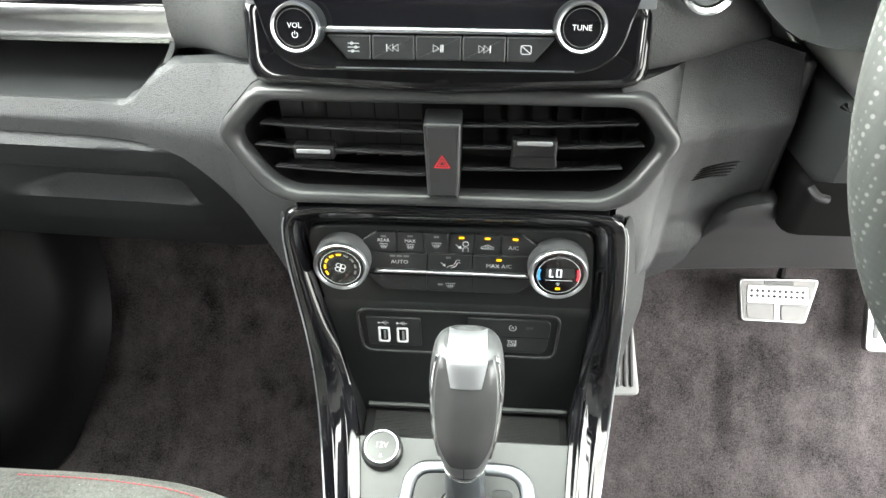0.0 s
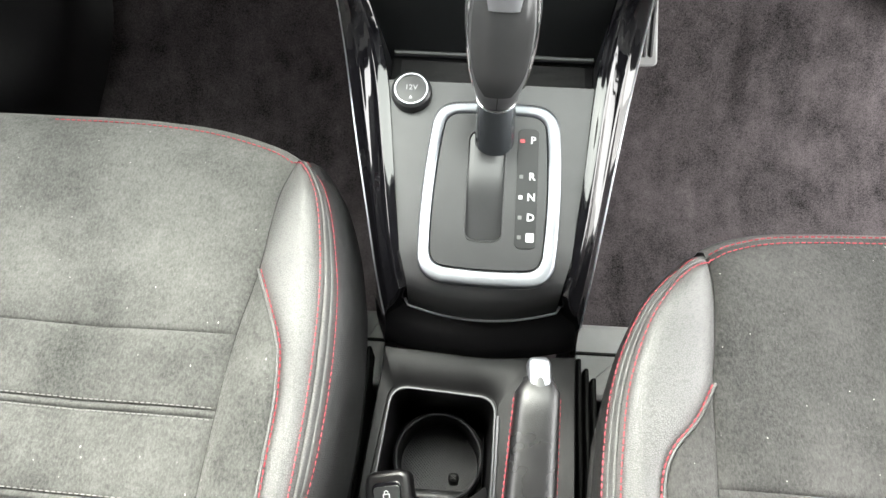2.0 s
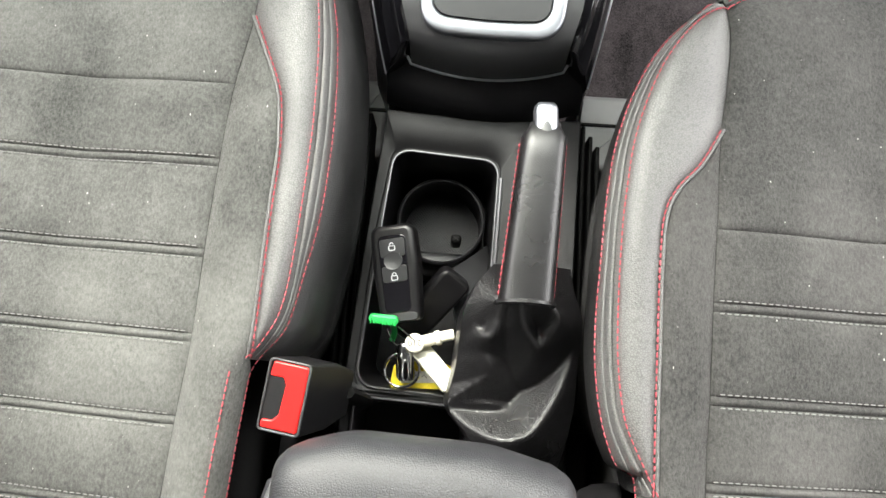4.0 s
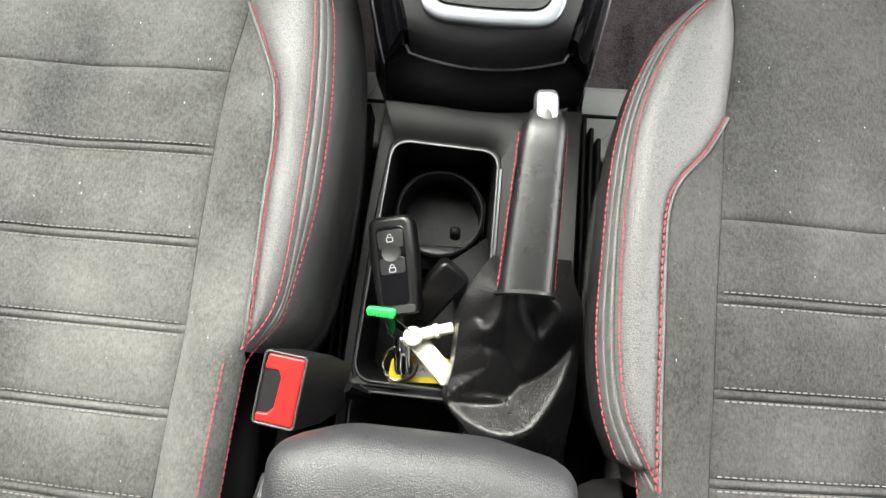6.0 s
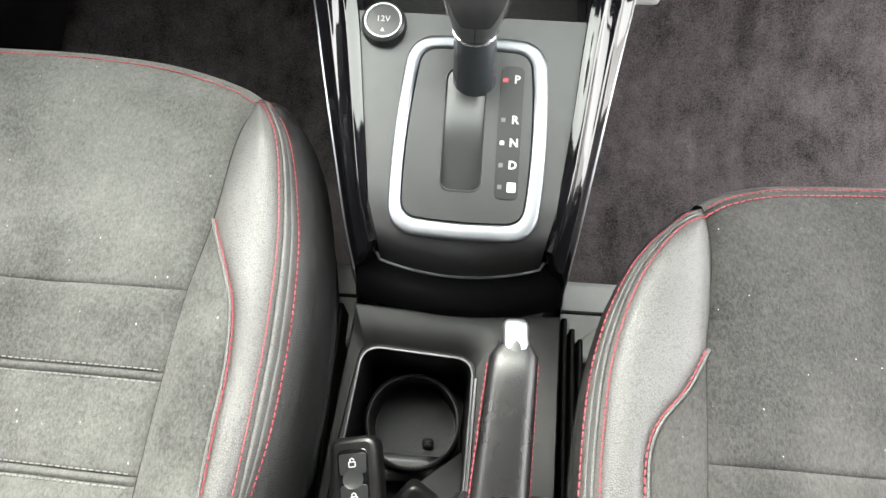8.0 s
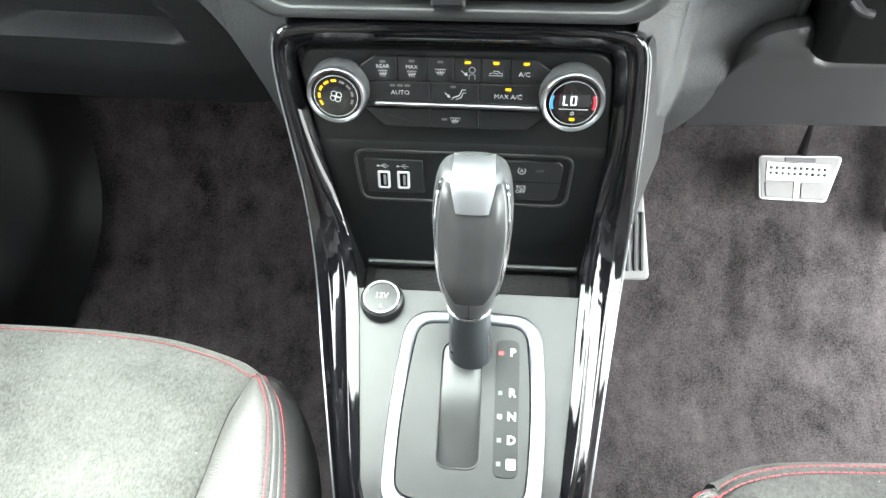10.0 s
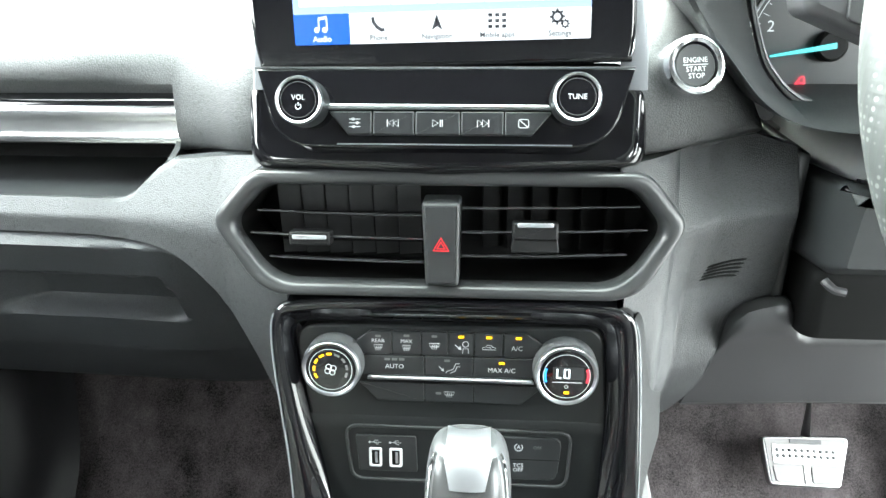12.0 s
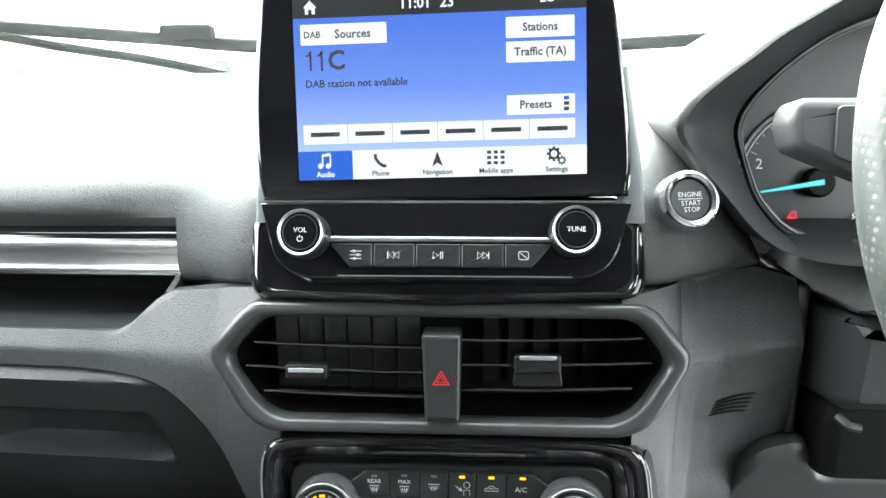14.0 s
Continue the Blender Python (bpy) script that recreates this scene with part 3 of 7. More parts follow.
# fascia: the grained band round the vents, as a front over x and z
def fascia_y(x, z):
    if x < 0:
        far = float(np.interp(-x, [0.0, 0.11, 0.15, 0.1945, 0.23, 0.32, 0.75], [0.372, 0.374, 0.391, 0.401, 0.408, 0.413, 0.43]))
        lip = 0.0 if z < 0.54 else (z - 0.54) * 0.55
        low = 0.0 if z > 0.50 else (0.50 - z) * 0.12
        return far + lip + low
    far = float(np.interp(x, [0.0, 0.115, 0.15, 0.18, 0.207, 0.235], [0.370, 0.374, 0.396, 0.407, 0.411, 0.414]))
    foot = float(np.interp(z, [0.42, 0.49], [1.0, 0.0]))      # flatter beside the climate panel
    far += (float(np.interp(x, [0.0, 0.115, 0.15, 0.18, 0.207, 0.235], [0.370, 0.374, 0.384, 0.393, 0.401, 0.408])) - far) * foot
    crease = float(np.interp(x, [0.10, 0.17, 0.2265], [0.535, 0.5418, 0.5495]))      # the grained upper face tips back above this line
    k = float(np.interp(x, [0.145, 0.165], [0.0, 1.0]))
    above = 0.0015 * math.log1p(math.exp(min(60.0, (z - crease) / 0.0015))) * (float(np.interp(x, [0.1, 0.2], [0.25, 0.35])) + 0.22 * k)
    below = 0.0015 * math.log1p(math.exp(min(60.0, (crease - z) / 0.0015))) * 0.24 * k
    low = 0.0 if z > 0.47 else (0.47 - z) ** 2 * 3.4
    return far + above + below + low


vent_hi = lambda x: float(np.interp(abs(x), [0.0, 0.119, 0.127, 0.147, 0.152], [0.5835, 0.5825, 0.577, 0.556, 0.548]))
vent_lo = lambda x: float(np.interp(abs(x), [0.0, 0.113, 0.124, 0.146, 0.152], [0.502, 0.504, 0.511, 0.540, 0.548]))


def front(x0, x1, zb, zt, nx, nz, bm):
    grid = []
    for i in range(nx + 1):
        x = x0 + (x1 - x0) * i / nx
        a, b = zb(x), zt(x)
        grid.append([(x, fascia_y(x, a + (b - a) * j / nz), a + (b - a) * j / nz) for j in range(nz + 1)])
    return solid_sheet(grid, (0, 0.012, 0), bm)


left_top = lambda x: float(np.interp(x, [-0.75, -0.223, -0.194, -0.12], [0.552, 0.552, 0.578, 0.588]))
left_low = curve_at([(-0.75, 0.5275), (-0.32, 0.5275), (-0.24, 0.526), (-0.20, 0.521), (-0.178, 0.509), (-0.158, 0.487), (-0.143, 0.455), (-0.130, 0.42), (-0.112, 0.36)])
bm = bmesh.new()
front(-0.72, -0.152, left_low, left_top, 60, 10, bm)
front(-0.152, -0.112, vent_hi, left_top, 8, 4, bm)
front(-0.152, -0.104, left_low, vent_lo, 10, 10, bm)
part("fascia_left", bm, FASCIA, dash, sharp=60)
right_top = lambda x: float(np.interp(x, [0.11, 0.127, 0.206, 0.235], [0.589, 0.589, 0.595, 0.587]))
right_low = lambda x: float(np.interp(x, [0.12, 0.178, 0.195, 0.201, 0.208, 0.218, 0.234], [0.345, 0.345, 0.40, 0.44, 0.463, 0.476, 0.481]))
bm = bmesh.new()
front(0.152, 0.2325, right_low, right_top, 30, 80, bm)
front(0.110, 0.152, vent_hi, right_top, 8, 4, bm)
front(0.118, 0.152, right_low, vent_lo, 10, 16, bm)
part("fascia_right", bm, FASCIA, dash, sharp=60)
bm = bmesh.new()
for k in range(5):
    q = k / 4
    a, b = Vector((0.1765, 0.4962)).lerp(Vector((0.1800, 0.5070)), q), Vector((0.2030, 0.4985)).lerp(Vector((0.2070, 0.5125)), q)
    arc_pts = [a.lerp(b, t) + Vector((0, 0.0014 * math.sin(math.pi * t))) for t in np.linspace(0, 1, 10)]
    sweep([(p.x, fascia_y(p.x, p.y) - 0.0002, p.y) for p in arc_pts], [0.0003] + [0.0009] * 8 + [0.0003], 6, bm=bm)
part("sensor_grille", bm, DARK, dash)

# open shelf with its bright trim, left of the screen
def strip(zy, x0, x1, n=24, thick=(0, 0.006, 0), back=0.0, down=0.0):
    return solid_sheet([[(x, y + back + 0.02 * max(0, -x - 0.25), z - down) for y, z in zy] for x in np.linspace(x0, x1, n)], thick)


part("shelf_lip_inner", strip([(0.4195, 0.5525), (0.424, 0.5535), (0.50, 0.556)], -0.72, -0.205), SOFT, dash)
part("shelf_back", strip([(0.50, 0.556), (0.505, 0.60), (0.48, 0.63)], -0.72, -0.19), DARK, dash)
end = [(-0.223, 0.4235, 0.5515), (-0.206, 0.4235, 0.5660), (-0.1945, 0.4250, 0.5775), (-0.1912, 0.4340, 0.5850), (-0.1898, 0.4395, 0.5950), (-0.1893, 0.4410, 0.6130), (-0.1893, 0.4410, 0.6340)]
bm = solid_sheet([[(x, y + (0.505 - y) * q, z) for q in (0.0, 0.06, 0.5, 1.0)] for x, y, z in end], (0.003, 0, -0.002))
part("shelf_end", bm, DASH, dash)
prof = [(p[0], p[1]) for p in catmull([(0.446, 0.6265, 0), (0.431, 0.6215, 0), (0.4275, 0.6125, 0), (0.432, 0.604, 0), (0.428, 0.597, 0), (0.4265, 0.5915, 0), (0.434, 0.588, 0), (0.46, 0.588, 0)], 4)]
part("shelf_trim", strip(prof, -0.72, -0.1870, 30, (0, 0.006, 0.001), 0.010, 0.0045), PIANO, dash, "glossy black shelf trim")
inlay = [(p[0], p[1]) for p in catmull([(0.4325, 0.6205, 0), (0.4284, 0.6175, 0), (0.4266, 0.6120, 0), (0.4272, 0.6050, 0), (0.4268, 0.5985, 0), (0.4258, 0.5945, 0), (0.4262, 0.5910, 0)], 5)]
part("shelf_trim_inlay", strip(inlay, -0.72, -0.1875, 24, (0, 0.004, 0), 0.010, 0.0045), STRIPSILVER, dash, "bright chrome inlay strip")

# glovebox: door with a rolled top edge and a hollowed pull
def glove_y(x, z):
    y = float(np.interp(z, [0.34, 0.40, 0.46, 0.505, 0.519, 0.525], [0.505, 0.468, 0.440, 0.420, 0.413, 0.419])) + 0.04 * max(0.0, -x - 0.2)
    u, w = (x + 0.30) / 0.085, (z - 0.4715) / 0.020
    if -0.9 < u < 1.05:
        right = 0.008 * max(0.0, min(1.0, (0.491 - z) / 0.03))
        edge = max(0.0, min(1.0, (1.0 + right * 10 - u) / 0.10)) * max(0.0, min(1.0, (u + 0.9) / 0.5))
        top = max(0.0, min(1.0, (0.4880 - z) / 0.003))
        low = max(0.0, min(1.0, (z - 0.4390) / 0.009))
        y += 0.026 * edge * top * low ** 0.8
    return y


glove_low = 0.345
grid = []
for i in range(130):
    x = -0.70 + (0.70 - 0.112) * i / 129
    ahead = float(np.interp(x, [-0.21, -0.15], [1.0, 0.0]))
    top = left_low(x) - 0.0025 + 0.0045 * ahead
    if top < glove_low + 0.01:
        top = glove_low + 0.01
    col = []
    for j in range(70):
        z = glove_low + (top - glove_low) * (j / 69)
        d_top = min(0.010, top - z)
        roll = 0.010 - math.sqrt(max(0.0, 0.010 ** 2 - (0.010 - d_top) ** 2))
        near = float(np.interp(x, [-0.2, -0.13], [0.0, 1.0]))
        col.append((x, glove_y(x, z) + roll * 0.9 - 0.002 - 0.008 * ahead - 0.006 * near * float(np.interp(z, [0.38, 0.5], [0.0, 1.0])), z))
    grid.append(col)
glovebox = part("glovebox_door", solid_sheet(grid, (0, 0.012, 0)), LOWER, dash, "black glovebox door with a hollow pull", sharp=60)
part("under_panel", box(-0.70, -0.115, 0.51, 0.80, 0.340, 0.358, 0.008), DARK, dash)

# knee panel under the wheel, with its rolled upper lip
grid = []
for i in range(60):
    x = 0.196 + 0.50 * i / 59
    top = float(np.interp(x, [0.196, 0.203, 0.212, 0.225, 0.238, 0.246, 0.252, 0.262, 0.70], [0.44, 0.462, 0.473, 0.4785, 0.480, 0.478, 0.462, 0.452, 0.446]))
    if x < 0.203:
        top = float(np.interp(x, [0.196, 0.203], [0.415, 0.462]))
    col = []
    for j in range(26):
        t = j / 25
        z = 0.345 + (top - 0.345) * t
        y = float(np.interp(z, [0.345, 0.38, 0.42, 0.455, 0.48], [0.479, 0.458, 0.434, 0.414, 0.407]))
        y += 0.014 * max(0.0, 1 - (top - z) / 0.012) ** 2 * (1.0 if x > 0.245 else 0.25)
        y += float(np.interp(x, [0.196, 0.3, 0.7], [0.0, 0.008, 0.02]))
        col.append((x, y, z))
    grid.append(col)
part("knee_panel", solid_sheet(grid, (0, 0.014, 0)), KNEE, dash, "plain dark grey knee panel", sharp=60)
part("under_panel", box(0.13, 0.70, 0.50, 0.80, 0.350, 0.368, 0.008), DARK, dash)
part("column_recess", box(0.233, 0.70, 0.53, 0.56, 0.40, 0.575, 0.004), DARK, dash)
part("column_recess_side", box(0.2325, 0.240, 0.428, 0.55, 0.44, 0.585, 0.003), SOFT, dash)

# instrument hood
def hoop(knots, y, lean=0.0):
    return [(p[0], y + (p[1] - 0.66) * lean, p[1]) for p in catmull([(a, b, 0) for a, b in knots], 6)]


HOOD = [(0.305, 0.6050), (0.250, 0.6055), (0.2140, 0.6110), (0.1915, 0.6235), (0.1725, 0.6440), (0.1540, 0.6660), (0.1400, 0.6870), (0.1470, 0.7027), (0.1605, 0.7150), (0.1810, 0.7300), (0.2060, 0.7480), (0.270, 0.780), (0.37, 0.797), (0.46, 0.786), (0.54, 0.75), (0.58, 0.70), (0.56, 0.64), (0.52, 0.60)]
INNER = [(0.305, 0.5975), (0.2609, 0.5995), (0.2426, 0.608), (0.230, 0.621), (0.2218, 0.633), (0.2143, 0.6525), (0.2080, 0.676), (0.2109, 0.692), (0.222, 0.708), (0.2425, 0.728), (0.2754, 0.7497), (0.325, 0.766), (0.38, 0.772), (0.45, 0.762), (0.51, 0.735), (0.535, 0.69), (0.52, 0.64), (0.49, 0.606)]
rings = []
for t, y in ((-0.04, 0.60), (-0.03, 0.46), (-0.01, 0.430), (0.0, 0.419), (0.04, 0.4115), (0.10, 0.4100), (0.18, 0.4150), (0.3, 0.4265), (0.5, 0.4500), (0.7, 0.4730), (0.85, 0.489), (0.93, 0.4965), (0.97, 0.5000), (0.99, 0.5040), (1.0, 0.512), (1.0, 0.565)):
    rings.append(hoop([(a[0] + (b[0] - a[0]) * t, a[1] + (b[1] - a[1]) * t) for a, b in zip(HOOD, INNER)], y, 0.12))
bm = bmesh.new()
stack(bm, rings, False, False)
part("instrument_hood", bm, HOODGREY, dash, "dark grained instrument hood", sharp=50)

cluster = thing("instrument_cluster", "instrument cluster with a rev counter and blue needle, lit", "gauge", (0.37, 0.56, 0.60))
bm = bmesh.new()
stack(bm, [hoop(INNER, 0.5600, 0.12), hoop(INNER, 0.5640, 0.12)])
part("dial_face", bm, SOFT, cluster)
mid_hoop = (0.37, 0.685)
lip_rings = []
for k, y in ((0.0, 0.5030), (0.0, 0.4990), (0.004, 0.4976), (0.013, 0.4976), (0.0145, 0.4990), (0.0165, 0.4990), (0.018, 0.4978), (0.025, 0.4986), (0.027, 0.5010), (0.027, 0.5200)):
    lip_rings.append(hoop([(a + (mid_hoop[0] - a) * k, b + (mid_hoop[1] - b) * k * 2.4) for a, b in INNER], y, 0.12))
bm = bmesh.new()
stack(bm, lip_rings, False, False)
part("bezel", bm, LIPGREY, cluster, "grey double lip round the dials", sharp=40)
dial = facing(0.292, 0.5545, 0.6345, 7)
bm = bmesh.new()
for k in range(33):
    a = math.radians(219 - k * 8.0)
    r0 = 0.0565 if k % 4 else 0.053
    stroke(bm, [(r0 * math.cos(a), r0 * math.sin(a)), (0.0585 * math.cos(a), 0.0585 * math.sin(a))], 0.0004, dial)
stroke(bm, [(0.060 * math.cos(math.radians(215 - k * 5)), 0.060 * math.sin(math.radians(215 - k * 5))) for k in range(55)], 0.0006, dial)
part("scale", bm, GLOWPRINT, cluster)
part("dial_rim", sweep([dial @ Vector((0.064 * math.cos(math.radians(225 - k * 6)), 0.064 * math.sin(math.radians(225 - k * 6)), 0)) for k in range(48)], 0.0013, 6), SATINCHROME, cluster)
lettering("2", 0.012, dial @ pose(-0.046, 0.0145, 0), GLOWPRINT, cluster)
lettering("8", 0.012, dial @ pose(0.0315, -0.0285, 0), GLOWPRINT, cluster)
part("hub", lathe([(0.012, 0.0), (0.012, 0.006), (0.010, 0.008)], dial, 24), DARK, cluster)
bm = bmesh.new()
a = math.radians(189)
tip, root = Vector((0.048 * math.cos(a), 0.048 * math.sin(a))), Vector((0.002, 0.0005))
sd = Vector((-math.sin(a), math.cos(a)))
blot(bm, [root + sd * 0.0022, root - sd * 0.0022, tip - sd * 0.0008, tip + sd * 0.0008], dial, 0.0095)
part("needle", bm, CYANLAMP, cluster, "lit blue needle")
bm = bmesh.new()
warn = dial @ pose(-0.0180, -0.0275, 0)
stroke(bm, [(-0.0015, -0.004), (-0.0015, 0.002), (0, 0.004), (0.0022, 0.004), (0.003, 0.002), (0.003, -0.004)], 0.001, warn, closed=True)
stroke(bm, [(-0.0015, -0.001), (0.003, -0.001)], 0.0012, warn)
stroke(bm, [(-0.0018, 0.001), (-0.0045, -0.003)], 0.001, warn)
part("warning_light", bm, REDLAMP, cluster, "red open-door warning light")

# start button on the pad beside the screen
start = thing("start_button", "chrome-ringed black engine start button in the dashboard", "button", (0.15, 0.40, 0.645))
sm = facing(0.1495, 0.4060, 0.6445, 24, 14)
part("ring", lathe([(0.0185, -0.014), (0.0185, 0.003), (0.0175, 0.0062), (0.0160, 0.0068), (0.0138, 0.0055), (0.0132, 0.003), (0.0132, -0.004)], sm, 64, cap_first=False, cap_last=False), STARTCHROME, start, "bright chrome ring")
part("cap", lathe([(0.0130, -0.004), (0.0130, 0.0035), (0.0122, 0.0046), (0.006, 0.0042), (0.0005, 0.0040)], sm, 44), SOFT, start)
for txt, dy, sz in (("ENGINE", 0.0028, 0.0044), ("START", -0.0026, 0.0044), ("STOP", -0.0066, 0.0044)):
    lettering(txt, sz, sm @ pose(0, dy, 0.0044), GLOWPRINT, start)
bm = bmesh.new()
stroke(bm, [(-0.008, 0.0002), (0.008, 0.0002)], 0.0004, sm @ pose(0, 0, 0.0043))
part("rule", bm, GLOWPRINT, start)


# ---- screen unit ----
unit = thing("infotainment_unit", "gloss black touchscreen unit, switched on, with knobs and a key row", "car stereo", (0, 0.41, 0.59))
U1 = facing(0, 0.3945, 0.661, 8) @ pose(0, 0, 0, 0, 0, 1.25)      # the screen's plane, origin at its lower edge
U1P = U1 @ Matrix.Diagonal((1, 1.05, 1, 1))
U2 = facing(0, 0.3760, 0.609, 20)      # the key row's plane
side_l = [Vector((p[0], p[1])) for p in catmull([(-0.1098, -0.0140, 0), (-0.1131, 0.0075, 0), (-0.1135, 0.0400, 0), (-0.1110, 0.0755, 0), (-0.1065, 0.1070, 0), (-0.1005, 0.1250, 0), (-0.0880, 0.1320, 0)], 6)]
side_r = [Vector((p[0], p[1])) for p in catmull([(0.1112, -0.0140, 0), (0.1132, 0.0050, 0), (0.1118, 0.0360, 0), (0.1082, 0.0680, 0), (0.1040, 0.0985, 0), (0.0985, 0.1220, 0), (0.0860, 0.1320, 0)], 6)]
outline = side_r + side_l[::-1]
part("screen_housing", slab(outline, 0.014, 0.003, U1, z0=-0.013), PIANO, unit)
arc = lambda a, c, b: [Vector(a) * (1 - t) ** 2 + Vector(c) * 2 * t * (1 - t) + Vector(b) * t * t for t in np.linspace(0, 1, 12)]
low = [Vector((-0.1105, 0.0395))] + arc((-0.1055, 0.0190), (-0.1010, -0.0050), (-0.0780, -0.0066)) + [Vector((0.0, -0.0074))] + arc((0.0800, -0.0060), (0.1030, -0.0040), (0.1080, 0.0200)) + [Vector((0.1130, 0.0400))]
part("key_housing", slab(low, 0.014, 0.0014, U2, z0=-0.014), PIANO, unit)
# the gap's thin highlight, modelled as a grey metallic bead along the seam
bm = bmesh.new()
sweep([U2 @ Vector((x, 0.0402, 0.0005)) for x in np.linspace(-0.112, 0.113, 12)], 0.0006, 6, bm=bm)
part("seam", bm, RIMGREY, unit)
# catch-light on the housing's lower edge, modelled as a thin silver bead
bm = bmesh.new()
sweep([U2 @ Vector((x, -0.0048 - 0.00001 * abs(x), 0.0004)) for x in np.linspace(-0.062, 0.078, 10)], 0.0004, 6, bm=bm)
part("lower_glint", bm, SATINCHROME, unit)
# flared surround below and beside the unit
sur = rounded([(-0.1240, -0.0215), (0.0, -0.0235), (0.1265, -0.0205), (0.1272, 0.0270), (0.1125, 0.0480), (-0.1125, 0.0480), (-0.1245, 0.0270)], [0.014, 0.3, 0.014, 0.008, 0.01, 0.01, 0.008], 8)
bm = bmesh.new()
stack(bm, [[U2 @ Vector((p[0] * k, 0.01 + (p[1] - 0.01) * k2, d)) + Vector((0, bend(p[0]) * 0.8, 0)) for p in sur] for k, k2, d in ((1.0, 1.0, -0.030), (0.998, 0.992, -0.0200), (0.988, 0.965, -0.0150), (0.974, 0.925, -0.0115), (0.956, 0.88, -0.0092), (0.935, 0.82, -0.0080), (0.90, 0.74, -0.0080), (0.80, 0.45, -0.0090))], False, False)
part("surround", bm, PIANO, unit, "gloss black flared surround", sharp=60)
for s in (-1, 1):
    wide = 0.1180 if s < 0 else 0.1235
    edge_pts = catmull([(s * wide, 0.398, 0.632), (s * (wide - 0.0020), 0.403, 0.660), (s * (wide - 0.0065), 0.408, 0.690), (s * (wide - 0.0120), 0.414, 0.725)], 6)
    grid = [[p + Vector((s * 0.002, 0.010, 0)), p + Vector((0, 0.001, 0)), p + Vector((-s * 0.002, 0, 0)), p + Vector((-s * 0.016, 0.0015, 0))] for p in edge_pts]
    part("side_trim", sheet(grid), TRIMGREY, unit, "grey wedge trim beside the screen")

# the lit picture, laid flat on the glass
PICW, PICH = 0.1735, 0.1030
def emit_picture():
    mat = bpy.data.materials.new("screen_blue")
    mat.use_nodes = True
    nt = mat.node_tree
    b = nt.nodes["Principled BSDF"]
    b.inputs["Base Color"].default_value = (0.01, 0.01, 0.01, 1)
    b.inputs["Roughness"].default_value = 0.08
    tc = nt.nodes.new("ShaderNodeTexCoord")
    sep = nt.nodes.new("ShaderNodeSeparateXYZ")
    nt.links.new(tc.outputs["Object"], sep.inputs[0])
    fac = span(nt, sep.outputs["Z"], 0.0, 1.0)
    fac.node.inputs["From Min"].default_value, fac.node.inputs["From Max"].default_value = 0.675, 0.752
    r = nt.nodes.new("ShaderNodeValToRGB")
    r.color_ramp.elements[0].color, r.color_ramp.elements[1].color = (0.42, 0.55, 0.95, 1), (0.07, 0.17, 0.70, 1)
    e = r.color_ramp.elements.new(0.5)
    e.color = (0.15, 0.27, 0.80, 1)
    nt.links.new(fac, r.inputs[0])
    nt.links.new(r.outputs[0], b.inputs["Emission Color"])
    b.inputs["Emission Strength"].default_value = 0.95 * LAMP_LEVEL
    return mat


BLUE = emit_picture()
UIWHITE, UIGREY, UIDEEP, UIDARK, UIPALE = glow("ui_white", (0.85, 0.87, 0.92), 0.95), glow("ui_grey", (0.70, 0.72, 0.80), 0.9), glow("ui_blue", (0.0, 0.10, 0.62), 0.95), glow("ui_dark", (0.01, 0.01, 0.012), 0.5), glow("ui_pale", (0.45, 0.55, 0.88), 0.9)
UITEXT = satin("ui_text", (0.01, 0.01, 0.015), 0.5)
picture = part("picture", slab(rect(PICW, PICH, 0.0004, 1, 0, PICH / 2), 0.0004, 0, U1P, z0=0.0011), BLUE, unit, "lit blue radio menu")
def ui(name, x0, x1, y0, y1, mat, lift, r=0.0006):
    return part(name, slab(rounded([(x0, y0), (x1, y0), (x1, y1), (x0, y1)], r, 3), 0.0001, 0, U1P, z0=lift), mat, picture)
def word(txt, x, y, size, mat, align="CENTER", bold=0.022, squeeze=1.0):
    return lettering(txt, size, U1P @ pose(x, y, 0.0022), mat, picture, bold=bold, rise=0.0, align=align, squeeze=squeeze)
hw = PICW / 2
ui("top_bar", -hw, hw, 0.0915, PICH, UIDARK, 0.0016)
ui("menu_bar", -hw, hw, 0.0, 0.0165, UIWHITE, 0.0016)
ui("audio_tab", -hw, -0.0535, 0.0, 0.0165, UIDEEP, 0.0018)
ui("sources_button", -0.0825, -0.0305, 0.0765, 0.0880, UIWHITE, 0.0016)
ui("stations_button", 0.0400, 0.0800, 0.0765, 0.0880, UIWHITE, 0.0016)
ui("traffic_button", 0.0400, 0.0800, 0.0630, 0.0745, UIWHITE, 0.0016)
ui("presets_button", 0.0400, 0.0800, 0.0340, 0.0450, UIWHITE, 0.0016)
for k in range(6):
    x0 = -0.0830 + 0.02725 * k
    ui("preset_key", x0, x0 + 0.0268, 0.0205, 0.0315, UIWHITE, 0.0016)
    ui("preset_bar", x0 + 0.0045, x0 + 0.0223, 0.0247, 0.0272, UITEXT, 0.0019)
for k in range(3):
    ui("presets_mark", 0.0735, 0.0765, 0.0357 + 0.0030 * k, 0.0377 + 0.0030 * k, UIDEEP if k == 2 else UITEXT, 0.0019, 0.0001)
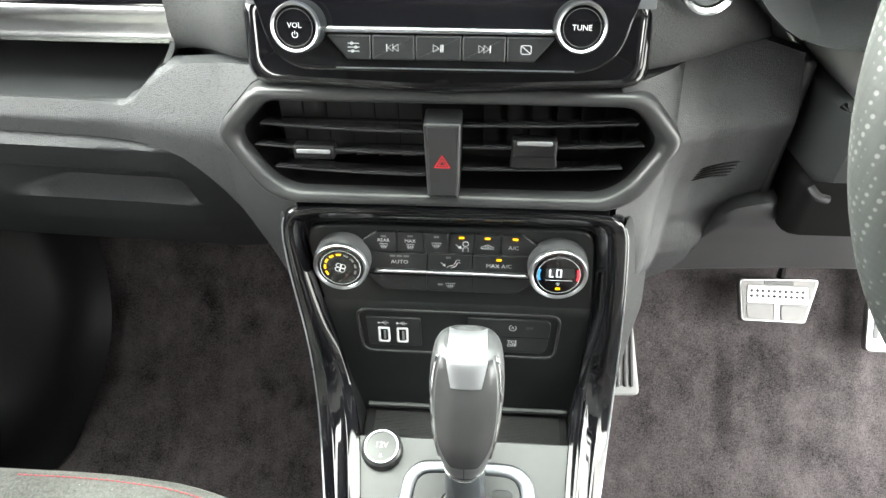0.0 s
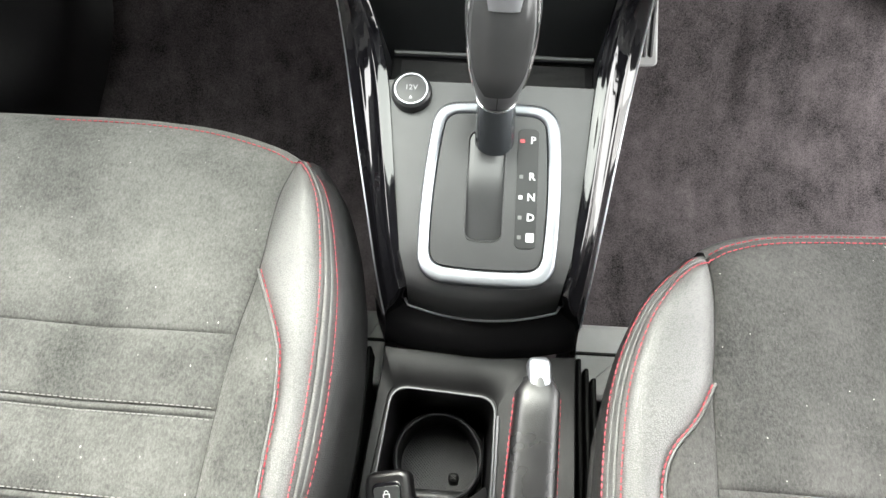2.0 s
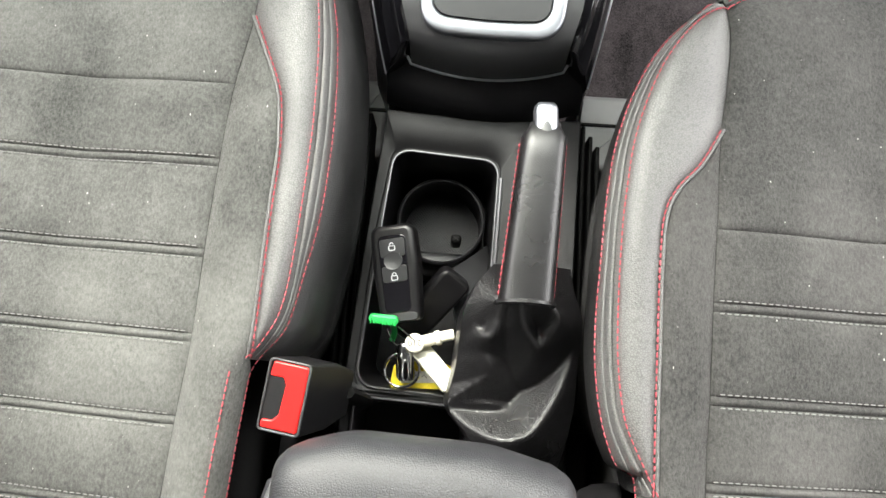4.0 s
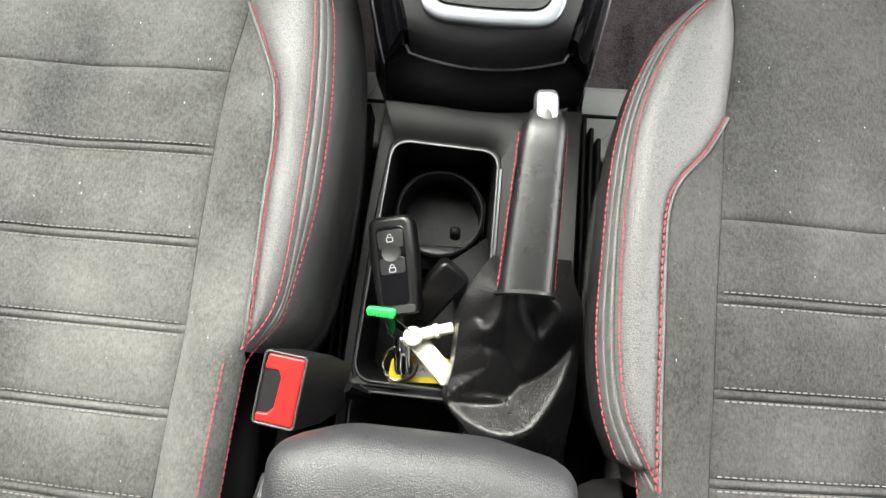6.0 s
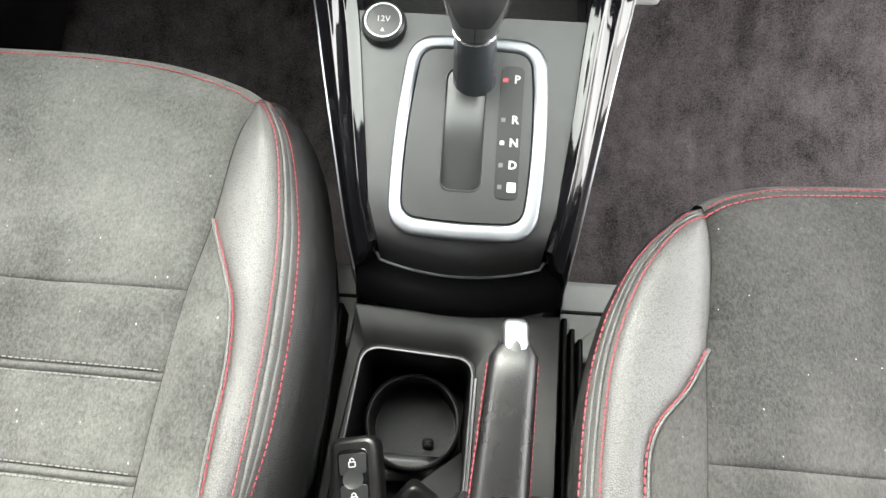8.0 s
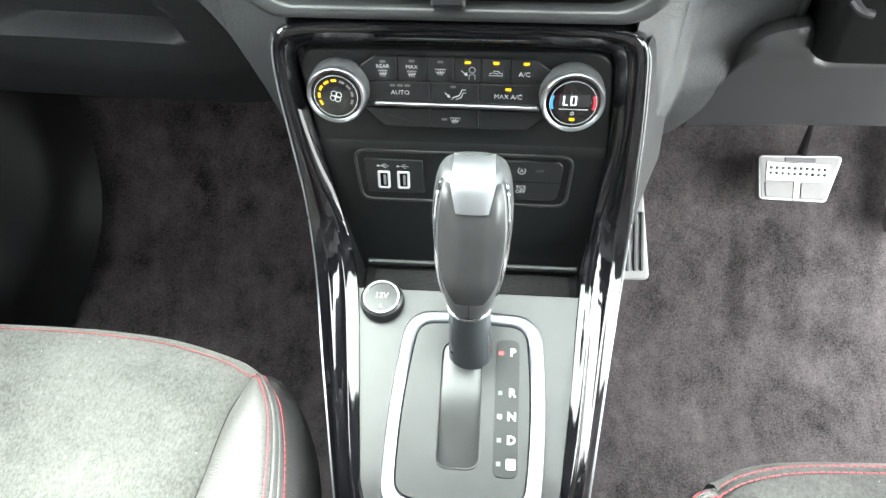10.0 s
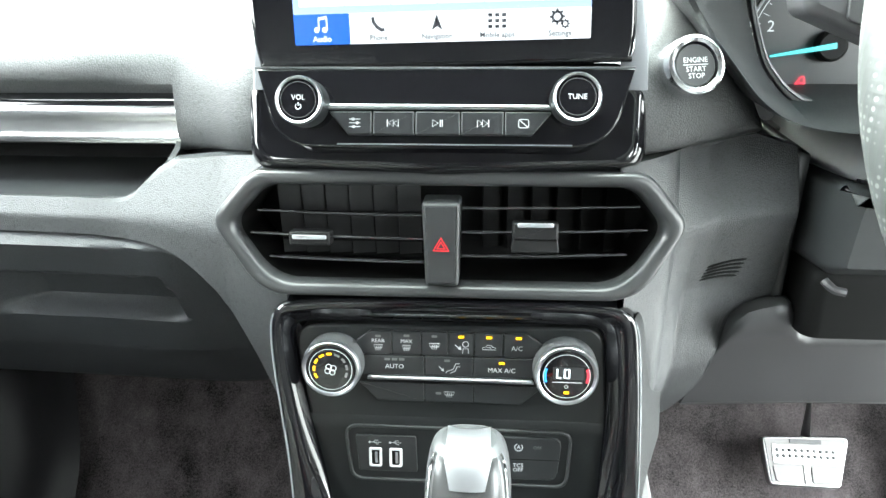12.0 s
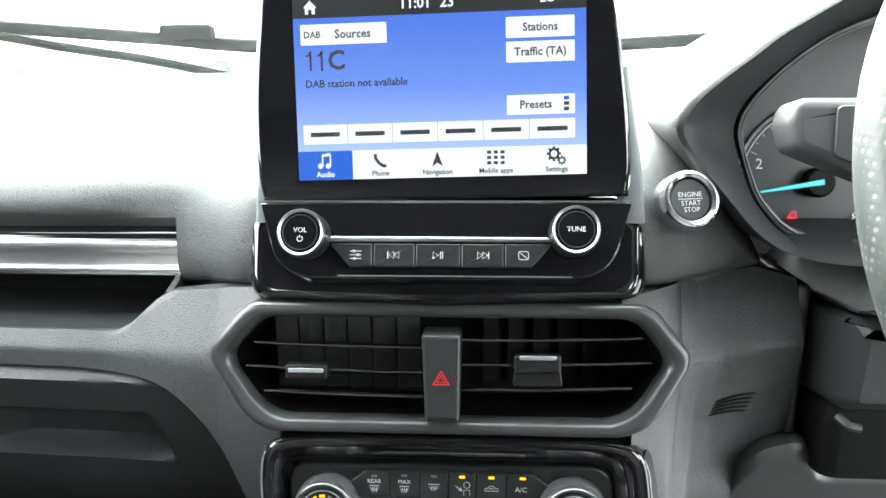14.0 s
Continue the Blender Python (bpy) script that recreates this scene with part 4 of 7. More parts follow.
for txt, x, y, size, mat, al in (("11:01", -0.0130, 0.0975, 0.0085, UIWHITE, "CENTER"), ("23°", 0.0075, 0.0975, 0.0085, UIWHITE, "CENTER"), ("LO", 0.0645, 0.0975, 0.0070, UIWHITE, "CENTER"),
                                 ("DAB", -0.0805, 0.0820, 0.0052, UITEXT, "LEFT"), ("Sources", -0.0508, 0.0820, 0.0068, UITEXT, "CENTER"), ("C", -0.0665, 0.0672, 0.0150, UITEXT, "LEFT"),
                                 ("DAB station not available", -0.0805, 0.0545, 0.0060, UITEXT, "LEFT"), ("Stations", 0.0600, 0.0820, 0.0064, UITEXT, "CENTER"), ("Traffic (TA)", 0.0600, 0.0686, 0.0064, UITEXT, "CENTER"),
                                 ("Presets", 0.0570, 0.0394, 0.0064, UITEXT, "CENTER"), ("Audio", -0.0702, 0.0030, 0.0046, UIWHITE, "CENTER"), ("Phone", -0.0365, 0.0030, 0.0042, UITEXT, "CENTER"),
                                 ("Navigation", -0.0020, 0.0030, 0.0042, UITEXT, "CENTER"), ("Mobile apps", 0.0330, 0.0030, 0.0042, UITEXT, "CENTER"), ("Settings", 0.0690, 0.0030, 0.0042, UITEXT, "CENTER")):
    word(txt, x, y, size, mat, al)
icon = lambda x, y: U1P @ pose(x, y, 0.0020)
bm = bmesh.new()
for dx in (0.0, 0.0068):
    stroke(bm, [(dx - 0.0026, 0.0027), (dx - 0.0008, 0.0036), (dx + 0.0006, 0.0052)], 0.0012, icon(-0.0768, 0.0675))
    stroke(bm, [(dx, -0.0056), (dx, 0.0056)], 0.0014, icon(-0.0768, 0.0675))
part("figures", bm, UITEXT, picture)
bm = bmesh.new()
for dx in (-0.0022, 0.0026):
    blot(bm, circle(0.0016, 14, dx - 0.0008, -0.0025), icon(-0.0702, 0.0105))
    stroke(bm, [(dx + 0.0006, -0.0025), (dx + 0.0006, 0.0040)], 0.0009, icon(-0.0702, 0.0105))
stroke(bm, [(-0.0018, 0.0034), (0.0034, 0.0042)], 0.0016, icon(-0.0702, 0.0105))
part("audio_icon", bm, UIWHITE, picture)
bm = bmesh.new()
blot(bm, [(-0.0042, 0), (0, 0.0042), (0.0042, 0), (0.0030, 0), (0.0030, -0.0035), (0.001, -0.0035), (0.001, -0.001), (-0.001, -0.001), (-0.001, -0.0035), (-0.0030, -0.0035), (-0.0030, 0)], icon(-0.0760, 0.0970))
part("home_icon", bm, UIWHITE, picture)
bm = bmesh.new()
stroke(bm, [(-0.0030, 0.0036), (-0.0028, 0.0010), (-0.0008, -0.0016), (0.0020, -0.0034), (0.0036, -0.0030)], 0.0019, icon(-0.0365, 0.0105))
part("phone_icon", bm, UITEXT, picture)
bm = bmesh.new()
blot(bm, [(0, 0.0045), (0.0032, -0.0042), (0, -0.0022), (-0.0032, -0.0042)], icon(-0.0020, 0.0105))
part("navigation_icon", bm, UITEXT, picture)
for i in range(3):
    for j in range(3):
        bm = bmesh.new()
        blot(bm, rect(0.0024, 0.0018, 0.0001, 1, -0.0040 + 0.0040 * i, -0.0030 + 0.0030 * j), icon(0.0330, 0.0105))
        part("apps_dot", bm, UITEXT, picture)
bm = bmesh.new()
for cx, cy, r in ((-0.0016, 0.0012, 0.0026), (0.0030, -0.0026, 0.0016)):
    stroke(bm, circle(r, 20, cx, cy), r * 0.55, icon(0.0690, 0.0105), closed=True)
    for k in range(8):
        a = k * math.pi / 4
        stroke(bm, [(cx + r * math.cos(a), cy + r * math.sin(a)), (cx + r * 1.65 * math.cos(a), cy + r * 1.65 * math.sin(a))], r * 0.5, icon(0.0690, 0.0105))
part("settings_icon", bm, UITEXT, picture)


# knobs
def ring_knob(name, m, r, depth, parent, label, mark):
    side = part(name, lathe([(r * 1.02, 0.0), (r * 1.02, depth * 0.55), (r * 0.99, depth * 0.8)], m, 48, cap_last=False), KEYCAP if r < 0.018 else KNOBSIDE, parent, label)
    part("ring", lathe([(r * 0.99, depth * 0.78), (r * 0.985, depth * 0.92), (r * 0.94, depth * 1.0), (r * 0.88, depth * 0.98), (r * 0.84, depth * 0.93)], m, 48, cap_first=False, cap_last=False), RINGCHROME, side)
    part("face", lathe([(r * 0.85, depth * 0.90), (r * 0.84, depth * 0.93), (r * 0.6, depth * 0.94), (0.0004, depth * 0.94)], m, 48), PIANO, side)
    bm = bmesh.new()
    stroke(bm, circle(r * 0.72, 40), 0.00035, m @ pose(0, 0, depth * 0.945), closed=True)
    part("inner_ring", bm, mark, side)
    return side


U2at = lambda x, z, lift=0.0: facing(x, 0.3760 + (z - 0.609) * math.tan(math.radians(20)), z, 20) @ pose(0, 0, lift)
vol = ring_knob("volume_knob", U2at(-0.0810, 0.6270), 0.0142, 0.018, unit, "chrome-ringed volume knob", RIMGREY)
tun = ring_knob("tuning_knob", U2at(0.0785, 0.6290), 0.0142, 0.018, unit, "chrome-ringed tuning knob", RIMGREY)
lettering("VOL", 0.0042, U2at(-0.0810, 0.6270, 0.0172) @ pose(0, 0.0012, 0), GLOWPRINT, vol)
lettering("TUNE", 0.0042, U2at(0.0785, 0.6290, 0.0172), GLOWPRINT, tun)
bm = bmesh.new()
stroke(bm, [(0.0016 * math.sin(a), -0.0038 + 0.0016 * math.cos(a)) for a in np.linspace(0.6, 5.7, 16)], 0.0004, U2at(-0.0810, 0.6270, 0.0172))
stroke(bm, [(0, -0.0036), (0, -0.0016)], 0.0004, U2at(-0.0810, 0.6270, 0.0172))
part("power_mark", bm, GLOWPRINT, vol)
edges = [-0.0670, -0.0402, -0.0148, 0.0124, 0.0380, 0.0665]
for k in range(5):
    a, b = edges[k] + 0.0003, edges[k + 1] - 0.0003
    za, zb = 0.6095, 0.6225
    h = (zb - za) / math.cos(math.radians(20))
    corners = [(a + (0.010 if k == 0 else 0), 0), (b - (0.012 if k == 4 else 0), 0), (b, h), (a, h)]
    if k == 0:
        corners = [(a + 0.012, 0), (b, 0), (b, h), (a, h)]
    key = part("key", slab(rounded(corners, 0.0008, 3), 0.0035, 0.0008, U2at(0, za)), KEYCAP, unit)
    cm = U2at((a + b) / 2 + (0.003 if k == 0 else -0.003 if k == 4 else 0), 0.6160, 0.0036)
    bm = bmesh.new()
    tri = lambda x, s, w=0.0030: [(x - s * w / 2, 0.0021), (x - s * w / 2, -0.0021), (x + s * w / 2, 0)]
    if k == 0:
        for dy, dx in ((0.0022, -0.001), (0, 0.0014), (-0.0022, -0.0006)):
            stroke(bm, [(-0.0034, dy), (0.0034, dy)], 0.0004, cm)
            stroke(bm, circle(0.0007, 10, dx, dy), 0.0004, cm, closed=True)
    elif k in (1, 3):
        s = -1 if k == 1 else 1
        for dx in (-0.0015, 0.0015):
            stroke(bm, tri(dx, s), 0.0004, cm, closed=True)
        stroke(bm, [(s * 0.0036, 0.0021), (s * 0.0036, -0.0021)], 0.0005, cm)
    elif k == 2:
        stroke(bm, tri(-0.0012, 1, 0.0034), 0.0004, cm, closed=True)
        for dx in (0.0016, 0.0027):
            stroke(bm, [(dx, 0.0021), (dx, -0.0021)], 0.0005, cm)
    else:
        stroke(bm, rect(0.0058, 0.0048, 0.001, 2), 0.0004, cm, closed=True)
        stroke(bm, [(-0.0028, 0.0023), (0.0028, -0.0023)], 0.0004, cm)
    part("sign", bm, GLOWPRINT, key)
bm = bmesh.new()
slab(rounded([(-0.0675, 0), (0.066, 0), (0.0635, 0.0028), (-0.066, 0.0032)], 0.0006, 2), 0.0042, 0.001, U2at(0, 0.6236), bm)
part("key_strip", bm, SATINCHROME, unit, "silver strip above the keys")

# ---- centre air vent with the hazard switch ----
vent = thing("air_vent", "wide twin air vent in a dark satin bezel, slats open", "air vent", (0, 0.38, 0.50))
VY = lambda z: 0.373 + (z - 0.545) * math.tan(math.radians(8))
VM = facing(0, VY(0.545), 0.545, 8)
def vxz(x, z):
    return (x, (z - 0.545) / math.cos(math.radians(8)))
OUT = rounded([vxz(-0.1210, 0.5022), vxz(0.1265, 0.5022), vxz(0.1555, 0.550), vxz(0.1275, 0.5845), vxz(-0.1215, 0.5845), vxz(-0.1530, 0.550)], [0.03, 0.03, 0.012, 0.02, 0.02, 0.012], 6)
INN = rounded([vxz(-0.1120, 0.5125), vxz(0.1165, 0.5125), vxz(0.1400, 0.548), vxz(0.1185, 0.5745), vxz(-0.1125, 0.5745), vxz(-0.1375, 0.548)], [0.03, 0.03, 0.012, 0.02, 0.02, 0.012], 6)
bent = lambda line, d: [VM @ Vector((p[0], p[1], d)) + Vector((0, bend(p[0]), 0)) for p in line]
bm = bmesh.new()
ring_at = lambda k: [p.lerp(q, k) for p, q in zip(OUT, INN)]
stack(bm, [bent(OUT, -0.012), bent(OUT, 0.0008), bent(ring_at(0.07), 0.0030), bent(ring_at(0.18), 0.0042), bent(ring_at(0.38), 0.0047), bent(ring_at(0.58), 0.0043), bent(ring_at(0.74), 0.0030), bent(ring_at(0.86), 0.0008), bent(ring_at(0.95), -0.0026), bent(INN, -0.0070)], False, False)
part("bezel", bm, BEZEL, vent, "dark satin six-sided bezel", sharp=50)
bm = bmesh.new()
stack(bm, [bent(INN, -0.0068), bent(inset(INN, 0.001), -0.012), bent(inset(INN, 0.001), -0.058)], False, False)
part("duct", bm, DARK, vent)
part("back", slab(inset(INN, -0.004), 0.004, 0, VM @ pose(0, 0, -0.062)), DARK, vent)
for x0, x1, zs in ((-0.1260, -0.0118, (0.5570, 0.5416, 0.5262)), (0.0128, 0.1295, (0.5622, 0.5468, 0.5312))):
    for k, z in enumerate(zs):
        trim_in = (0.006, 0.0, 0.012)[k]
        a, b = (x0 + trim_in, x1) if x0 < 0 else (x0, x1 - trim_in)
        grid = [[(x, VY(z) + bend(x) * 0.8 + 0.004 + d, z - 0.40 * d + dz) for d, dz in ((0.0, 0.0009), (-0.0009, 0.0004), (-0.0009, -0.0004), (0.0, -0.0009), (0.02, -0.0008), (0.02, 0.0008))] for x in np.linspace(a, b, 12)]
        bm = bmesh.new()
        stack(bm, grid)
        part("slat", bm, SLAT, vent)
    deep = VY(0.545) + (0.036 if x0 < 0 else 0.048)
    for k in range(6):
        x = x0 + 0.012 + (x1 - x0 - 0.016) * k / 6
        turn = pose(x, deep, 0.545, 0, 0, 10 if x0 < 0 else 24) @ pose(-x, -deep, -0.545)
        # right-hand vanes are shaded by colour: deep black instead of the left's grey
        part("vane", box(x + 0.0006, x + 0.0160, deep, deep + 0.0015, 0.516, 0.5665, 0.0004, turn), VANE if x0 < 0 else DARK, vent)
    if x0 < 0:
        for z in (0.5470, 0.5270):
            part("vane_link", box(x0 + 0.014, x1 - 0.004, deep - 0.003, deep - 0.001, z, z + 0.0012, 0.0003), DARK, vent)
for tx, tz, hgt in ((-0.0852, 0.5405, 0.0095), (0.0590, 0.5480, 0.0115)):
    tm = facing(tx, VY(tz) + 0.003 + bend(tx), tz, 12)
    tab = part("slider", slab(rect(0.0270 if tx < 0 else 0.0285, hgt, 0.0015, 3), 0.010, 0.0015, tm, z0=-0.006), MATT, vent)
    part("slider_grip", slab(rect(0.0225, 0.0028, 0.001, 3, 0, 0.001 if tx < 0 else 0.0042), 0.0009, 0.0004, tm, z0=0.0038), SATINCHROME, tab)
    if tx > 0:
        part("slider_skirt", slab(rounded([(-0.0155, -0.014), (0.0155, -0.014), (0.014, -0.004), (-0.014, -0.004)], 0.002, 3), 0.005, 0.001, tm, z0=-0.003), MATT, tab)
haz_m = facing(0, VY(0.5415), 0.5415, 6)
haz = part("hazard_switch", slab(rounded([(-0.0100, -0.0282), (0.0112, -0.0282), (0.0122, 0.0265), (-0.0118, 0.0265)], 0.002, 4), 0.022, 0.0025, haz_m, z0=-0.018), SOFT, vent)
bm = bmesh.new()
hz = haz_m @ pose(0.0002, -0.0005, 0.0042)
for r, w in ((0.0056, 0.0011), (0.0029, 0.0009)):
    stroke(bm, [(r * math.sin(a), r * math.cos(a) - 0.0008) for a in (0, 2 * math.pi / 3, 4 * math.pi / 3)], w, hz, closed=True)
part("sign", bm, REDGLOWPRINT, haz, "red warning triangle")

# ---- climate panel ----
climate = thing("climate_panel", "black climate control panel with two chrome-ringed knobs, lit amber lamps", "climate control", (0, 0.37, 0.40))
SL = 9.8
SY = lambda z: 0.377 + (z - 0.476) * math.tan(math.radians(SL))
SM = lambda x, z, lift=0.0: facing(x, SY(z), z, SL) @ pose(0, 0, lift)
S0 = SM(0, 0.44)
sxz = lambda x, z: (x, (z - 0.44) / math.cos(math.radians(SL)))
part("face_plate", slab(rounded([sxz(-0.0935, 0.4075), sxz(0.1135, 0.4065), sxz(0.1070, 0.4790), sxz(-0.1030, 0.4770)], [0.001, 0.001, 0.014, 0.014], 5), 0.012, 0.002, S0, z0=-0.012), PANEL, climate)


def climate_key(pts, sign=None):
    return part("key", slab(rounded([sxz(*p) for p in pts], 0.0008, 3), 0.0022, 0.0006, S0), KEYCAP, climate)


top_edges = [-0.0590, -0.0345, -0.0147, 0.0035, 0.0215, 0.0409, 0.0705]
TOPKEYS, MIDKEYS, LOWKEYS = [], [], []
for a, b in zip(top_edges, top_edges[1:]):
    zt = 0.4742
    pts = [(a + 0.0003, 0.4572), (b - 0.0003, 0.4572), (b - 0.0003, zt), (a + 0.0003, zt)]
    if a == top_edges[0]:
        pts = [(a, 0.4572), (b - 0.0003, 0.4572), (b - 0.0003, zt), (-0.0490, zt), (-0.0590, 0.4670)]
    if b == top_edges[-1]:
        pts = [(a + 0.0003, 0.4572), (b, 0.4572), (0.0705, 0.4640), (0.0570, zt), (a + 0.0003, zt)]
    TOPKEYS.append(climate_key(pts))
for a, b in ((-0.0555, -0.0129), (-0.0123, 0.0203), (0.0209, 0.0640)):
    MIDKEYS.append(climate_key([(a, 0.4425), (b, 0.4425), (b, 0.4566), (a, 0.4566)]))
for pts in ([(-0.0450, 0.4235), (-0.0130, 0.4235), (-0.0130, 0.4372), (-0.0580, 0.4372)], [(-0.0124, 0.4235), (0.0210, 0.4235), (0.0210, 0.4372), (-0.0124, 0.4372)], [(0.0216, 0.4235), (0.0540, 0.4235), (0.0690, 0.4372), (0.0216, 0.4372)]):
    LOWKEYS.append(climate_key(pts))
part("centre_strip", slab(rounded([sxz(-0.0530, 0.4398), sxz(0.0625, 0.4388), sxz(0.0600, 0.4418), sxz(-0.0500, 0.4422)], 0.0005, 2), 0.0042, 0.001, S0), SATINCHROME, climate, "silver strip across the keys")


def lamp(x, z, lit, parent):
    part("lamp", slab(rect(0.0038, 0.0016, 0.0003, 2), 0.0003, 0, SM(x, z, 0.0022)), AMBER if lit else DIMPRINT, parent, "lit amber lamp" if lit else "")


centers = [(a + b) / 2 for a, b in zip(top_edges, top_edges[1:])]
centers[0], centers[5] = -0.0440, 0.0510
for k, (x, lit) in enumerate(zip(centers, (0, 0, 0, 1, 1, 1))):
    lamp(x, 0.4712 if k else 0.4705, lit, TOPKEYS[k])
for dx in (-0.005, 0, 0.005):
    lamp(-0.0330 + dx, 0.4540, 0, MIDKEYS[0])
lamp(0.0400, 0.4532, 1, MIDKEYS[2])
lamp(0.0030, 0.4540, 0, MIDKEYS[1])
lamp(-0.0030, 0.4300, 0, LOWKEYS[1])


def heater(bm, m, w=0.0036):
    stroke(bm, [(-w, 0.0012), (w, 0.0012), (w * 0.75, -0.0012), (-w * 0.75, -0.0012)], 0.0004, m, closed=True)
    for dx in (-0.0014, 0, 0.0014):
        stroke(bm, [(dx, 0.0004), (dx + 0.0003, -0.0008), (dx - 0.0003, -0.0018), (dx, -0.0030)], 0.0004, m)


for k, (txt, x) in enumerate((("REAR", centers[0]), ("MAX", centers[1]))):
    lettering(txt, 0.0038, SM(x, 0.4672, 0.0023), GLOWPRINT, TOPKEYS[k])
    bm = bmesh.new()
    heater(bm, SM(x, 0.4632, 0.0022), 0.0030)
    part("sign", bm, GLOWPRINT, TOPKEYS[k])
bm = bmesh.new()
heater(bm, SM(centers[2], 0.4650, 0.0022))
part("sign", bm, GLOWPRINT, TOPKEYS[2])
bm = bmesh.new()
m = SM(centers[3] + 0.002, 0.4640, 0.0022)
stroke(bm, circle(0.0020, 16, 0.0010, 0.0022), 0.0004, m, closed=True)
stroke(bm, [(-0.0010, -0.0045), (-0.0008, -0.0010), (0.0028, -0.0010), (0.0030, -0.0045)], 0.0004, m)
stroke(bm, [(-0.0062, 0.0016), (-0.0030, -0.0010)], 0.0005, m)
blot(bm, [(-0.0018, -0.0020), (-0.0044, -0.0012), (-0.0026, 0.0008)], m)
part("sign", bm, GLOWPRINT, TOPKEYS[3])
bm = bmesh.new()
m = SM(centers[4], 0.4640, 0.0022)
stroke(bm, [(-0.0045, -0.0012), (-0.0042, 0.0002), (-0.0022, 0.0006), (-0.0012, 0.0019), (0.0014, 0.0019), (0.0026, 0.0006), (0.0045, 0.0002), (0.0045, -0.0012)], 0.0004, m, closed=True)
stroke(bm, [(-0.0015, 0.0004), (0.0012, 0.0004), (0.0012, -0.0006)], 0.0004, m)
part("sign", bm, GLOWPRINT, TOPKEYS[4])
lettering("A/C", 0.0046, SM(centers[5] - 0.001, 0.4640, 0.0023), GLOWPRINT, TOPKEYS[5])
lettering("AUTO", 0.0046, SM(-0.0330, 0.4490, 0.0023), GLOWPRINT, MIDKEYS[0])
lettering("MAX A/C", 0.0046, SM(0.0400, 0.4480, 0.0023), GLOWPRINT, MIDKEYS[2])
bm = bmesh.new()
m = SM(0.0050, 0.4490, 0.0022)
stroke(bm, [(0.0065, 0.0032), (0.0040, 0.0032), (0.0022, -0.0010), (-0.0020, -0.0026), (-0.0030, -0.0040)], 0.0005, m)
stroke(bm, [(0.0068, 0.0010), (0.0048, 0.0010), (0.0034, -0.0024), (0.0000, -0.0040)], 0.0005, m)
stroke(bm, [(-0.0075, 0.0008), (-0.0050, -0.0018)], 0.0005, m)
blot(bm, [(-0.0040, -0.0028), (-0.0062, -0.0020), (-0.0046, -0.0002)], m)
part("sign", bm, GLOWPRINT, MIDKEYS[1])
bm = bmesh.new()
heater(bm, SM(0.0045, 0.4302, 0.0022), 0.0036)
part("sign", bm, GLOWPRINT, LOWKEYS[1])
fan = ring_knob("fan_knob", SM(-0.0742, 0.4515), 0.0202, 0.017, climate, "chrome-ringed fan knob with lit amber arc", GLOWPRINT)
tmp = ring_knob("temperature_knob", SM(0.0822, 0.4515), 0.0212, 0.017, climate, "chrome-ringed temperature knob with a small display", GLOWPRINT)
fm, tm = SM(-0.0742, 0.4515, 0.0162), SM(0.0822, 0.4515, 0.0162)
for k in range(9):
    a = math.radians(205 - k * 28)
    bm = bmesh.new()
    stroke(bm, [(0.0112 * math.cos(a - s), 0.0112 * math.sin(a - s)) for s in np.linspace(-0.16, 0.16, 5)], 0.0016, fm)
    part("lamp", bm, AMBER if k < 5 else DIMPRINT, fan)
bm = bmesh.new()
for k in range(4):
    a = k * math.pi / 2 + 0.5
    stroke(bm, [(0.0022 * math.cos(a) + 0.0019 * math.cos(b), 0.0022 * math.sin(a) + 0.0019 * math.sin(b)) for b in np.linspace(0, 2 * math.pi, 14)[:-1]], 0.0005, fm, closed=True)
part("sign", bm, GLOWPRINT, fan)
for s, mat in ((-1, BLUELAMP), (1, REDLAMP)):
    bm = bmesh.new()
    stroke(bm, [(s * 0.0140 * math.cos(a), 0.0140 * math.sin(a) + 0.0005) for a in np.linspace(-0.35, 0.35, 8)], 0.0016, tm)
    part("lamp", bm, mat, tmp)
part("display", slab(rect(0.0200, 0.0085, 0.0006, 2, 0.001, 0.002), 0.0002, 0, tm), SOFT, tmp)
bm = bmesh.new()
stroke(bm, [(-0.0062, 0.0052), (-0.0062, -0.0010), (-0.0036, -0.0010)], 0.0010, tm @ pose(0, 0, 0.0002))
stroke(bm, [(-0.0014, 0.0050), (-0.0014, -0.0010), (0.0016, -0.0010), (0.0016, 0.0050)], 0.0010, tm @ pose(0, 0, 0.0002), closed=True)
part("digits", bm, DIGIT, tmp, "lit white digits")
part("lamp", slab(rect(0.0034, 0.0018, 0.0003, 2, 0.0002, -0.0116), 0.0003, 0, tm), AMBER, tmp)
bm = bmesh.new()
stroke(bm, [(0.0011 * math.sin(a), -0.0072 + 0.0011 * math.cos(a)) for a in np.linspace(0.6, 5.7, 14)], 0.0003, tm)
stroke(bm, [(0, -0.0070), (0, -0.0056)], 0.0003, tm)
stroke(bm, [(-0.009, -0.0042), (0.010, -0.0042)], 0.0005, tm)
part("sign", bm, GLOWPRINT, tmp)

# ---- socket and switch plate under it ----
sockets = thing("socket_plate", "black plate with two charging sockets and two switches", "socket plate", (0.01, 0.36, 0.355))
fr = rounded([sxz(-0.0660, 0.3610), sxz(0.0880, 0.3600), sxz(0.0905, 0.4040), sxz(-0.0705, 0.4045)], 0.009, 7)
part("frame", ringed(fr, inset(fr, 0.0022), 0.0022, 0.0007, S0), SOFT, sockets)
part("plate", slab(inset(fr, 0.0018), 0.0035, 0.0005, S0, z0=-0.003), PANEL, sockets)
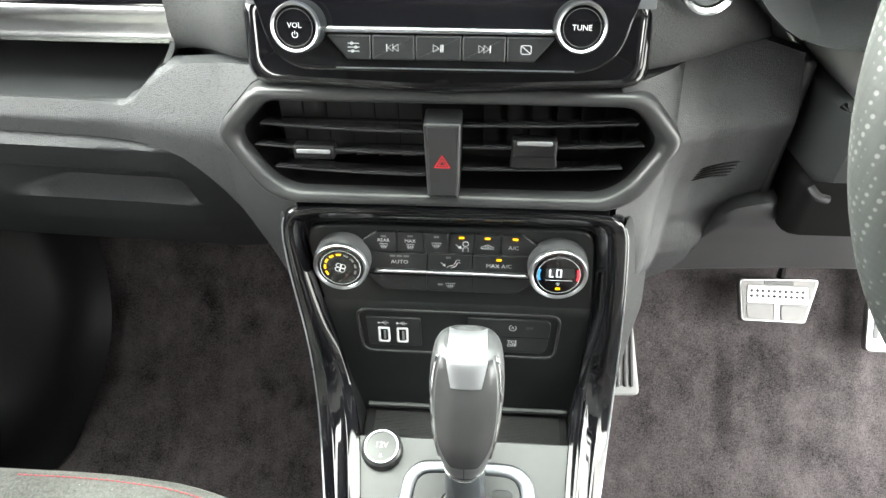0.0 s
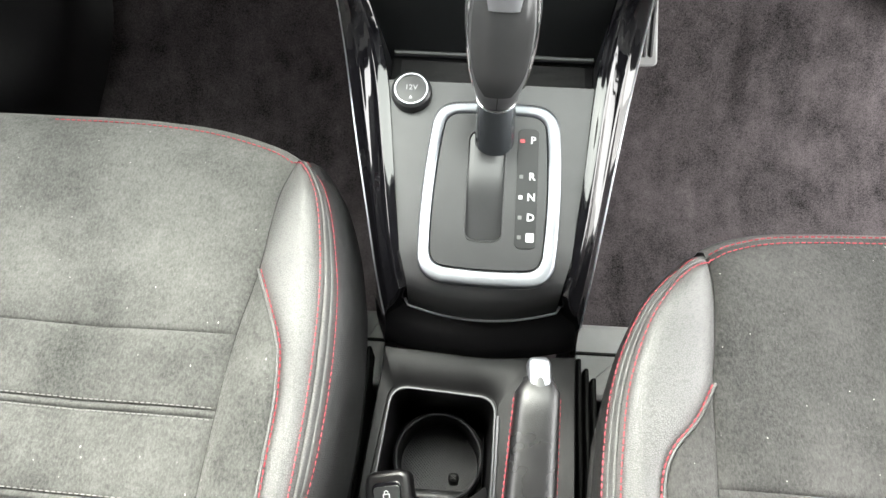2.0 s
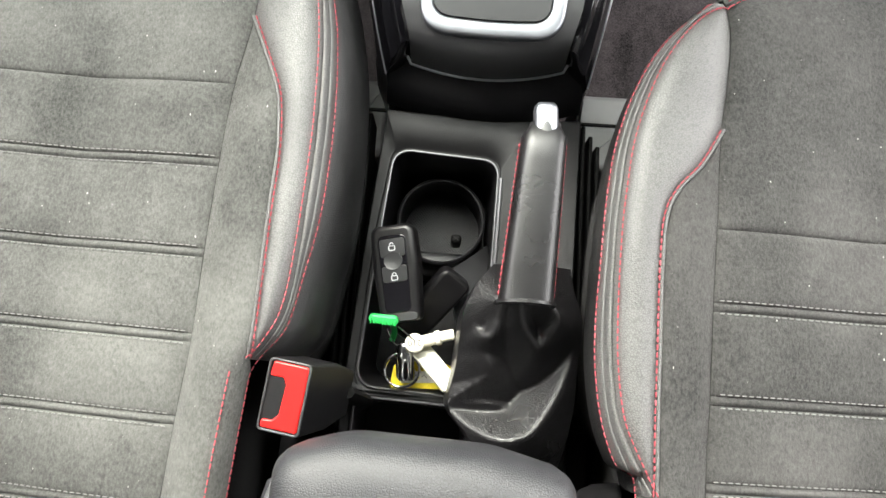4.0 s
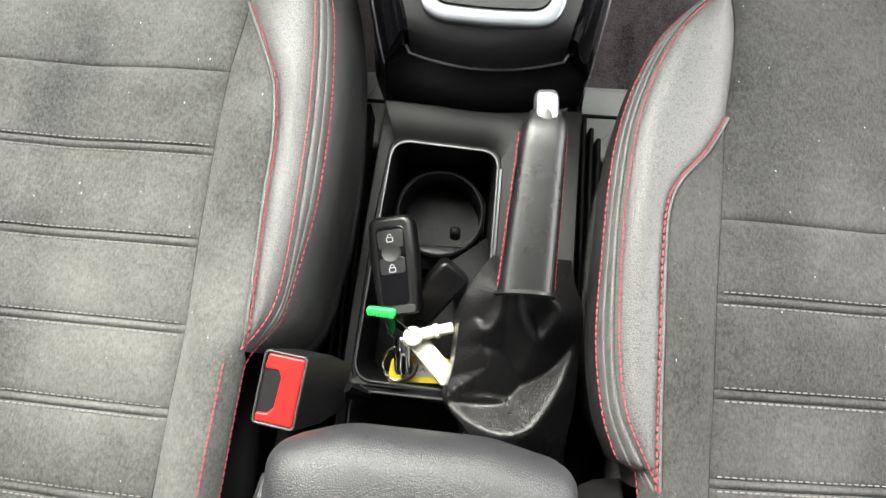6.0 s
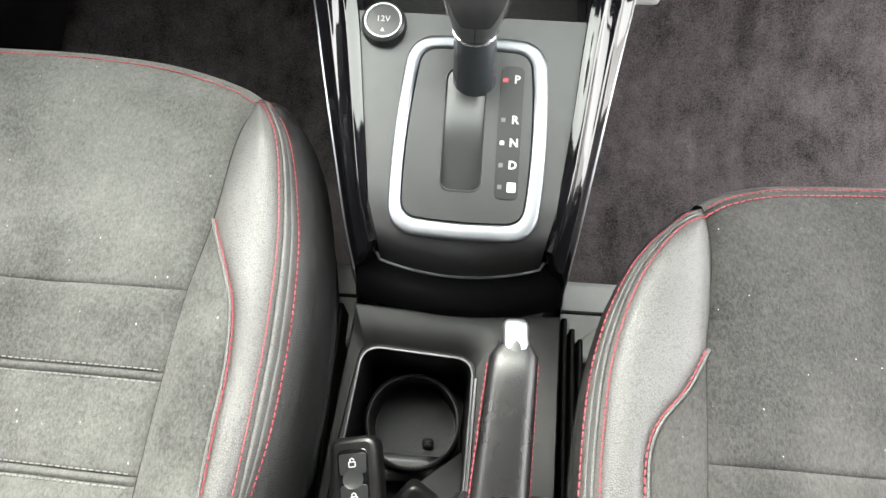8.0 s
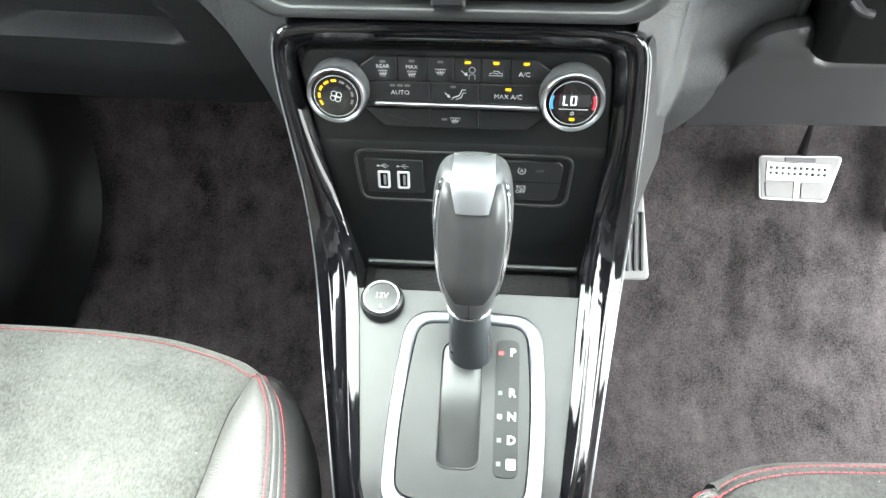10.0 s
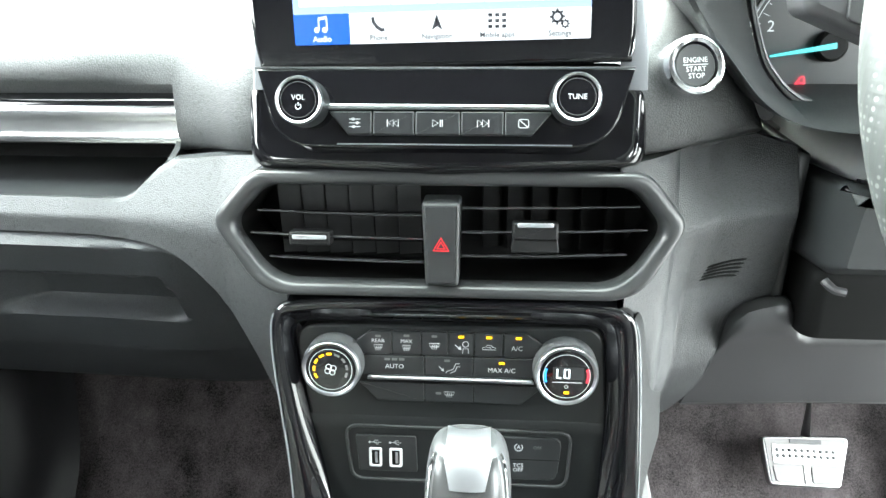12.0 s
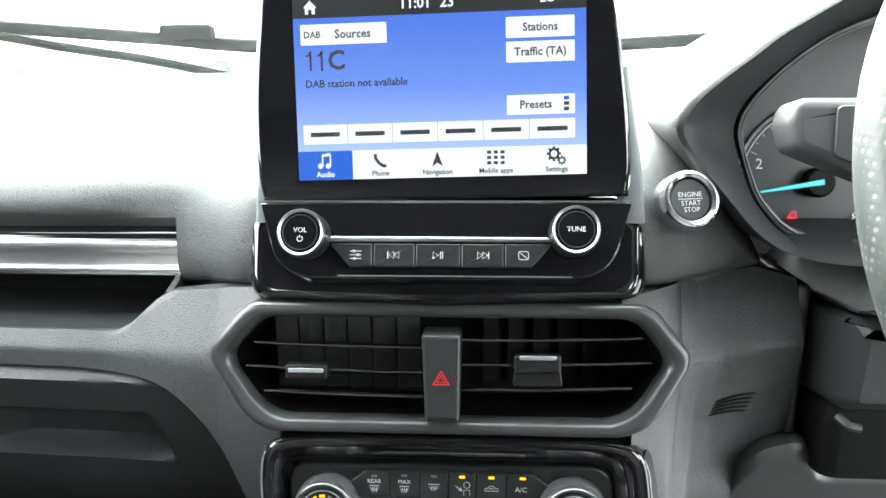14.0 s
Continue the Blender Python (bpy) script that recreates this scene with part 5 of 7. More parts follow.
part("socket_block", slab(rounded([sxz(-0.0600, 0.3690), sxz(-0.0180, 0.3690), sxz(-0.0190, 0.3965), sxz(-0.0620, 0.3965)], 0.0015, 3), 0.0022, 0.0006, S0), KEYCAP, sockets)
part("switch_block", slab(rounded([sxz(0.0200, 0.3665), sxz(0.0800, 0.3665), sxz(0.0830, 0.3990), sxz(0.0180, 0.3990)], [0.001, 0.006, 0.006, 0.001], 3), 0.0022, 0.0006, S0), KEYCAP, sockets)
bm = bmesh.new()
stroke(bm, [sxz(0.045, 0.3822), sxz(0.082, 0.3822)], 0.0005, S0 @ pose(0, 0, 0.0022))
part("gap", bm, DARK, sockets)
for x in (-0.0478, -0.0333):
    um = SM(x, 0.3800, 0.0022)
    o = rounded([(-0.0046, -0.0062), (-0.0034, -0.0074), (0.0034, -0.0074), (0.0046, -0.0062), (0.0046, 0.0074), (-0.0046, 0.0074)], 0.0012, 3)
    i = rounded([(-0.0028, -0.0050), (-0.0020, -0.0058), (0.0020, -0.0058), (0.0028, -0.0050), (0.0028, 0.0058), (-0.0028, 0.0058)], 0.0005, 3)
    soc = part("charging_socket", ringed(o, i, 0.0010, 0.0003, um), GLOWPRINT, sockets, "white-rimmed charging socket")
    part("mouth", slab(i, 0.0004, 0, um), DARK, soc)
    part("tongue", slab(rect(0.0018, 0.0085, 0.0002, 2, 0.0006, 0), 0.0008, 0, um), SATINCHROME, soc)
    bm = bmesh.new()
    sm2 = SM(x, 0.3915, 0.0022)
    stroke(bm, [(-0.0040, 0), (0.0040, 0)], 0.0004, sm2)
    stroke(bm, [(-0.0016, 0), (0.0002, 0.0015), (0.0022, 0.0015)], 0.0004, sm2)
    stroke(bm, [(-0.0006, 0), (0.0008, -0.0014), (0.0024, -0.0014)], 0.0004, sm2)
    blot(bm, circle(0.0008, 10, -0.0040, 0), sm2)
    part("sign", bm, GLOWPRINT, soc)
bm = bmesh.new()
m = SM(0.0530, 0.3915, 0.0023)
stroke(bm, [(0.0027 * math.sin(a), 0.0027 * math.cos(a)) for a in np.linspace(0.7, 5.9, 20)], 0.0005, m)
part("sign", bm, GLOWPRINT, sockets)
lettering("A", 0.0040, m, GLOWPRINT, sockets)
lettering("TCS", 0.0042, SM(0.0530, 0.3775, 0.0023), GLOWPRINT, sockets)
lettering("OFF", 0.0042, SM(0.0530, 0.3740, 0.0023), GLOWPRINT, sockets)
lettering("OFF", 0.0034, SM(0.0660, 0.3915, 0.0023), DIMPRINT, sockets)


# ---- centre console ----
console = thing("centre_console", "black centre console with gloss rails, cup holder and open bins", "centre console", (0.018, 0.0, 0.0))
deck_z = lambda y: 0.290 + 0.25 * (y - 0.197)
# rails run down both sides of the stack and round the gear deck: stations of outer and inner edges
RAIL_L = [((-0.1150, 0.3720, 0.4985), (-0.1020, 0.3755, 0.4790)), ((-0.1160, 0.3680, 0.470), (-0.1030, 0.3745, 0.468)), ((-0.1135, 0.3600, 0.435), (-0.0985, 0.3690, 0.433)), ((-0.1065, 0.3500, 0.396), (-0.0900, 0.3600, 0.396)),
          ((-0.1035, 0.3380, 0.350), (-0.0800, 0.3480, 0.350)), ((-0.1010, 0.3200, 0.306), (-0.0680, 0.3220, 0.322)), ((-0.0935, 0.2800, 0.292), (-0.0620, 0.2800, 0.313)),
          ((-0.0845, 0.2400, 0.278), (-0.0570, 0.2400, 0.303)), ((-0.0750, 0.2000, 0.264), (-0.0515, 0.2000, 0.293)), ((-0.0680, 0.1650, 0.248), (-0.0475, 0.1700, 0.284)), ((-0.0600, 0.1380, 0.226), (-0.0410, 0.1500, 0.262))]
RAIL_R = [((0.1265, 0.3720, 0.4985), (0.1070, 0.3755, 0.4800)), ((0.1290, 0.3680, 0.470), (0.1085, 0.3745, 0.468)), ((0.1320, 0.3600, 0.435), (0.1110, 0.3690, 0.433)), ((0.1340, 0.3530, 0.392), (0.1110, 0.3600, 0.392)),
          ((0.1350, 0.3430, 0.350), (0.1080, 0.3480, 0.350)), ((0.1330, 0.3200, 0.310), (0.1025, 0.3220, 0.322)), ((0.1250, 0.2800, 0.296), (0.0975, 0.2800, 0.313)),
          ((0.1180, 0.2400, 0.283), (0.0940, 0.2400, 0.303)), ((0.1110, 0.2000, 0.268), (0.0890, 0.2000, 0.293)), ((0.1050, 0.1650, 0.252), (0.0855, 0.1700, 0.284)), ((0.0990, 0.1330, 0.232), (0.0800, 0.1500, 0.262))]


# the band over the climate panel, which joins the rails in rounded corners
BAND = [((-0.1150, 0.3700, 0.4870), (-0.1025, 0.3760, 0.4745)), ((-0.1085, 0.3724, 0.4965), (-0.0985, 0.3770, 0.4785)), ((-0.0920, 0.3732, 0.5000), (-0.0880, 0.3780, 0.4800)), ((-0.0400, 0.3732, 0.5003), (-0.0400, 0.3780, 0.4803)),
        ((0.0500, 0.3732, 0.5005), (0.0500, 0.3780, 0.4807)), ((0.1030, 0.3732, 0.5003), (0.0930, 0.3780, 0.4812)), ((0.1200, 0.3724, 0.4970), (0.1035, 0.3770, 0.4798)), ((0.1275, 0.3700, 0.4870), (0.1080, 0.3760, 0.4755))]
stations = RAIL_L[:0:-1] + BAND + RAIL_R[1:]
outer, inner = catmull([a for a, b in stations], 10), catmull([b for a, b in stations], 10)
for _ in range(80):      # ease the bends
    for line in (outer, inner):
        line[1:-1] = [(line[i - 1] + line[i] * 2 + line[i + 1]) / 4 for i in range(1, len(line) - 1)]
grid = []
for a, b in zip(outer, inner):
    across = b - a
    s = 1 if a.x > 0 else -1
    k = min(1.0, max(0.0, (a.z - 0.285) / 0.13))
    k = k * k * (3 - 2 * k)
    up = (Vector((0, -0.80, 0.60)) * k + Vector((-s * 0.30, -0.1, 0.95)) * (1 - k)).normalized()
    row = [(a - across.normalized() * 0.0015 + Vector((0, 0.012, 0))).lerp(a + Vector((s * 0.002, 0.004, -0.010)), 1 - k), a]
    for t in np.linspace(0.03, 0.97, 36):
        h = math.sin(math.pi * t) ** 0.8 * 0.0062
        ridge = 0.0032 * math.exp(-((t - 0.80) / 0.11) ** 2) + 0.0012 * math.exp(-((t - 0.36) / 0.07) ** 2)
        low = a + across * t + Vector((s * 0.45, -0.1, 0.9)) * (ridge + 0.0040 * math.sin(math.pi * t))
        row.append((a + across * t + up * h).lerp(low, 1 - k))
    row += [b, b + Vector((0, 0.006, -0.002)).lerp(Vector((0, 0.003, -0.008)), 1 - k)]
    grid.append(row)
part("rail", sheet(grid), PIANO, console, "gloss piano-black rail round the stack and the gear deck", sharp=60)
rail_ends = {-1: grid[0][1:-1], 1: grid[-1][1:-1]}
high = [i for i, p in enumerate(outer) if p.z > 0.490]
for line, s in ((outer[:high[0]][::-1], -1), (outer[high[-1] + 1:], 1)):
    part("rail_edge", sweep([p + Vector((s * 0.0006, 0, -0.001)) for p in line], 0.0007, 6), SATINCHROME, console)
    # side walls below the rails
    grid = []
    for p in line:
        deep = Vector((p.x + s * 0.030 * float(np.interp(p.z, [0.30, 0.36], [0.2, 1.0])), p.y + 0.075, p.z))
        if p.z > 0.33:
            row = [p + (deep - p) * t for t in np.linspace(0, 1, 8)]
        else:
            row = [Vector((p.x + s * (0.010 * t), p.y + 0.0 * t, p.z - 0.004 - (p.z - 0.02) * t)) for t in np.linspace(0, 1, 8)]
        grid.append(row)
    k = next(i for i, p in enumerate(line) if p.z <= 0.33)
    part("flank", sheet(grid[:k]), HOODGREY, console, sharp=60)
    part("side_wall", sheet([[Vector((line[k - 1].x + s * 0.012, 0.46, 0.33 - 0.31 * t)) for t in np.linspace(0, 1, 8)]] + grid[k:]), MATT, console, sharp=60)

# recessed wall behind the gear lever, and the tray with its mat
grid = []
for z, y in ((0.412, 0.3665), (0.408, 0.3640), (0.40, 0.3640), (0.36, 0.3572), (0.32, 0.3530), (0.296, 0.3515), (0.288, 0.3490)):
    xl, xr = float(np.interp(z, [0.285, 0.41], [-0.0690, -0.0960])), float(np.interp(z, [0.285, 0.41], [0.1050, 0.1150]))
    grid.append([(x, y, z) for x in np.linspace(xl, xr, 14)])
part("recess_wall", sheet(grid), PANEL, console, sharp=60)
for s, edge, xw in ((-1, RAIL_L, -1), (1, RAIL_R, 1)):
    g = []
    for z in (0.41, 0.36, 0.33, 0.305, 0.286):
        xa = float(np.interp(z, [0.285, 0.41], [-0.0690, -0.0960] if s < 0 else [0.1050, 0.1150]))
        xb = float(np.interp(z, [0.285, 0.322, 0.35, 0.396, 0.41], [-0.066, -0.068, -0.080, -0.090, -0.0935] if s < 0 else [0.102, 0.1025, 0.108, 0.111, 0.1115]))
        yb = float(np.interp(z, [0.285, 0.322, 0.35, 0.396, 0.41], [0.306, 0.322, 0.348, 0.360, 0.3625]))
        yw = float(np.interp(z, [0.288, 0.40], [0.3495, 0.3645]))
        g.append([(xa + (xb - xa) * t, yw + (yb - yw) * t, z) for t in np.linspace(0, 1, 5)])
    part("recess_cheek", sheet(g), PANEL, console, sharp=60)
part("tray_floor", box(-0.069, 0.105, 0.306, 0.351, 0.280, 0.2905, 0.002), MATT, console)
bm = bmesh.new()
for k in range(26):
    y = 0.3115 + 0.0014 * k
    box(-0.060, 0.097, y, y + 0.0007, 0.2905, 0.2914, 0.0002, bm=bm)
mat_ob = part("ribbed_mat", bm, RUBBER, console, "ribbed rubber tray mat")
tagged(mat_ob, kind="stuff")
part("tray_lip", sweep([(x, 0.3485, 0.2985) for x in np.linspace(-0.066, 0.103, 10)], 0.0025, 8), SOFT, console)

# deck round the gear lever, turning down into the nose
def deck_edges(y):
    xl = float(np.interp(y, [0.150, 0.170, 0.20, 0.24, 0.28, 0.322], [-0.0405, -0.0470, -0.0510, -0.0565, -0.0615, -0.0675]))
    xr = float(np.interp(y, [0.150, 0.170, 0.20, 0.24, 0.28, 0.322], [0.0795, 0.0850, 0.0885, 0.0935, 0.0970, 0.1020]))
    return xl, xr


grid = []
for y, z in [(0.3075, 0.291), (0.3070, deck_z(0.307) - 0.003), (0.3050, deck_z(0.305))] + [(y, deck_z(y)) for y in np.linspace(0.295, 0.170, 12)] + [(0.158, 0.2775), (0.152, 0.272), (0.148, 0.262), (0.1455, 0.246), (0.145, 0.234)]:
    xl, xr = deck_edges(y)
    if y < 0.152:
        xl, xr = xl + 0.000, xr
    row = []
    for t in np.linspace(0, 1, 22):
        bow = 0.010 * (1 - (2 * t - 1) ** 2) * (1.0 if y < 0.165 else 0.0)
        row.append((xl + (xr - xl) * t, y - bow, z))
    grid.append(row)
part("gear_deck", sheet(grid), DECK, console, "dark grey satin gear deck", sharp=50)
line = [(p[0], p[1] - 0.0008, p[2] - 0.001) for p in grid[-1]]
part("nose_line", sweep([(line[0][0] - 0.010, line[0][1] + 0.014, 0.250)] + line + [(line[-1][0] + 0.010, line[-1][1] + 0.014, 0.252)], 0.0011, 6), SATINCHROME, console, "thin bright line under the deck")
grid = []
for y, z, xl, xr, bow in ((0.146, 0.234, -0.041, 0.0800, 0.010), (0.141, 0.226, -0.048, 0.087, 0.012), (0.1360, 0.2205, -0.0585, 0.0965, 0.014), (0.1310, 0.2160, -0.0600, 0.0985, 0.015), (0.1265, 0.2080, -0.0605, 0.0990, 0.015), (0.121, 0.196, -0.061, 0.0995, 0.012)):
    grid.append([(xl + (xr - xl) * t, y - bow * (1 - (2 * t - 1) ** 2) + 0.004, z) for t in np.linspace(0, 1, 22)])
part("nose", sheet(grid), NOSE, console, "satin black nose", sharp=60)
# gloss corners that carry the rails down into the nose
for s in (-1, 1):
    edge = [Vector(row[0 if s < 0 else -1]) for row in grid]
    rim = [edge[3], edge[2], edge[1], edge[0], edge[0] + Vector((0, 0.0005, 0.014))]
    foot = [rim[min(3, int(4 * t))].lerp(rim[min(3, int(4 * t)) + 1], 4 * t - min(3, int(4 * t))) for t in np.linspace(0, 1, len(rail_ends[s]))]
    rows = [[Vector(a).lerp(b, t) + Vector((s * 0.25, -0.6, 0.6)) * (0.0035 * math.sin(math.pi * t) * math.sin(math.pi * i / (len(foot) - 1))) for i, (a, b) in enumerate(zip(rail_ends[s], foot))] for t in np.linspace(0, 1, 8)]
    part("rail_foot", sheet(rows), PIANO, console, sharp=60)

# low rear part: top plates with two openings, walls, floors
TOPZ = 0.195


def ray_out(poly, c, a):
    d = Vector((math.cos(a), math.sin(a)))
    best = None
    for i in range(len(poly)):
        p, q = Vector(poly[i - 1]), Vector(poly[i])
        e = q - p
        den = d.x * e.y - d.y * e.x
        if abs(den) < 1e-12:
            continue
        w = p - c
        t, s = (w.x * e.y - w.y * e.x) / den, (w.x * d.y - w.y * d.x) / den
        if t > 0 and -1e-6 <= s <= 1 + 1e-6 and (best is None or t < best):
            best = t
    return c + d * (best or 0.01)


def holed(name, outer, hole, z_at, depth, floor_z, taper, material, label):
    c = sum((Vector(p) for p in hole), Vector((0, 0))) / len(hole)
    angles = sorted([math.atan2(p[1] - c.y, p[0] - c.x) for p in hole] + [math.atan2(p[1] - c.y, p[0] - c.x) for p in outer])
    o, h = [ray_out(outer, c, a) for a in angles], [ray_out(hole, c, a) for a in angles]
    hi = inset(h, 0.0)
    up = lambda line, dz: [(p.x, p.y, z_at(p.y) + dz) for p in line]
    bm = bmesh.new()
    grow = lambda d: [p + (p - c).normalized() * d for p in h]
    stack(bm, [up(o, -0.008), up(o, -0.002), up([p + (c - p).normalized() * 0.002 for p in o], 0.0), up(grow(0.0065), 0.0), up(grow(0.0052), -0.0012), up(grow(0.0030), -0.0012), up(grow(0.0018), 0.0004), up(grow(0.0004), 0.0002), up(h, -0.0015), up([p + (c - p) * taper * 0.3 for p in h], -0.02), [(p.x + (c.x - p.x) * taper, p.y + (c.y - p.y) * taper, floor_z) for p in h]], False, True)
    plate = part(name, bm, material, console, label, sharp=45)
    rim = [(p.x, p.y, z_at(p.y) + 0.0006) for p in grow(0.0014)]
    part("rim", sweep(rim + rim[:1], 0.0009, 6, caps=False), RIMGREY, console)
    return plate


flat = lambda y: TOPZ + 10.0 * max(0.0, y - 0.092) ** 2      # the plate sweeps up into the nose
CUP = rounded([(-0.0665, -0.1065), (0.030, -0.1115), (0.0345, 0.0790), (-0.0505, 0.0845)], [0.014, 0.010, 0.013, 0.014], 6)
holed("cup_plate", [(-0.0770, -0.1125), (0.0980, -0.1125), (0.1010, 0.118), (0.0300, 0.114), (-0.0600, 0.118), (-0.0690, 0.02)], CUP, flat, 0.08, 0.105, 0.08, MATT, "matt black plate round the cup holder opening")
BIN = rounded([(-0.0690, -0.30), (0.020, -0.30), (0.020, -0.1205), (-0.0665, -0.1170)], 0.012, 6)
holed("bin_plate", [(-0.0830, -0.33), (0.0980, -0.33), (0.0980, -0.1125), (-0.0770, -0.1125)], BIN, flat, 0.08, 0.11, 0.05, MATT, "matt black plate round the rear bin")
for s, line in ((-1, [(-0.084, -0.33), (-0.078, -0.11), (-0.070, 0.02), (-0.0612, 0.122), (-0.075, 0.17)]), (1, [(0.099, -0.33), (0.099, -0.11), (0.100, 0.02), (0.1015, 0.12), (0.112, 0.17)])):
    pts = catmull([(x, y, 0) for x, y in line], 6)
    part("side_wall", sheet([[(p[0] + s * 0.012 * t, p[1], TOPZ - 0.004 - 0.175 * t) for t in np.linspace(0, 1, 6)] for p in pts]), MATT, console, sharp=60)
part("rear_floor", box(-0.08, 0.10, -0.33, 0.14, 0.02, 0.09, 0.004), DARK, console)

# cup well standing in the opening
cm = pose(-0.010, 0.036, 0.105)
part("cup_wall", lathe([(0.0350, 0.0), (0.0352, 0.030), (0.0360, 0.052), (0.0372, 0.0535), (0.0385, 0.052), (0.0385, 0.0)], cm, 56, cap_first=False, cap_last=False), MATT, console)
part("cup_rim", lathe([(0.0354, 0.0525), (0.0360, 0.0534), (0.0366, 0.0525)], cm, 56, cap_first=False, cap_last=False), RIMGREY, console)
mesh_mat = satin("cup_mat", (0.05, 0.05, 0.05), 0.6)
part("cup_mat", lathe([(0.0345, 0.0), (0.0345, 0.003), (0.0005, 0.0032)], cm @ pose(0, 0, 0.001), 48), mesh_mat, console, "woven-look rubber cup mat")
bm = bmesh.new()
for k in range(-16, 17):
    d = 0.002 * k
    h = math.sqrt(max(0.0, 0.0335 ** 2 - d * d))
    for mm in (pose(0, 0, 0, 0, 0, 45), pose(0, 0, 0, 0, 0, -45)):
        if h > 0.002:
            sweep([cm @ mm @ Vector((d, -h, 0.0042)), cm @ mm @ Vector((d, h, 0.0042))], 0.0004, 4, bm=bm)
tagged(part("mat_weave", bm, SOFT, console), kind="stuff")
# moulded tongue that divides cup and bin
grid = []
for t in np.linspace(0, 1, 14):
    top = Vector((0.030, 0.012, 0.182)).lerp(Vector((0.000, -0.012, 0.186)), min(1, t * 2)) if t < 0.5 else Vector((0.000, -0.012, 0.186)).lerp(Vector((0.010, -0.062, 0.176)), (t - 0.5) * 2)
    grid.append([top.lerp(Vector((0.034, top.y - 0.010, top.z - 0.012)), s) for s in np.linspace(0, 1, 6)])
part("divider", solid_sheet(grid, (0, 0, -0.045)), SHIFTPLATE, console, "smooth black divider tongue")
part("divider_floor", box(-0.050, 0.022, -0.010, 0.012, 0.105, 0.140, 0.006), SHIFTPLATE, console)
part("cup_finger", box(-0.0005, 0.0085, 0.0145, 0.0225, 0.150, 0.172, 0.003, Matrix()), DARK, console)
# slot beside the hand brake
part("brake_slot_trim", sweep([(0.0375, 0.066, TOPZ + 0.001), (0.036, 0.0, TOPZ + 0.001), (0.034, -0.05, TOPZ + 0.001)], 0.0015, 6), RIMGREY, console)
# seat runners seen between seat and console
runner_grey = satin("runner_grey", (0.22, 0.22, 0.22), 0.5)
for s, x0, x1 in ((-1, -0.115, -0.066), (1, 0.108, 0.19)):
    r = thing("seat_runner", "grey and black seat runner cover beside the console", "seat rail", ((x0 + x1) / 2, 0.1, 0.0), "seat runners")
    part("cover", box(x0, x1, 0.10, 0.175, 0.0, 0.125 if s > 0 else 0.13, 0.006), runner_grey, r)
    part("slot_line", box(x0, x1, 0.143, 0.146, 0.124, 0.127 if s > 0 else 0.132, 0.0008), DARK, r)
    xm = -0.078 if s < 0 else 0.1095
    for k in range(3):
        part("fin", box(xm + s * 0.0075 * k - 0.002, xm + s * 0.0075 * k + 0.002, -0.12, 0.128 - 0.007 * k, 0.0, 0.165 - 0.006 * k, 0.0015), DARK, r)
    part("track", box(xm - 0.02, xm + 0.03, -0.40, 0.10, 0.0, 0.08, 0.004), DARK, r)

# ---- power socket ----
power = thing("power_socket", "round black twelve volt socket cap with a bright ring", "socket", (-0.046, 0.2945, 0.312))
pm = pose(-0.0460, 0.2950, deck_z(0.295) - 0.002, 10, 0, 0)
part("collar", lathe([(0.0165, -0.004), (0.0165, 0.005), (0.0158, 0.0085), (0.0140, 0.0100), (0.0136, 0.0095)], pm, 44, cap_last=False), SOFT, power)
part("ring", lathe([(0.0137, 0.0092), (0.0133, 0.0106), (0.0124, 0.0106), (0.0120, 0.0094)], pm, 44, cap_first=False, cap_last=False), SATINCHROME, power)
part("cap", lathe([(0.0121, 0.006), (0.0121, 0.0092), (0.0005, 0.0096)], pm, 44), DECK, power)
lettering("12V", 0.0064, pm @ pose(0, 0.001, 0.0099), GLOWPRINT, power)
bm = bmesh.new()
blot(bm, [(-0.0014, -0.0085), (0.0014, -0.0085), (0, -0.0055)], pm @ pose(0, 0, 0.0097))
part("mark", bm, GLOWPRINT, power)

# ---- gear selector ----
gear = thing("gear_selector", "automatic gear selector in park, silver-framed plate and grey knob", "gear lever", (0.02, 0.22, 0.28))
GD = lambda x, y, lift=0.0: pose(x, y, deck_z(y) + 0.0, math.degrees(math.atan(0.25)), 0, 0) @ pose(0, 0, lift)
G0 = GD(0.0195, 0.2150)
gl = lambda x, y: (x - 0.0195, (y - 0.2150) / math.cos(math.atan(0.25)))
def bowed(corners, r, bx, by):
    """A rounded four-sided outline whose sides swell by bx and by."""
    raw, out = rounded(corners, r, 8), []
    for i, p in enumerate(raw):
        q = raw[(i + 1) % len(raw)]
        steps = 16 if (q - p).length > 0.012 else 1
        out += [p.lerp(q, k / steps) for k in range(steps)]
    x0, x1, y0, y1 = min(p.x for p in out), max(p.x for p in out), min(p.y for p in out), max(p.y for p in out)
    for p in out:
        u, v = 2 * (p.x - x0) / (x1 - x0) - 1, 2 * (p.y - y0) / (y1 - y0) - 1
        p.x, p.y = p.x + u * bx * (1 - v * v), p.y + v * by * (1 - u * u)
    return out


so = bowed([gl(-0.0320, 0.1490), gl(0.0705, 0.1475), gl(0.0715, 0.2865), gl(-0.0255, 0.2865)], 0.017, 0.0040, 0.0025)
si = bowed([gl(-0.0230, 0.1605), gl(0.0608, 0.1592), gl(0.0612, 0.2770), gl(-0.0165, 0.2770)], 0.010, 0.0035, 0.0022)
part("surround", ringed(so, si, 0.0075, 0.0028, G0, z0=-0.002), GATESILVER, gear, "satin silver surround")
hole = rect(0.0300, 0.0880, 0.0085, 5, gl(0.0165, 0)[0], gl(0, 0.2220)[1])
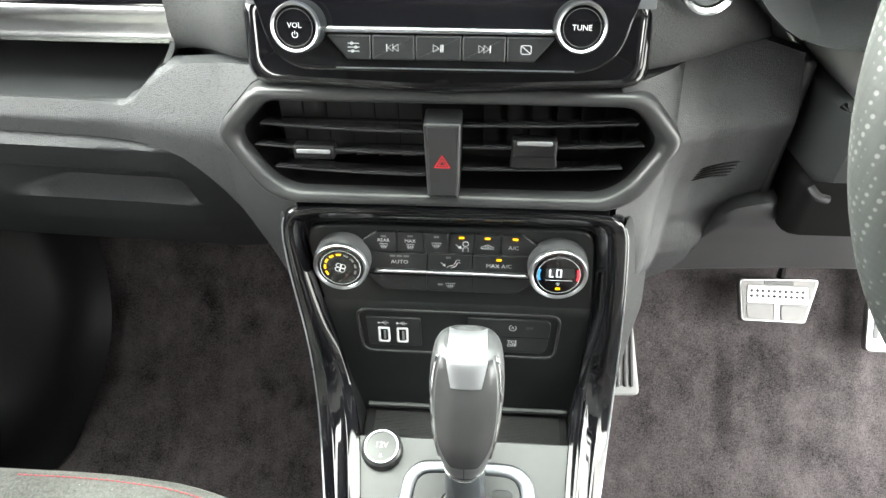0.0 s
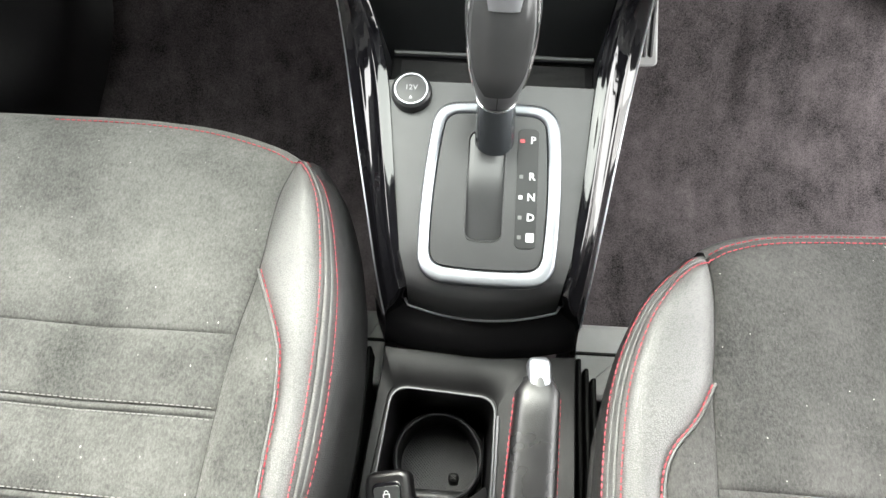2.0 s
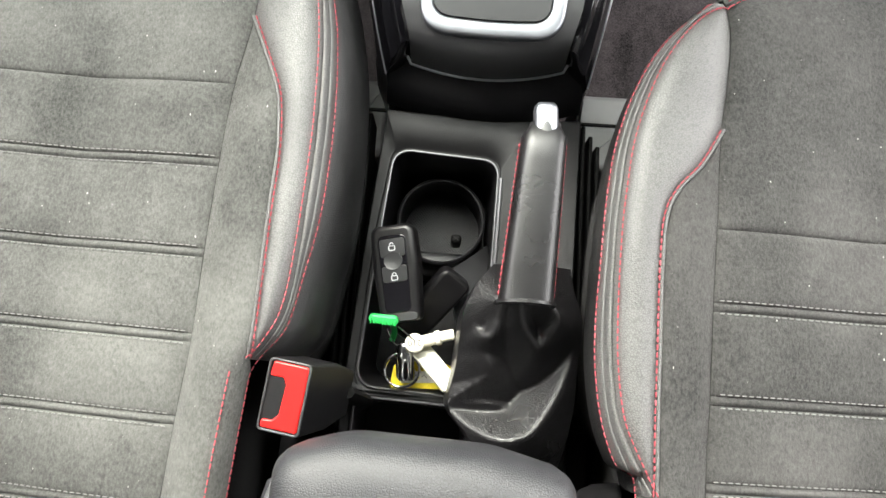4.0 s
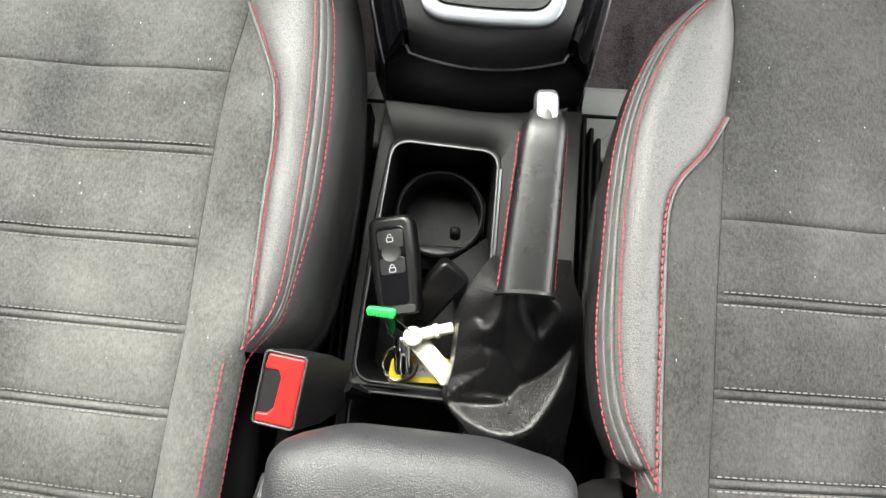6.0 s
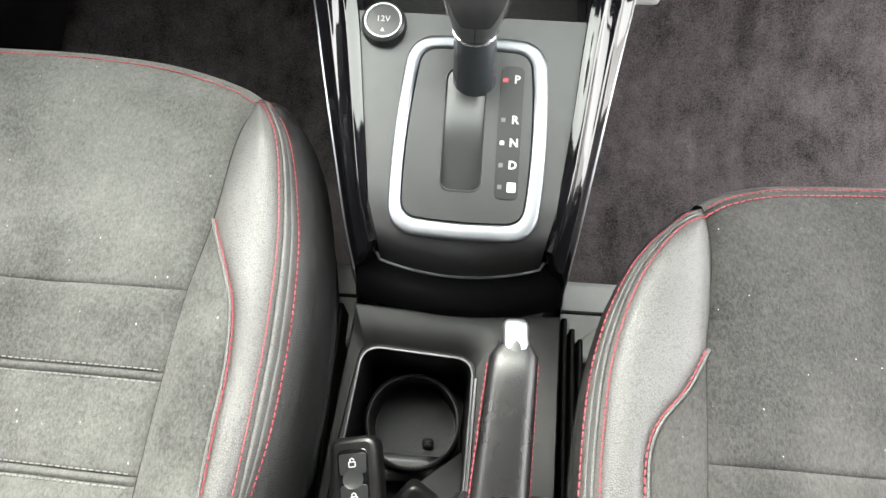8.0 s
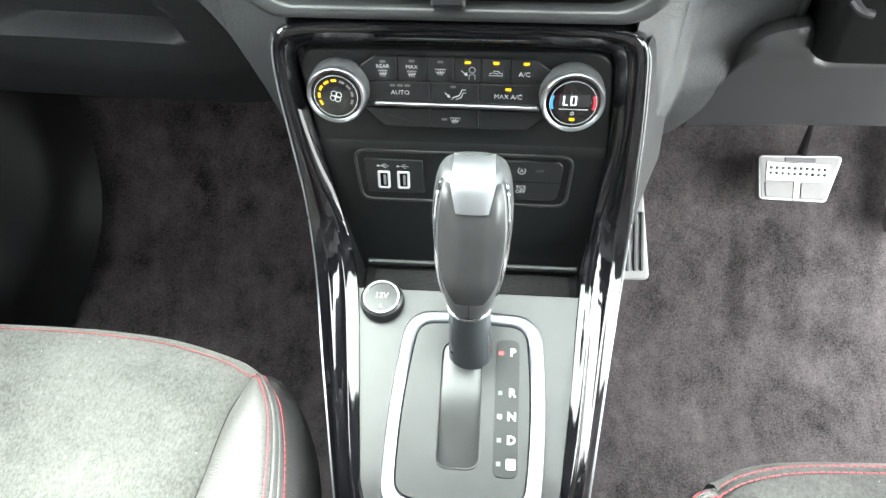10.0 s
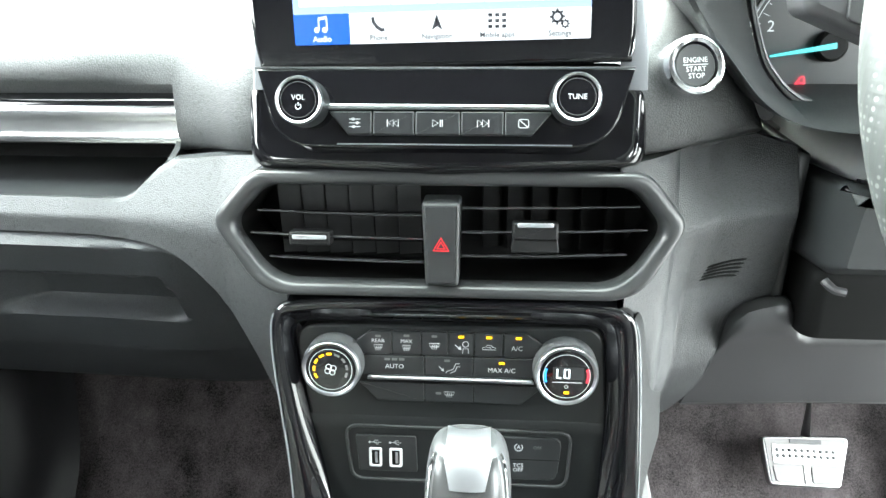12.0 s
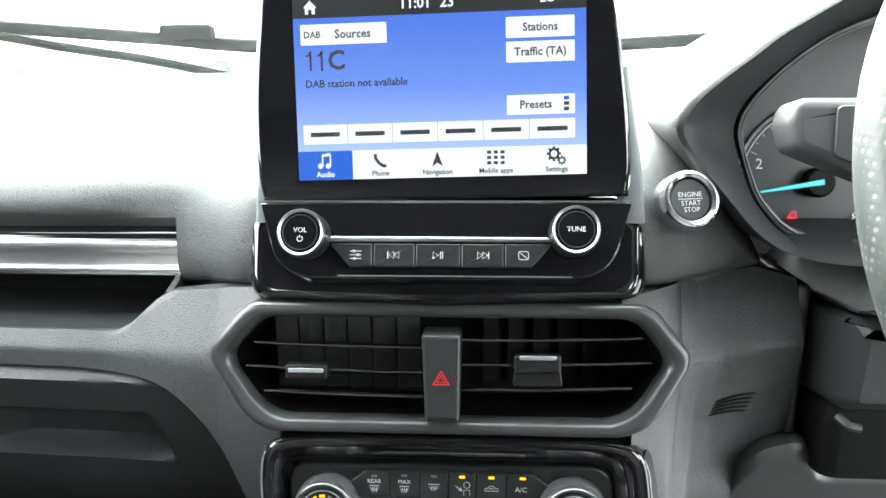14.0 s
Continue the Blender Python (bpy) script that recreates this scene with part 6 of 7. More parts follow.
def pierced(outer, hole, top, m):
    """A plate with a hole through it."""
    c = sum((Vector(p) for p in hole), Vector((0, 0))) / len(hole)
    angles = sorted(set(round(math.atan2(p[1] - c.y, p[0] - c.x), 5) for p in list(hole) + list(outer)))
    o, h = [ray_out(outer, c, a) for a in angles], [ray_out(hole, c, a) for a in angles]
    bm = bmesh.new()
    stack(bm, [[m @ Vector((p.x, p.y, z)) for p in line] for line, z in ((o, 0.0), (o, top), (h, top), ([p + (c - p).normalized() * 0.0008 for p in h], top - 0.0010), ([p + (c - p).normalized() * 0.0010 for p in h], top - 0.0030))], False, False)
    return bm


part("plate", pierced(inset(si, 0.0006), hole, 0.0052, G0), SHIFTPLATE, gear, "satin grey shift plate", sharp=40)
part("gate_hollow", ringed(rect(0.0300, 0.0900, 0.0085, 5, gl(0.0165, 0)[0], gl(0, 0.2220)[1]), rect(0.0282, 0.0882, 0.0080, 5, gl(0.0165, 0)[0], gl(0, 0.2220)[1]), 0.0058, 0.0004, G0), SOFT, gear)
bm = bmesh.new()
gx = gl(0.0165, 0)[0]
grid = []
for k in range(26):
    v = gl(0, 0.1785)[1] + 0.0885 * k / 25
    grid.append([G0 @ Vector((gx - 0.0150 + 0.0300 * i / 10, v, 0.0046 - 0.0040 * max(0.0, 1 - k / 16) ** 2 - 0.0012 * ((i - 5) / 5) ** 4)) for i in range(11)])
part("gate_cover", sheet(grid, bm), GATEGLOSS, gear, "glossy sliding gate cover")
part("scale_window", slab(rect(0.0165, 0.0960, 0.0050, 5, gl(0.0485, 0)[0], gl(0, 0.2215)[1]), 0.0008, 0.0003, G0, z0=0.0050), PANEL, gear)
for txt, y in (("P", 0.2585), ("R", 0.2300), ("N", 0.2140), ("D", 0.1985)):
    lettering(txt, 0.0082, G0 @ pose(*gl(0.0520, y), 0.0060), GLOWPRINT, gear, bold=0.03)
bm = bmesh.new()
slab(rect(0.0062, 0.0070, 0.0008, 2, *gl(0.0520, 0.1835)), 0.0003, 0, G0, bm, 0.0058)
part("sport_mark", bm, GLOWPRINT, gear)
part("lamp", slab(rect(0.0036, 0.0028, 0.0003, 2, *gl(0.0438, 0.2580)), 0.0003, 0, G0, z0=0.0058), REDLAMP, gear, "lit red lamp")
for y in (0.2300, 0.2140, 0.1985, 0.1835):
    part("lamp", slab(rect(0.0030, 0.0030, 0.0003, 2, *gl(0.0438, y)), 0.0003, 0, G0, z0=0.0058), GLOWPRINT if y == 0.2140 else DIMPRINT, gear)
# neck and knob: rings along a slanting axis
root, top = Vector((0.0222, 0.2560, 0.297)), Vector((0.0205, 0.2585, 0.364))
rings = []
for t in np.linspace(0, 1, 8):
    c = root.lerp(top, t)
    w, d = 0.0140 + 0.0018 * (1 - t), 0.0120
    rings.append([c + Vector((w * math.cos(a), d * math.sin(a), 0)) for a in np.linspace(0, 2 * math.pi, 41)[:-1]])
bm = bmesh.new()
stack(bm, rings)
part("neck", bm, NECK, gear, "grey lever neck")
ringz = lathe([(0.0142, 0.0), (0.0150, 0.0004), (0.0150, 0.0018), (0.0142, 0.0022)], pose(0.0205, 0.2585, 0.363), 36, cap_first=False, cap_last=False)
part("neck_ring", ringz, CHROME, gear)
part("neck_gaiter", lathe([(0.0165, -0.006), (0.0172, 0.0), (0.0160, 0.004), (0.0145, 0.007)], pose(0.0222, 0.2560, 0.296), 32, cap_first=False, cap_last=False), DARK, gear)
KN = [(0.364, 0.2590, 0.0140, 0.0130), (0.372, 0.2605, 0.0160, 0.0155), (0.381, 0.2650, 0.0186, 0.0195), (0.393, 0.2720, 0.0218, 0.0240), (0.406, 0.2800, 0.0243, 0.0262), (0.420, 0.2870, 0.0253, 0.0262), (0.432, 0.2920, 0.0246, 0.0240), (0.441, 0.2955, 0.0230, 0.0205), (0.4465, 0.2975, 0.0205, 0.0165), (0.4490, 0.2985, 0.0160, 0.0120)]
def knob_ring(z, y, w, d, k=2.6, grow=0.0):
    out = []
    for a in np.linspace(0, 2 * math.pi, 49)[:-1]:
        ca, sa = math.cos(a), math.sin(a)
        out.append(Vector((0.0205 + (w + grow) * math.copysign(abs(ca) ** (2 / k), ca), y + (d + grow) * math.copysign(abs(sa) ** (2 / k), sa), z - 0.30 * (d + grow) * math.copysign(abs(sa) ** (2 / k), sa) * 0.0)))
    return out


fine = [(p[0], p[1], q[0], q[1]) for p, q in zip(catmull([(z, y, 0) for z, y, w, d in KN], 4), catmull([(w, d, 0) for z, y, w, d in KN], 4))]
bm = bmesh.new()
stack(bm, [knob_ring(*f) for f in fine])
knob = part("knob", bm, KNOBSIDE, gear, "grey gear knob with silver edges", sharp=50)


def knob_point(u, v, lift=0.0):
    """A place on the knob's rear face: u across (-1 to 1), v from its foot to its crown."""
    i = v * (len(fine) - 1)
    k = min(int(i), len(fine) - 2)
    z, y, w, d = [a + (b - a) * (i - k) for a, b in zip(fine[k], fine[k + 1])]
    x = u * w
    e = 2.6
    back = d * max(0.0, 1 - abs(u) ** e) ** (1 / e)
    n = Vector((u * 0.7, -1.0, 0.35)).normalized()
    return Vector((0.0205 + x, y - back, z)) + n * lift


grid = [[knob_point(u * 0.80 * math.sin(min(1.0, (v - 0.18) / 0.30 + 0.35) * math.pi / 2), v, 0.0006) for u in np.linspace(-1, 1, 17)] for v in np.linspace(0.20, 0.90, 30)]
part("face", sheet(grid), KNOBGREY, knob, "dark satin front face", sharp=60)
grid = []
for v in np.linspace(0.70, 0.985, 16):
    half = 0.40 + 0.34 * (v - 0.70) / 0.285
    grid.append([knob_point(u * half, v, 0.0013) for u in np.linspace(-1, 1, 13)])
last = [p + Vector((0, 0.010, 0.0012)) for p in grid[-1]]
part("badge_plate", sheet(grid + [last, [p + Vector((0, 0.012, -0.0010)) for p in last]]), SATINCHROME, knob, "bright silver top plate", sharp=60)
for s in (-1, 1):
    part("edge_strip", sweep([knob_point(s * 0.90, v, 0.0004) for v in np.linspace(0.22, 0.90, 20)], 0.0012, 6, flat=1.2), CHROME, knob)
part("seam", sweep([knob_point(0.0, v, 0.0002) for v in np.linspace(0.0, 0.20, 6)], 0.0003, 4), DARK, knob)


# ---- seats ----
def seat(name, label, P):
    """A seat cushion from its seam lines, each x over y: panel edge, insert edge, inner and outer stitch line; fx mirrors it."""
    zc, mid, s = P["z"], P["mid"], P["side"]
    ob = thing(name, label, "car seat", (mid, -0.05, 0.0))
    pe, vv, inn, out, fr = [curve_at(P[k]) for k in ("panel", "insert", "inner", "outer", "front")]
    y_corner, y_v, y_end = P["corner"], P["vee"], P["end"]

    def height(x, y):
        far = abs(x - pe(y)) if (x - pe(y)) * s < 0 else 0.0
        inb = max(0.0, (x - pe(y)) * s)
        w = max(0.02, abs(out(y) - pe(y)))
        t = min(1.25, inb / w)
        rise = P["bolster"] * math.sin(min(1.0, t * 1.15) * math.pi * 0.62)
        drop = 0.012 * max(0.0, t - 0.8) ** 2 / 0.04
        nose_y = fr(x) if (x - pe(y_corner)) * s < 0 else y_corner
        nose = max(0.0, 1 - (nose_y - y) / 0.05)
        hollow = 0.012 * min(1.0, far / 0.10) ** 1.5
        return zc + rise - drop - 0.014 * nose ** 2 - hollow * min(1.0, max(0.0, (nose_y - y) / 0.12)) + 0.0006 * noise.noise((x * 30, y * 30, 0))

    def pillow(a, b, n, m, puff, seam, bm=None, w=0.012):
        """A padded patch between two edges a(t) and b(t), sunk along its seams."""
        grid = []
        for i in range(n + 1):
            t = i / n
            pa, pb = Vector(a(t)), Vector(b(t))
            length = (pb - pa).length
            row = []
            for j in range(m + 1):
                u = j / m
                p = pa.lerp(pb, u)
                edge_u = min(u, 1 - u) * length
                edge_t = min(t, 1 - t) * P_len[0]
                e = min(edge_u, edge_t)
                dip = seam * math.exp(-(e / (w * 0.45)) ** 1.4)
                full = puff * min(1.0, e / (w * 1.6)) ** 0.6
                row.append((p.x, p.y, height(p.x, p.y) + p.z + full - dip))
            grid.append(row)
        return sheet(grid, bm)

    P_len = [0.3]
    xl = 2 * mid
    for mirror in (False, True):
        fx = (lambda x: x) if not mirror else (lambda x: 2 * mid - x)

        def put(nm, bm, mat, lab=""):
            if mirror:
                for v in bm.verts:
                    v.co.x = fx(v.co.x)
            return part(nm, bm, mat, ob, lab, sharp=60)
        # bolster of smooth leather
        P_len[0] = abs(y_corner - y_end)
        edge = lambda y: vv(y) if y < y_v else pe(y)
        ya = lambda t: y_end + (y_corner - y_end) * t
        P_len[0] = 9.0
        put("bolster", pillow(lambda t: (edge(ya(t)), ya(t), 0), lambda t: (inn(ya(t)), ya(t), 0), 90, 12, 0.003, 0.0025, w=0.008), LEATHER, "smooth grey leather bolster" if not mirror else "")
        half = lambda y: inn(y) * 0.45 + out(y) * 0.55
        put("welt", pillow(lambda t: (inn(ya(t)), ya(t), 0), lambda t: (half(ya(t)), ya(t), 0), 90, 8, 0.0006, 0.0016, w=0.002), LEATHER)
        put("welt", pillow(lambda t: (half(ya(t)), ya(t), 0), lambda t: (out(ya(t)), ya(t), -0.0035), 90, 8, 0.0010, 0.0016, w=0.002), LEATHER)
        # outer side falling to the floor
        grid = []
        for i in range(71):
            y = ya(i / 70)
            x, z = out(y), height(out(y), y)
            grid.append([(x + s * dx, y + dy * max(0.0, (y - y_corner + 0.05) / 0.05), z + dz) for dx, dy, dz in ((0, 0, -0.0045), (0.003 * P["bulge"], 0.003, -0.0085), (0.0065 * P["bulge"], 0.006, -0.02), (0.0085 * P["bulge"] - 0.004 * (1 - P["bulge"]), 0.007, -0.045), (0.007 - 0.018 * (1 - P["bulge"]), 0.004, -0.075))])
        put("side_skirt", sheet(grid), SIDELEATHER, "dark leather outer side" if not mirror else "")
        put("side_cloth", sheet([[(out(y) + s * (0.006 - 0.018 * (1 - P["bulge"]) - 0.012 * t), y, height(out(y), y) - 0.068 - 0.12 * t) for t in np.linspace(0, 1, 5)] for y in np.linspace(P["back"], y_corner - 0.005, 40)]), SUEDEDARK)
        # suede insert between bolster and seat panel
        yi = lambda t: P["back"] + (y_v - P["back"]) * t
        put("insert", pillow(lambda t: (pe(yi(t)), yi(t), 0), lambda t: (vv(yi(t)) if yi(t) > y_end else out(yi(t)), yi(t), 0), 60, 8, 0.002, 0.0022, w=0.008), P["suede"])
        if not mirror:
            for nm, line, y0, y1, lift in (("stitching", inn, y_end, y_corner, 0.0006), ("stitching", out, P["back"], y_corner, -0.0026), ("stitching", (lambda y: out(y) - s * 0.0085), P["back"], y_end - 0.004, 0.0010), ("stitching", vv, y_end, y_v, 0.0008)):
                ysq = np.linspace(y0, y1, 90)
                off = -s * 0.0022 if line is inn else (s * 0.0016 if line is vv else 0.0)
                pts = [(line(y) + off, y, height(line(y) + off, y) + 0.0006) for y in ysq]
                tagged(put(nm, dashes(pts, 0.0034, 0.0012, 0.0009, 0.0004, lift=lift), REDTHREAD, "red twin stitching"), kind="stuff")
            pts = [(vv(y) - s * 0.0005, y, height(vv(y), y) - 0.0002) for y in np.linspace(y_end, y_v, 60)]
            put("piping", sweep(pts, 0.0012, 6), LEATHER, "pale piping")
        # front roll under the seam
        xs_ = [pe(y_corner) + (mid - pe(y_corner)) * t for t in np.linspace(0, 1, 30)]
        grid = [[(x, fr(x) + dy, height(x, fr(x)) + dz) for dy, dz in ((0.0, 0.0), (0.006, -0.004), (0.012, -0.016), (0.014, -0.04), (0.006, -0.09), (-0.02, -0.15))] for x in xs_]
        put("front_roll", sheet(grid), LEATHER if P["lip"] else P["suede"])
        base_a, base_b = Vector((out(y_corner), y_corner)), Vector((pe(y_corner), fr(pe(y_corner))))
        top_z = height(pe(y_corner), fr(pe(y_corner)))
        grid = []
        for q in np.linspace(0, 1, 9):
            b0 = base_a.lerp(base_b, q)
            way = Vector((s * math.cos(q * math.pi / 2), math.sin(q * math.pi / 2)))
            grid.append([(b0.x + way.x * r_, b0.y + way.y * r_, top_z + dz) for r_, dz in ((-0.003, -0.0005), (0.0, -0.001), (0.004, -0.004), (0.0085, -0.016), (0.0100, -0.042), (0.006, -0.085))])
        put("front_corner", sheet(grid), LEATHER)
        if not mirror:
            for dy in P["lines"]:
                pts = [(x, fr(x) + dy, height(x, fr(x) + dy) + 0.0030) for x in xs_]
                tagged(put("stitching", dashes(pts, 0.0034, 0.0012, 0.0009, 0.0004), REDTHREAD), kind="stuff")
    # seat panel: a plain front part and quilted rows behind it
    L, R = (lambda y: 2 * mid - pe(y)), pe
    y0 = P["rows"][0]
    tilt = P["tilt"]

    def seam_y(y, x):
        return y + tilt * (x - pe(y)) * -s

    def panel_patch(yb, yt, n, puff, top_front=False):
        rows = []
        for i in range(n + 1):
            t = 0.5 - 0.5 * math.cos(math.pi * i / n)
            row = []
            for j in range(61):
                u = j / 60
                xb = L(yb) + (R(yb) - L(yb)) * u
                b_ = seam_y(yb, xb)
                x_t = xb
                a_ = seam_y(yt, xb)
                if top_front:
                    a_ = fr(xb)
                    for _ in range(3):
                        a_ = fr(L(a_) + (R(a_) - L(a_)) * u)
                y = b_ + (a_ - b_) * t
                x = L(y) + (R(y) - L(y)) * u
                e = min(t * abs(a_ - b_), (1 - t) * abs(a_ - b_) + (0.02 if top_front else 0), u * 0.3 + 0.0, (1 - u) * 0.3)
                dip = 0.0016 * math.exp(-(e / 0.0014) ** 1.2)
                row.append((x, y, height(x, y) + puff * min(1.0, e / 0.018) ** 0.6 - dip + 0.0008 * noise.noise((x * 18, y * 18, 3))))
            rows.append(row)
        return sheet(rows)

    part("front_panel", panel_patch(y0, 0, 40, 0.002, True), P["suede"], ob, "grey suede front panel", sharp=60)
    seams = P["rows"]
    for k in range(len(seams) - 1):
        hi, lo = seams[k], seams[k + 1]
        part("quilted_band", panel_patch(lo + 0.0055 if k < len(seams) - 2 else lo, hi, 26, 0.0026), P["suede"], ob, sharp=60)
        if k < len(seams) - 2:
            part("seam_strip", panel_patch(lo, lo + 0.0055, 8, 0.0032), P["suede"], ob, sharp=60)
            for yy in (lo - 0.0012, lo + 0.0067):
                pts = [(x, seam_y(yy, x), height(x, seam_y(yy, x)) + 0.0012) for x in np.linspace(mid, pe(yy) - s * 0.002, 60)]
                tagged(part("stitching", dashes(pts, 0.0030, 0.0014, 0.0008, 0.0003), GREYTHREAD, ob, "grey seam stitching"), kind="stuff")
    bmb = box(mid - 0.22, mid + 0.22, P["back"] - 0.02, P["corner"] - 0.06, 0.03, zc - 0.06, 0.02)
    part("base", bmb, DARK, ob)
    return ob


seat("passenger_seat", "grey suede seat cushion with leather bolsters and red stitching", dict(
    side=1, bulge=1.4, suede=SUEDE, z=0.300, mid=-0.345, bolster=0.013, corner=0.2405, vee=0.141, end=-0.095, back=-0.36, lip=False, lines=(-0.0035,), tilt=0.035,
    panel=[(0.250, -0.136), (0.239, -0.1375), (0.191, -0.1440), (0.141, -0.1470), (0.090, -0.1550), (0.030, -0.1590), (-0.028, -0.1610), (-0.087, -0.1620), (-0.142, -0.1660), (-0.37, -0.178)],
    insert=[(0.150, -0.150), (0.141, -0.1465), (0.112, -0.1330), (0.088, -0.1225), (0.072, -0.1185), (0.040, -0.1160), (0.006, -0.1170), (-0.049, -0.1180), (-0.084, -0.1190), (-0.096, -0.122)],
    inner=[(0.2405, -0.1370), (0.232, -0.1270), (0.215, -0.1155), (0.189, -0.1055), (0.133, -0.0960), (0.072, -0.0930), (0.021, -0.0940), (-0.034, -0.0975), (-0.066, -0.1025), (-0.085, -0.1120), (-0.096, -0.1215)],
    outer=[(0.2410, -0.1350), (0.232, -0.1220), (0.215, -0.1095), (0.186, -0.0990), (0.150, -0.0910), (0.120, -0.0865), (0.066, -0.0840), (0.006, -0.0865), (-0.039, -0.0940), (-0.072, -0.1010), (-0.087, -0.1110), (-0.098, -0.1190), (-0.132, -0.1240), (-0.37, -0.14)],
    front=[(-0.72, 0.250), (-0.55, 0.272), (-0.345, 0.2730), (-0.285, 0.2728), (-0.242, 0.2705), (-0.199, 0.2645), (-0.156, 0.2520), (-0.137, 0.2410)],
    rows=[0.0905, 0.0310, -0.0310, -0.0865, -0.1385, -0.192, -0.245, -0.30, -0.36]))
seat("driver_seat", "dark grey suede seat cushion with leather bolsters and red stitching", dict(
    side=-1, bulge=0.2, suede=DRIVERSUEDE, z=0.322, mid=0.360, bolster=0.011, corner=0.1640, vee=0.070, end=-0.158, back=-0.36, lip=True, lines=(-0.0050, 0.0010), tilt=0.0,
    panel=[(0.170, 0.1785), (0.155, 0.1785), (0.142, 0.1780), (0.099, 0.1740), (0.068, 0.1700), (0.005, 0.1670), (-0.042, 0.1645), (-0.102, 0.1620), (-0.159, 0.1590), (-0.37, 0.154)],
    insert=[(0.075, 0.1735), (0.070, 0.1705), (0.045, 0.1560), (0.026, 0.1395), (0.008, 0.1315), (-0.021, 0.1290), (-0.072, 0.1280), (-0.117, 0.1270), (-0.158, 0.1265)],
    inner=[(0.1640, 0.1785), (0.161, 0.1770), (0.145, 0.1540), (0.119, 0.1330), (0.091, 0.1195), (0.057, 0.1095), (0.024, 0.1050), (-0.004, 0.1025), (-0.046, 0.1010), (-0.080, 0.1012), (-0.112, 0.1050), (-0.131, 0.1120), (-0.158, 0.1260)],
    outer=[(0.1680, 0.1790), (0.153, 0.1550), (0.126, 0.1310), (0.097, 0.1155), (0.071, 0.1065), (0.044, 0.1005), (0.012, 0.0970), (-0.018, 0.0950), (-0.046, 0.0932), (-0.074, 0.0925), (-0.103, 0.0950), (-0.126, 0.1000), (-0.147, 0.1090), (-0.162, 0.1190), (-0.37, 0.13)],
    front=[(0.178, 0.1660), (0.196, 0.1755), (0.228, 0.1830), (0.288, 0.1870), (0.36, 0.1878), (0.50, 0.184), (0.60, 0.165)],
    rows=[0.0045, -0.0475, -0.1040, -0.1545, -0.205, -0.26, -0.31, -0.36]))

# ---- hand brake ----
brake = thing("hand_brake", "leather-wrapped hand brake lever with silver button and crumpled boot", "hand brake", (0.05, -0.02, 0.195))
ha, hb = Vector((0.0500, -0.0480, 0.3085)), Vector((0.0565, 0.0655, 0.3185))
rings = []
for t in np.linspace(0, 1, 14):
    c = ha.lerp(hb, t)
    w = 0.0174 - 0.0030 * t - 0.005 * max(0, (t - 0.93) / 0.07) ** 2
    h = 0.0150 - 0.006 * max(0, (t - 0.84) / 0.16) ** 2
    ring = []
    for a in np.linspace(0, 2 * math.pi, 33)[:-1]:
        ca, sa = math.cos(a), math.sin(a)
        ring.append(c + Vector((w * math.copysign(abs(ca) ** 0.55, ca), 0, h * math.copysign(abs(sa) ** 0.6, sa))))
    rings.append(ring)
bm = bmesh.new()
stack(bm, rings)
part("grip", bm, BLACKLEATHER, brake, "black leather grip, slightly worn", sharp=50)
for s in (-1, 1):
    pts = [ha.lerp(hb, t) + Vector((s * (0.0178 - 0.0030 * t), 0, 0.0015)) for t in np.linspace(0.02, 0.92, 40)]
    tagged(part("stitching", dashes(pts, 0.0028, 0.0012, 0.0010, 0.0008), REDTHREAD, brake, "red stitching"), kind="stuff")
part("button_collar", lathe([(0.0105, -0.004), (0.0102, 0.0065), (0.0086, 0.0075)], pose(0.0566, 0.0600, 0.3200, -90, 0, 0), 28), SOFT, brake)
bm = box(-0.0078, 0.0078, -0.0062, 0.0062, -0.006, 0.0195, 0.0048, pose(0.0568, 0.0600, 0.3236, -86, 0, 3))
part("release_button", bm, GATESILVER, brake, "satin silver release button")
part("grip_end", sweep([ha + Vector((0.0180 * math.cos(a), -0.001, 0.0158 * math.sin(a))) for a in np.linspace(-0.2, math.pi + 0.2, 20)], 0.0018, 6), BLACKLEATHER, brake)
# boot: leather draped over the lever, hanging between sharp folds
FOLDS = [(1.5, [(0.048, -0.046, 0.302), (0.050, -0.060, 0.297), (0.060, -0.074, 0.286)]),
         (1.0, [(0.034, -0.046, 0.296), (0.068, -0.046, 0.298)]),
         (1.5, [(0.037, -0.046, 0.296), (0.034, -0.064, 0.289), (0.027, -0.069, 0.284), (0.018, -0.057, 0.272)]),
         (1.4, [(0.066, -0.046, 0.298), (0.074, -0.056, 0.296), (0.066, -0.071, 0.285)]),
         (1.0, [(0.011, -0.058, 0.262), (0.026, -0.078, 0.273), (0.032, -0.092, 0.267), (0.007, -0.113, 0.247)]),
         (1.3, [(0.005, -0.116, 0.245), (0.030, -0.113, 0.251), (0.051, -0.117, 0.245)]),
         (1.1, [(0.004, -0.118, 0.243), (0.025, -0.132, 0.258), (0.044, -0.137, 0.266), (0.062, -0.131, 0.266), (0.076, -0.111, 0.265), (0.086, -0.085, 0.265), (0.091, -0.060, 0.268)])]
ridges = [(slope, [np.array(p) for p in catmull(pts, 6)]) for slope, pts in FOLDS]
left_edge = curve_at([(-0.018, 0.028), (-0.032, 0.0180), (-0.042, 0.0130), (-0.053, 0.0090), (-0.090, 0.0060), (-0.117, 0.0025), (-0.135, 0.016), (-0.156, 0.030), (-0.19, 0.040)])
right_edge = curve_at([(-0.018, 0.0880), (-0.034, 0.0890), (-0.059, 0.0965), (-0.080, 0.0965), (-0.128, 0.0950), (-0.19, 0.080)])
cloth = []
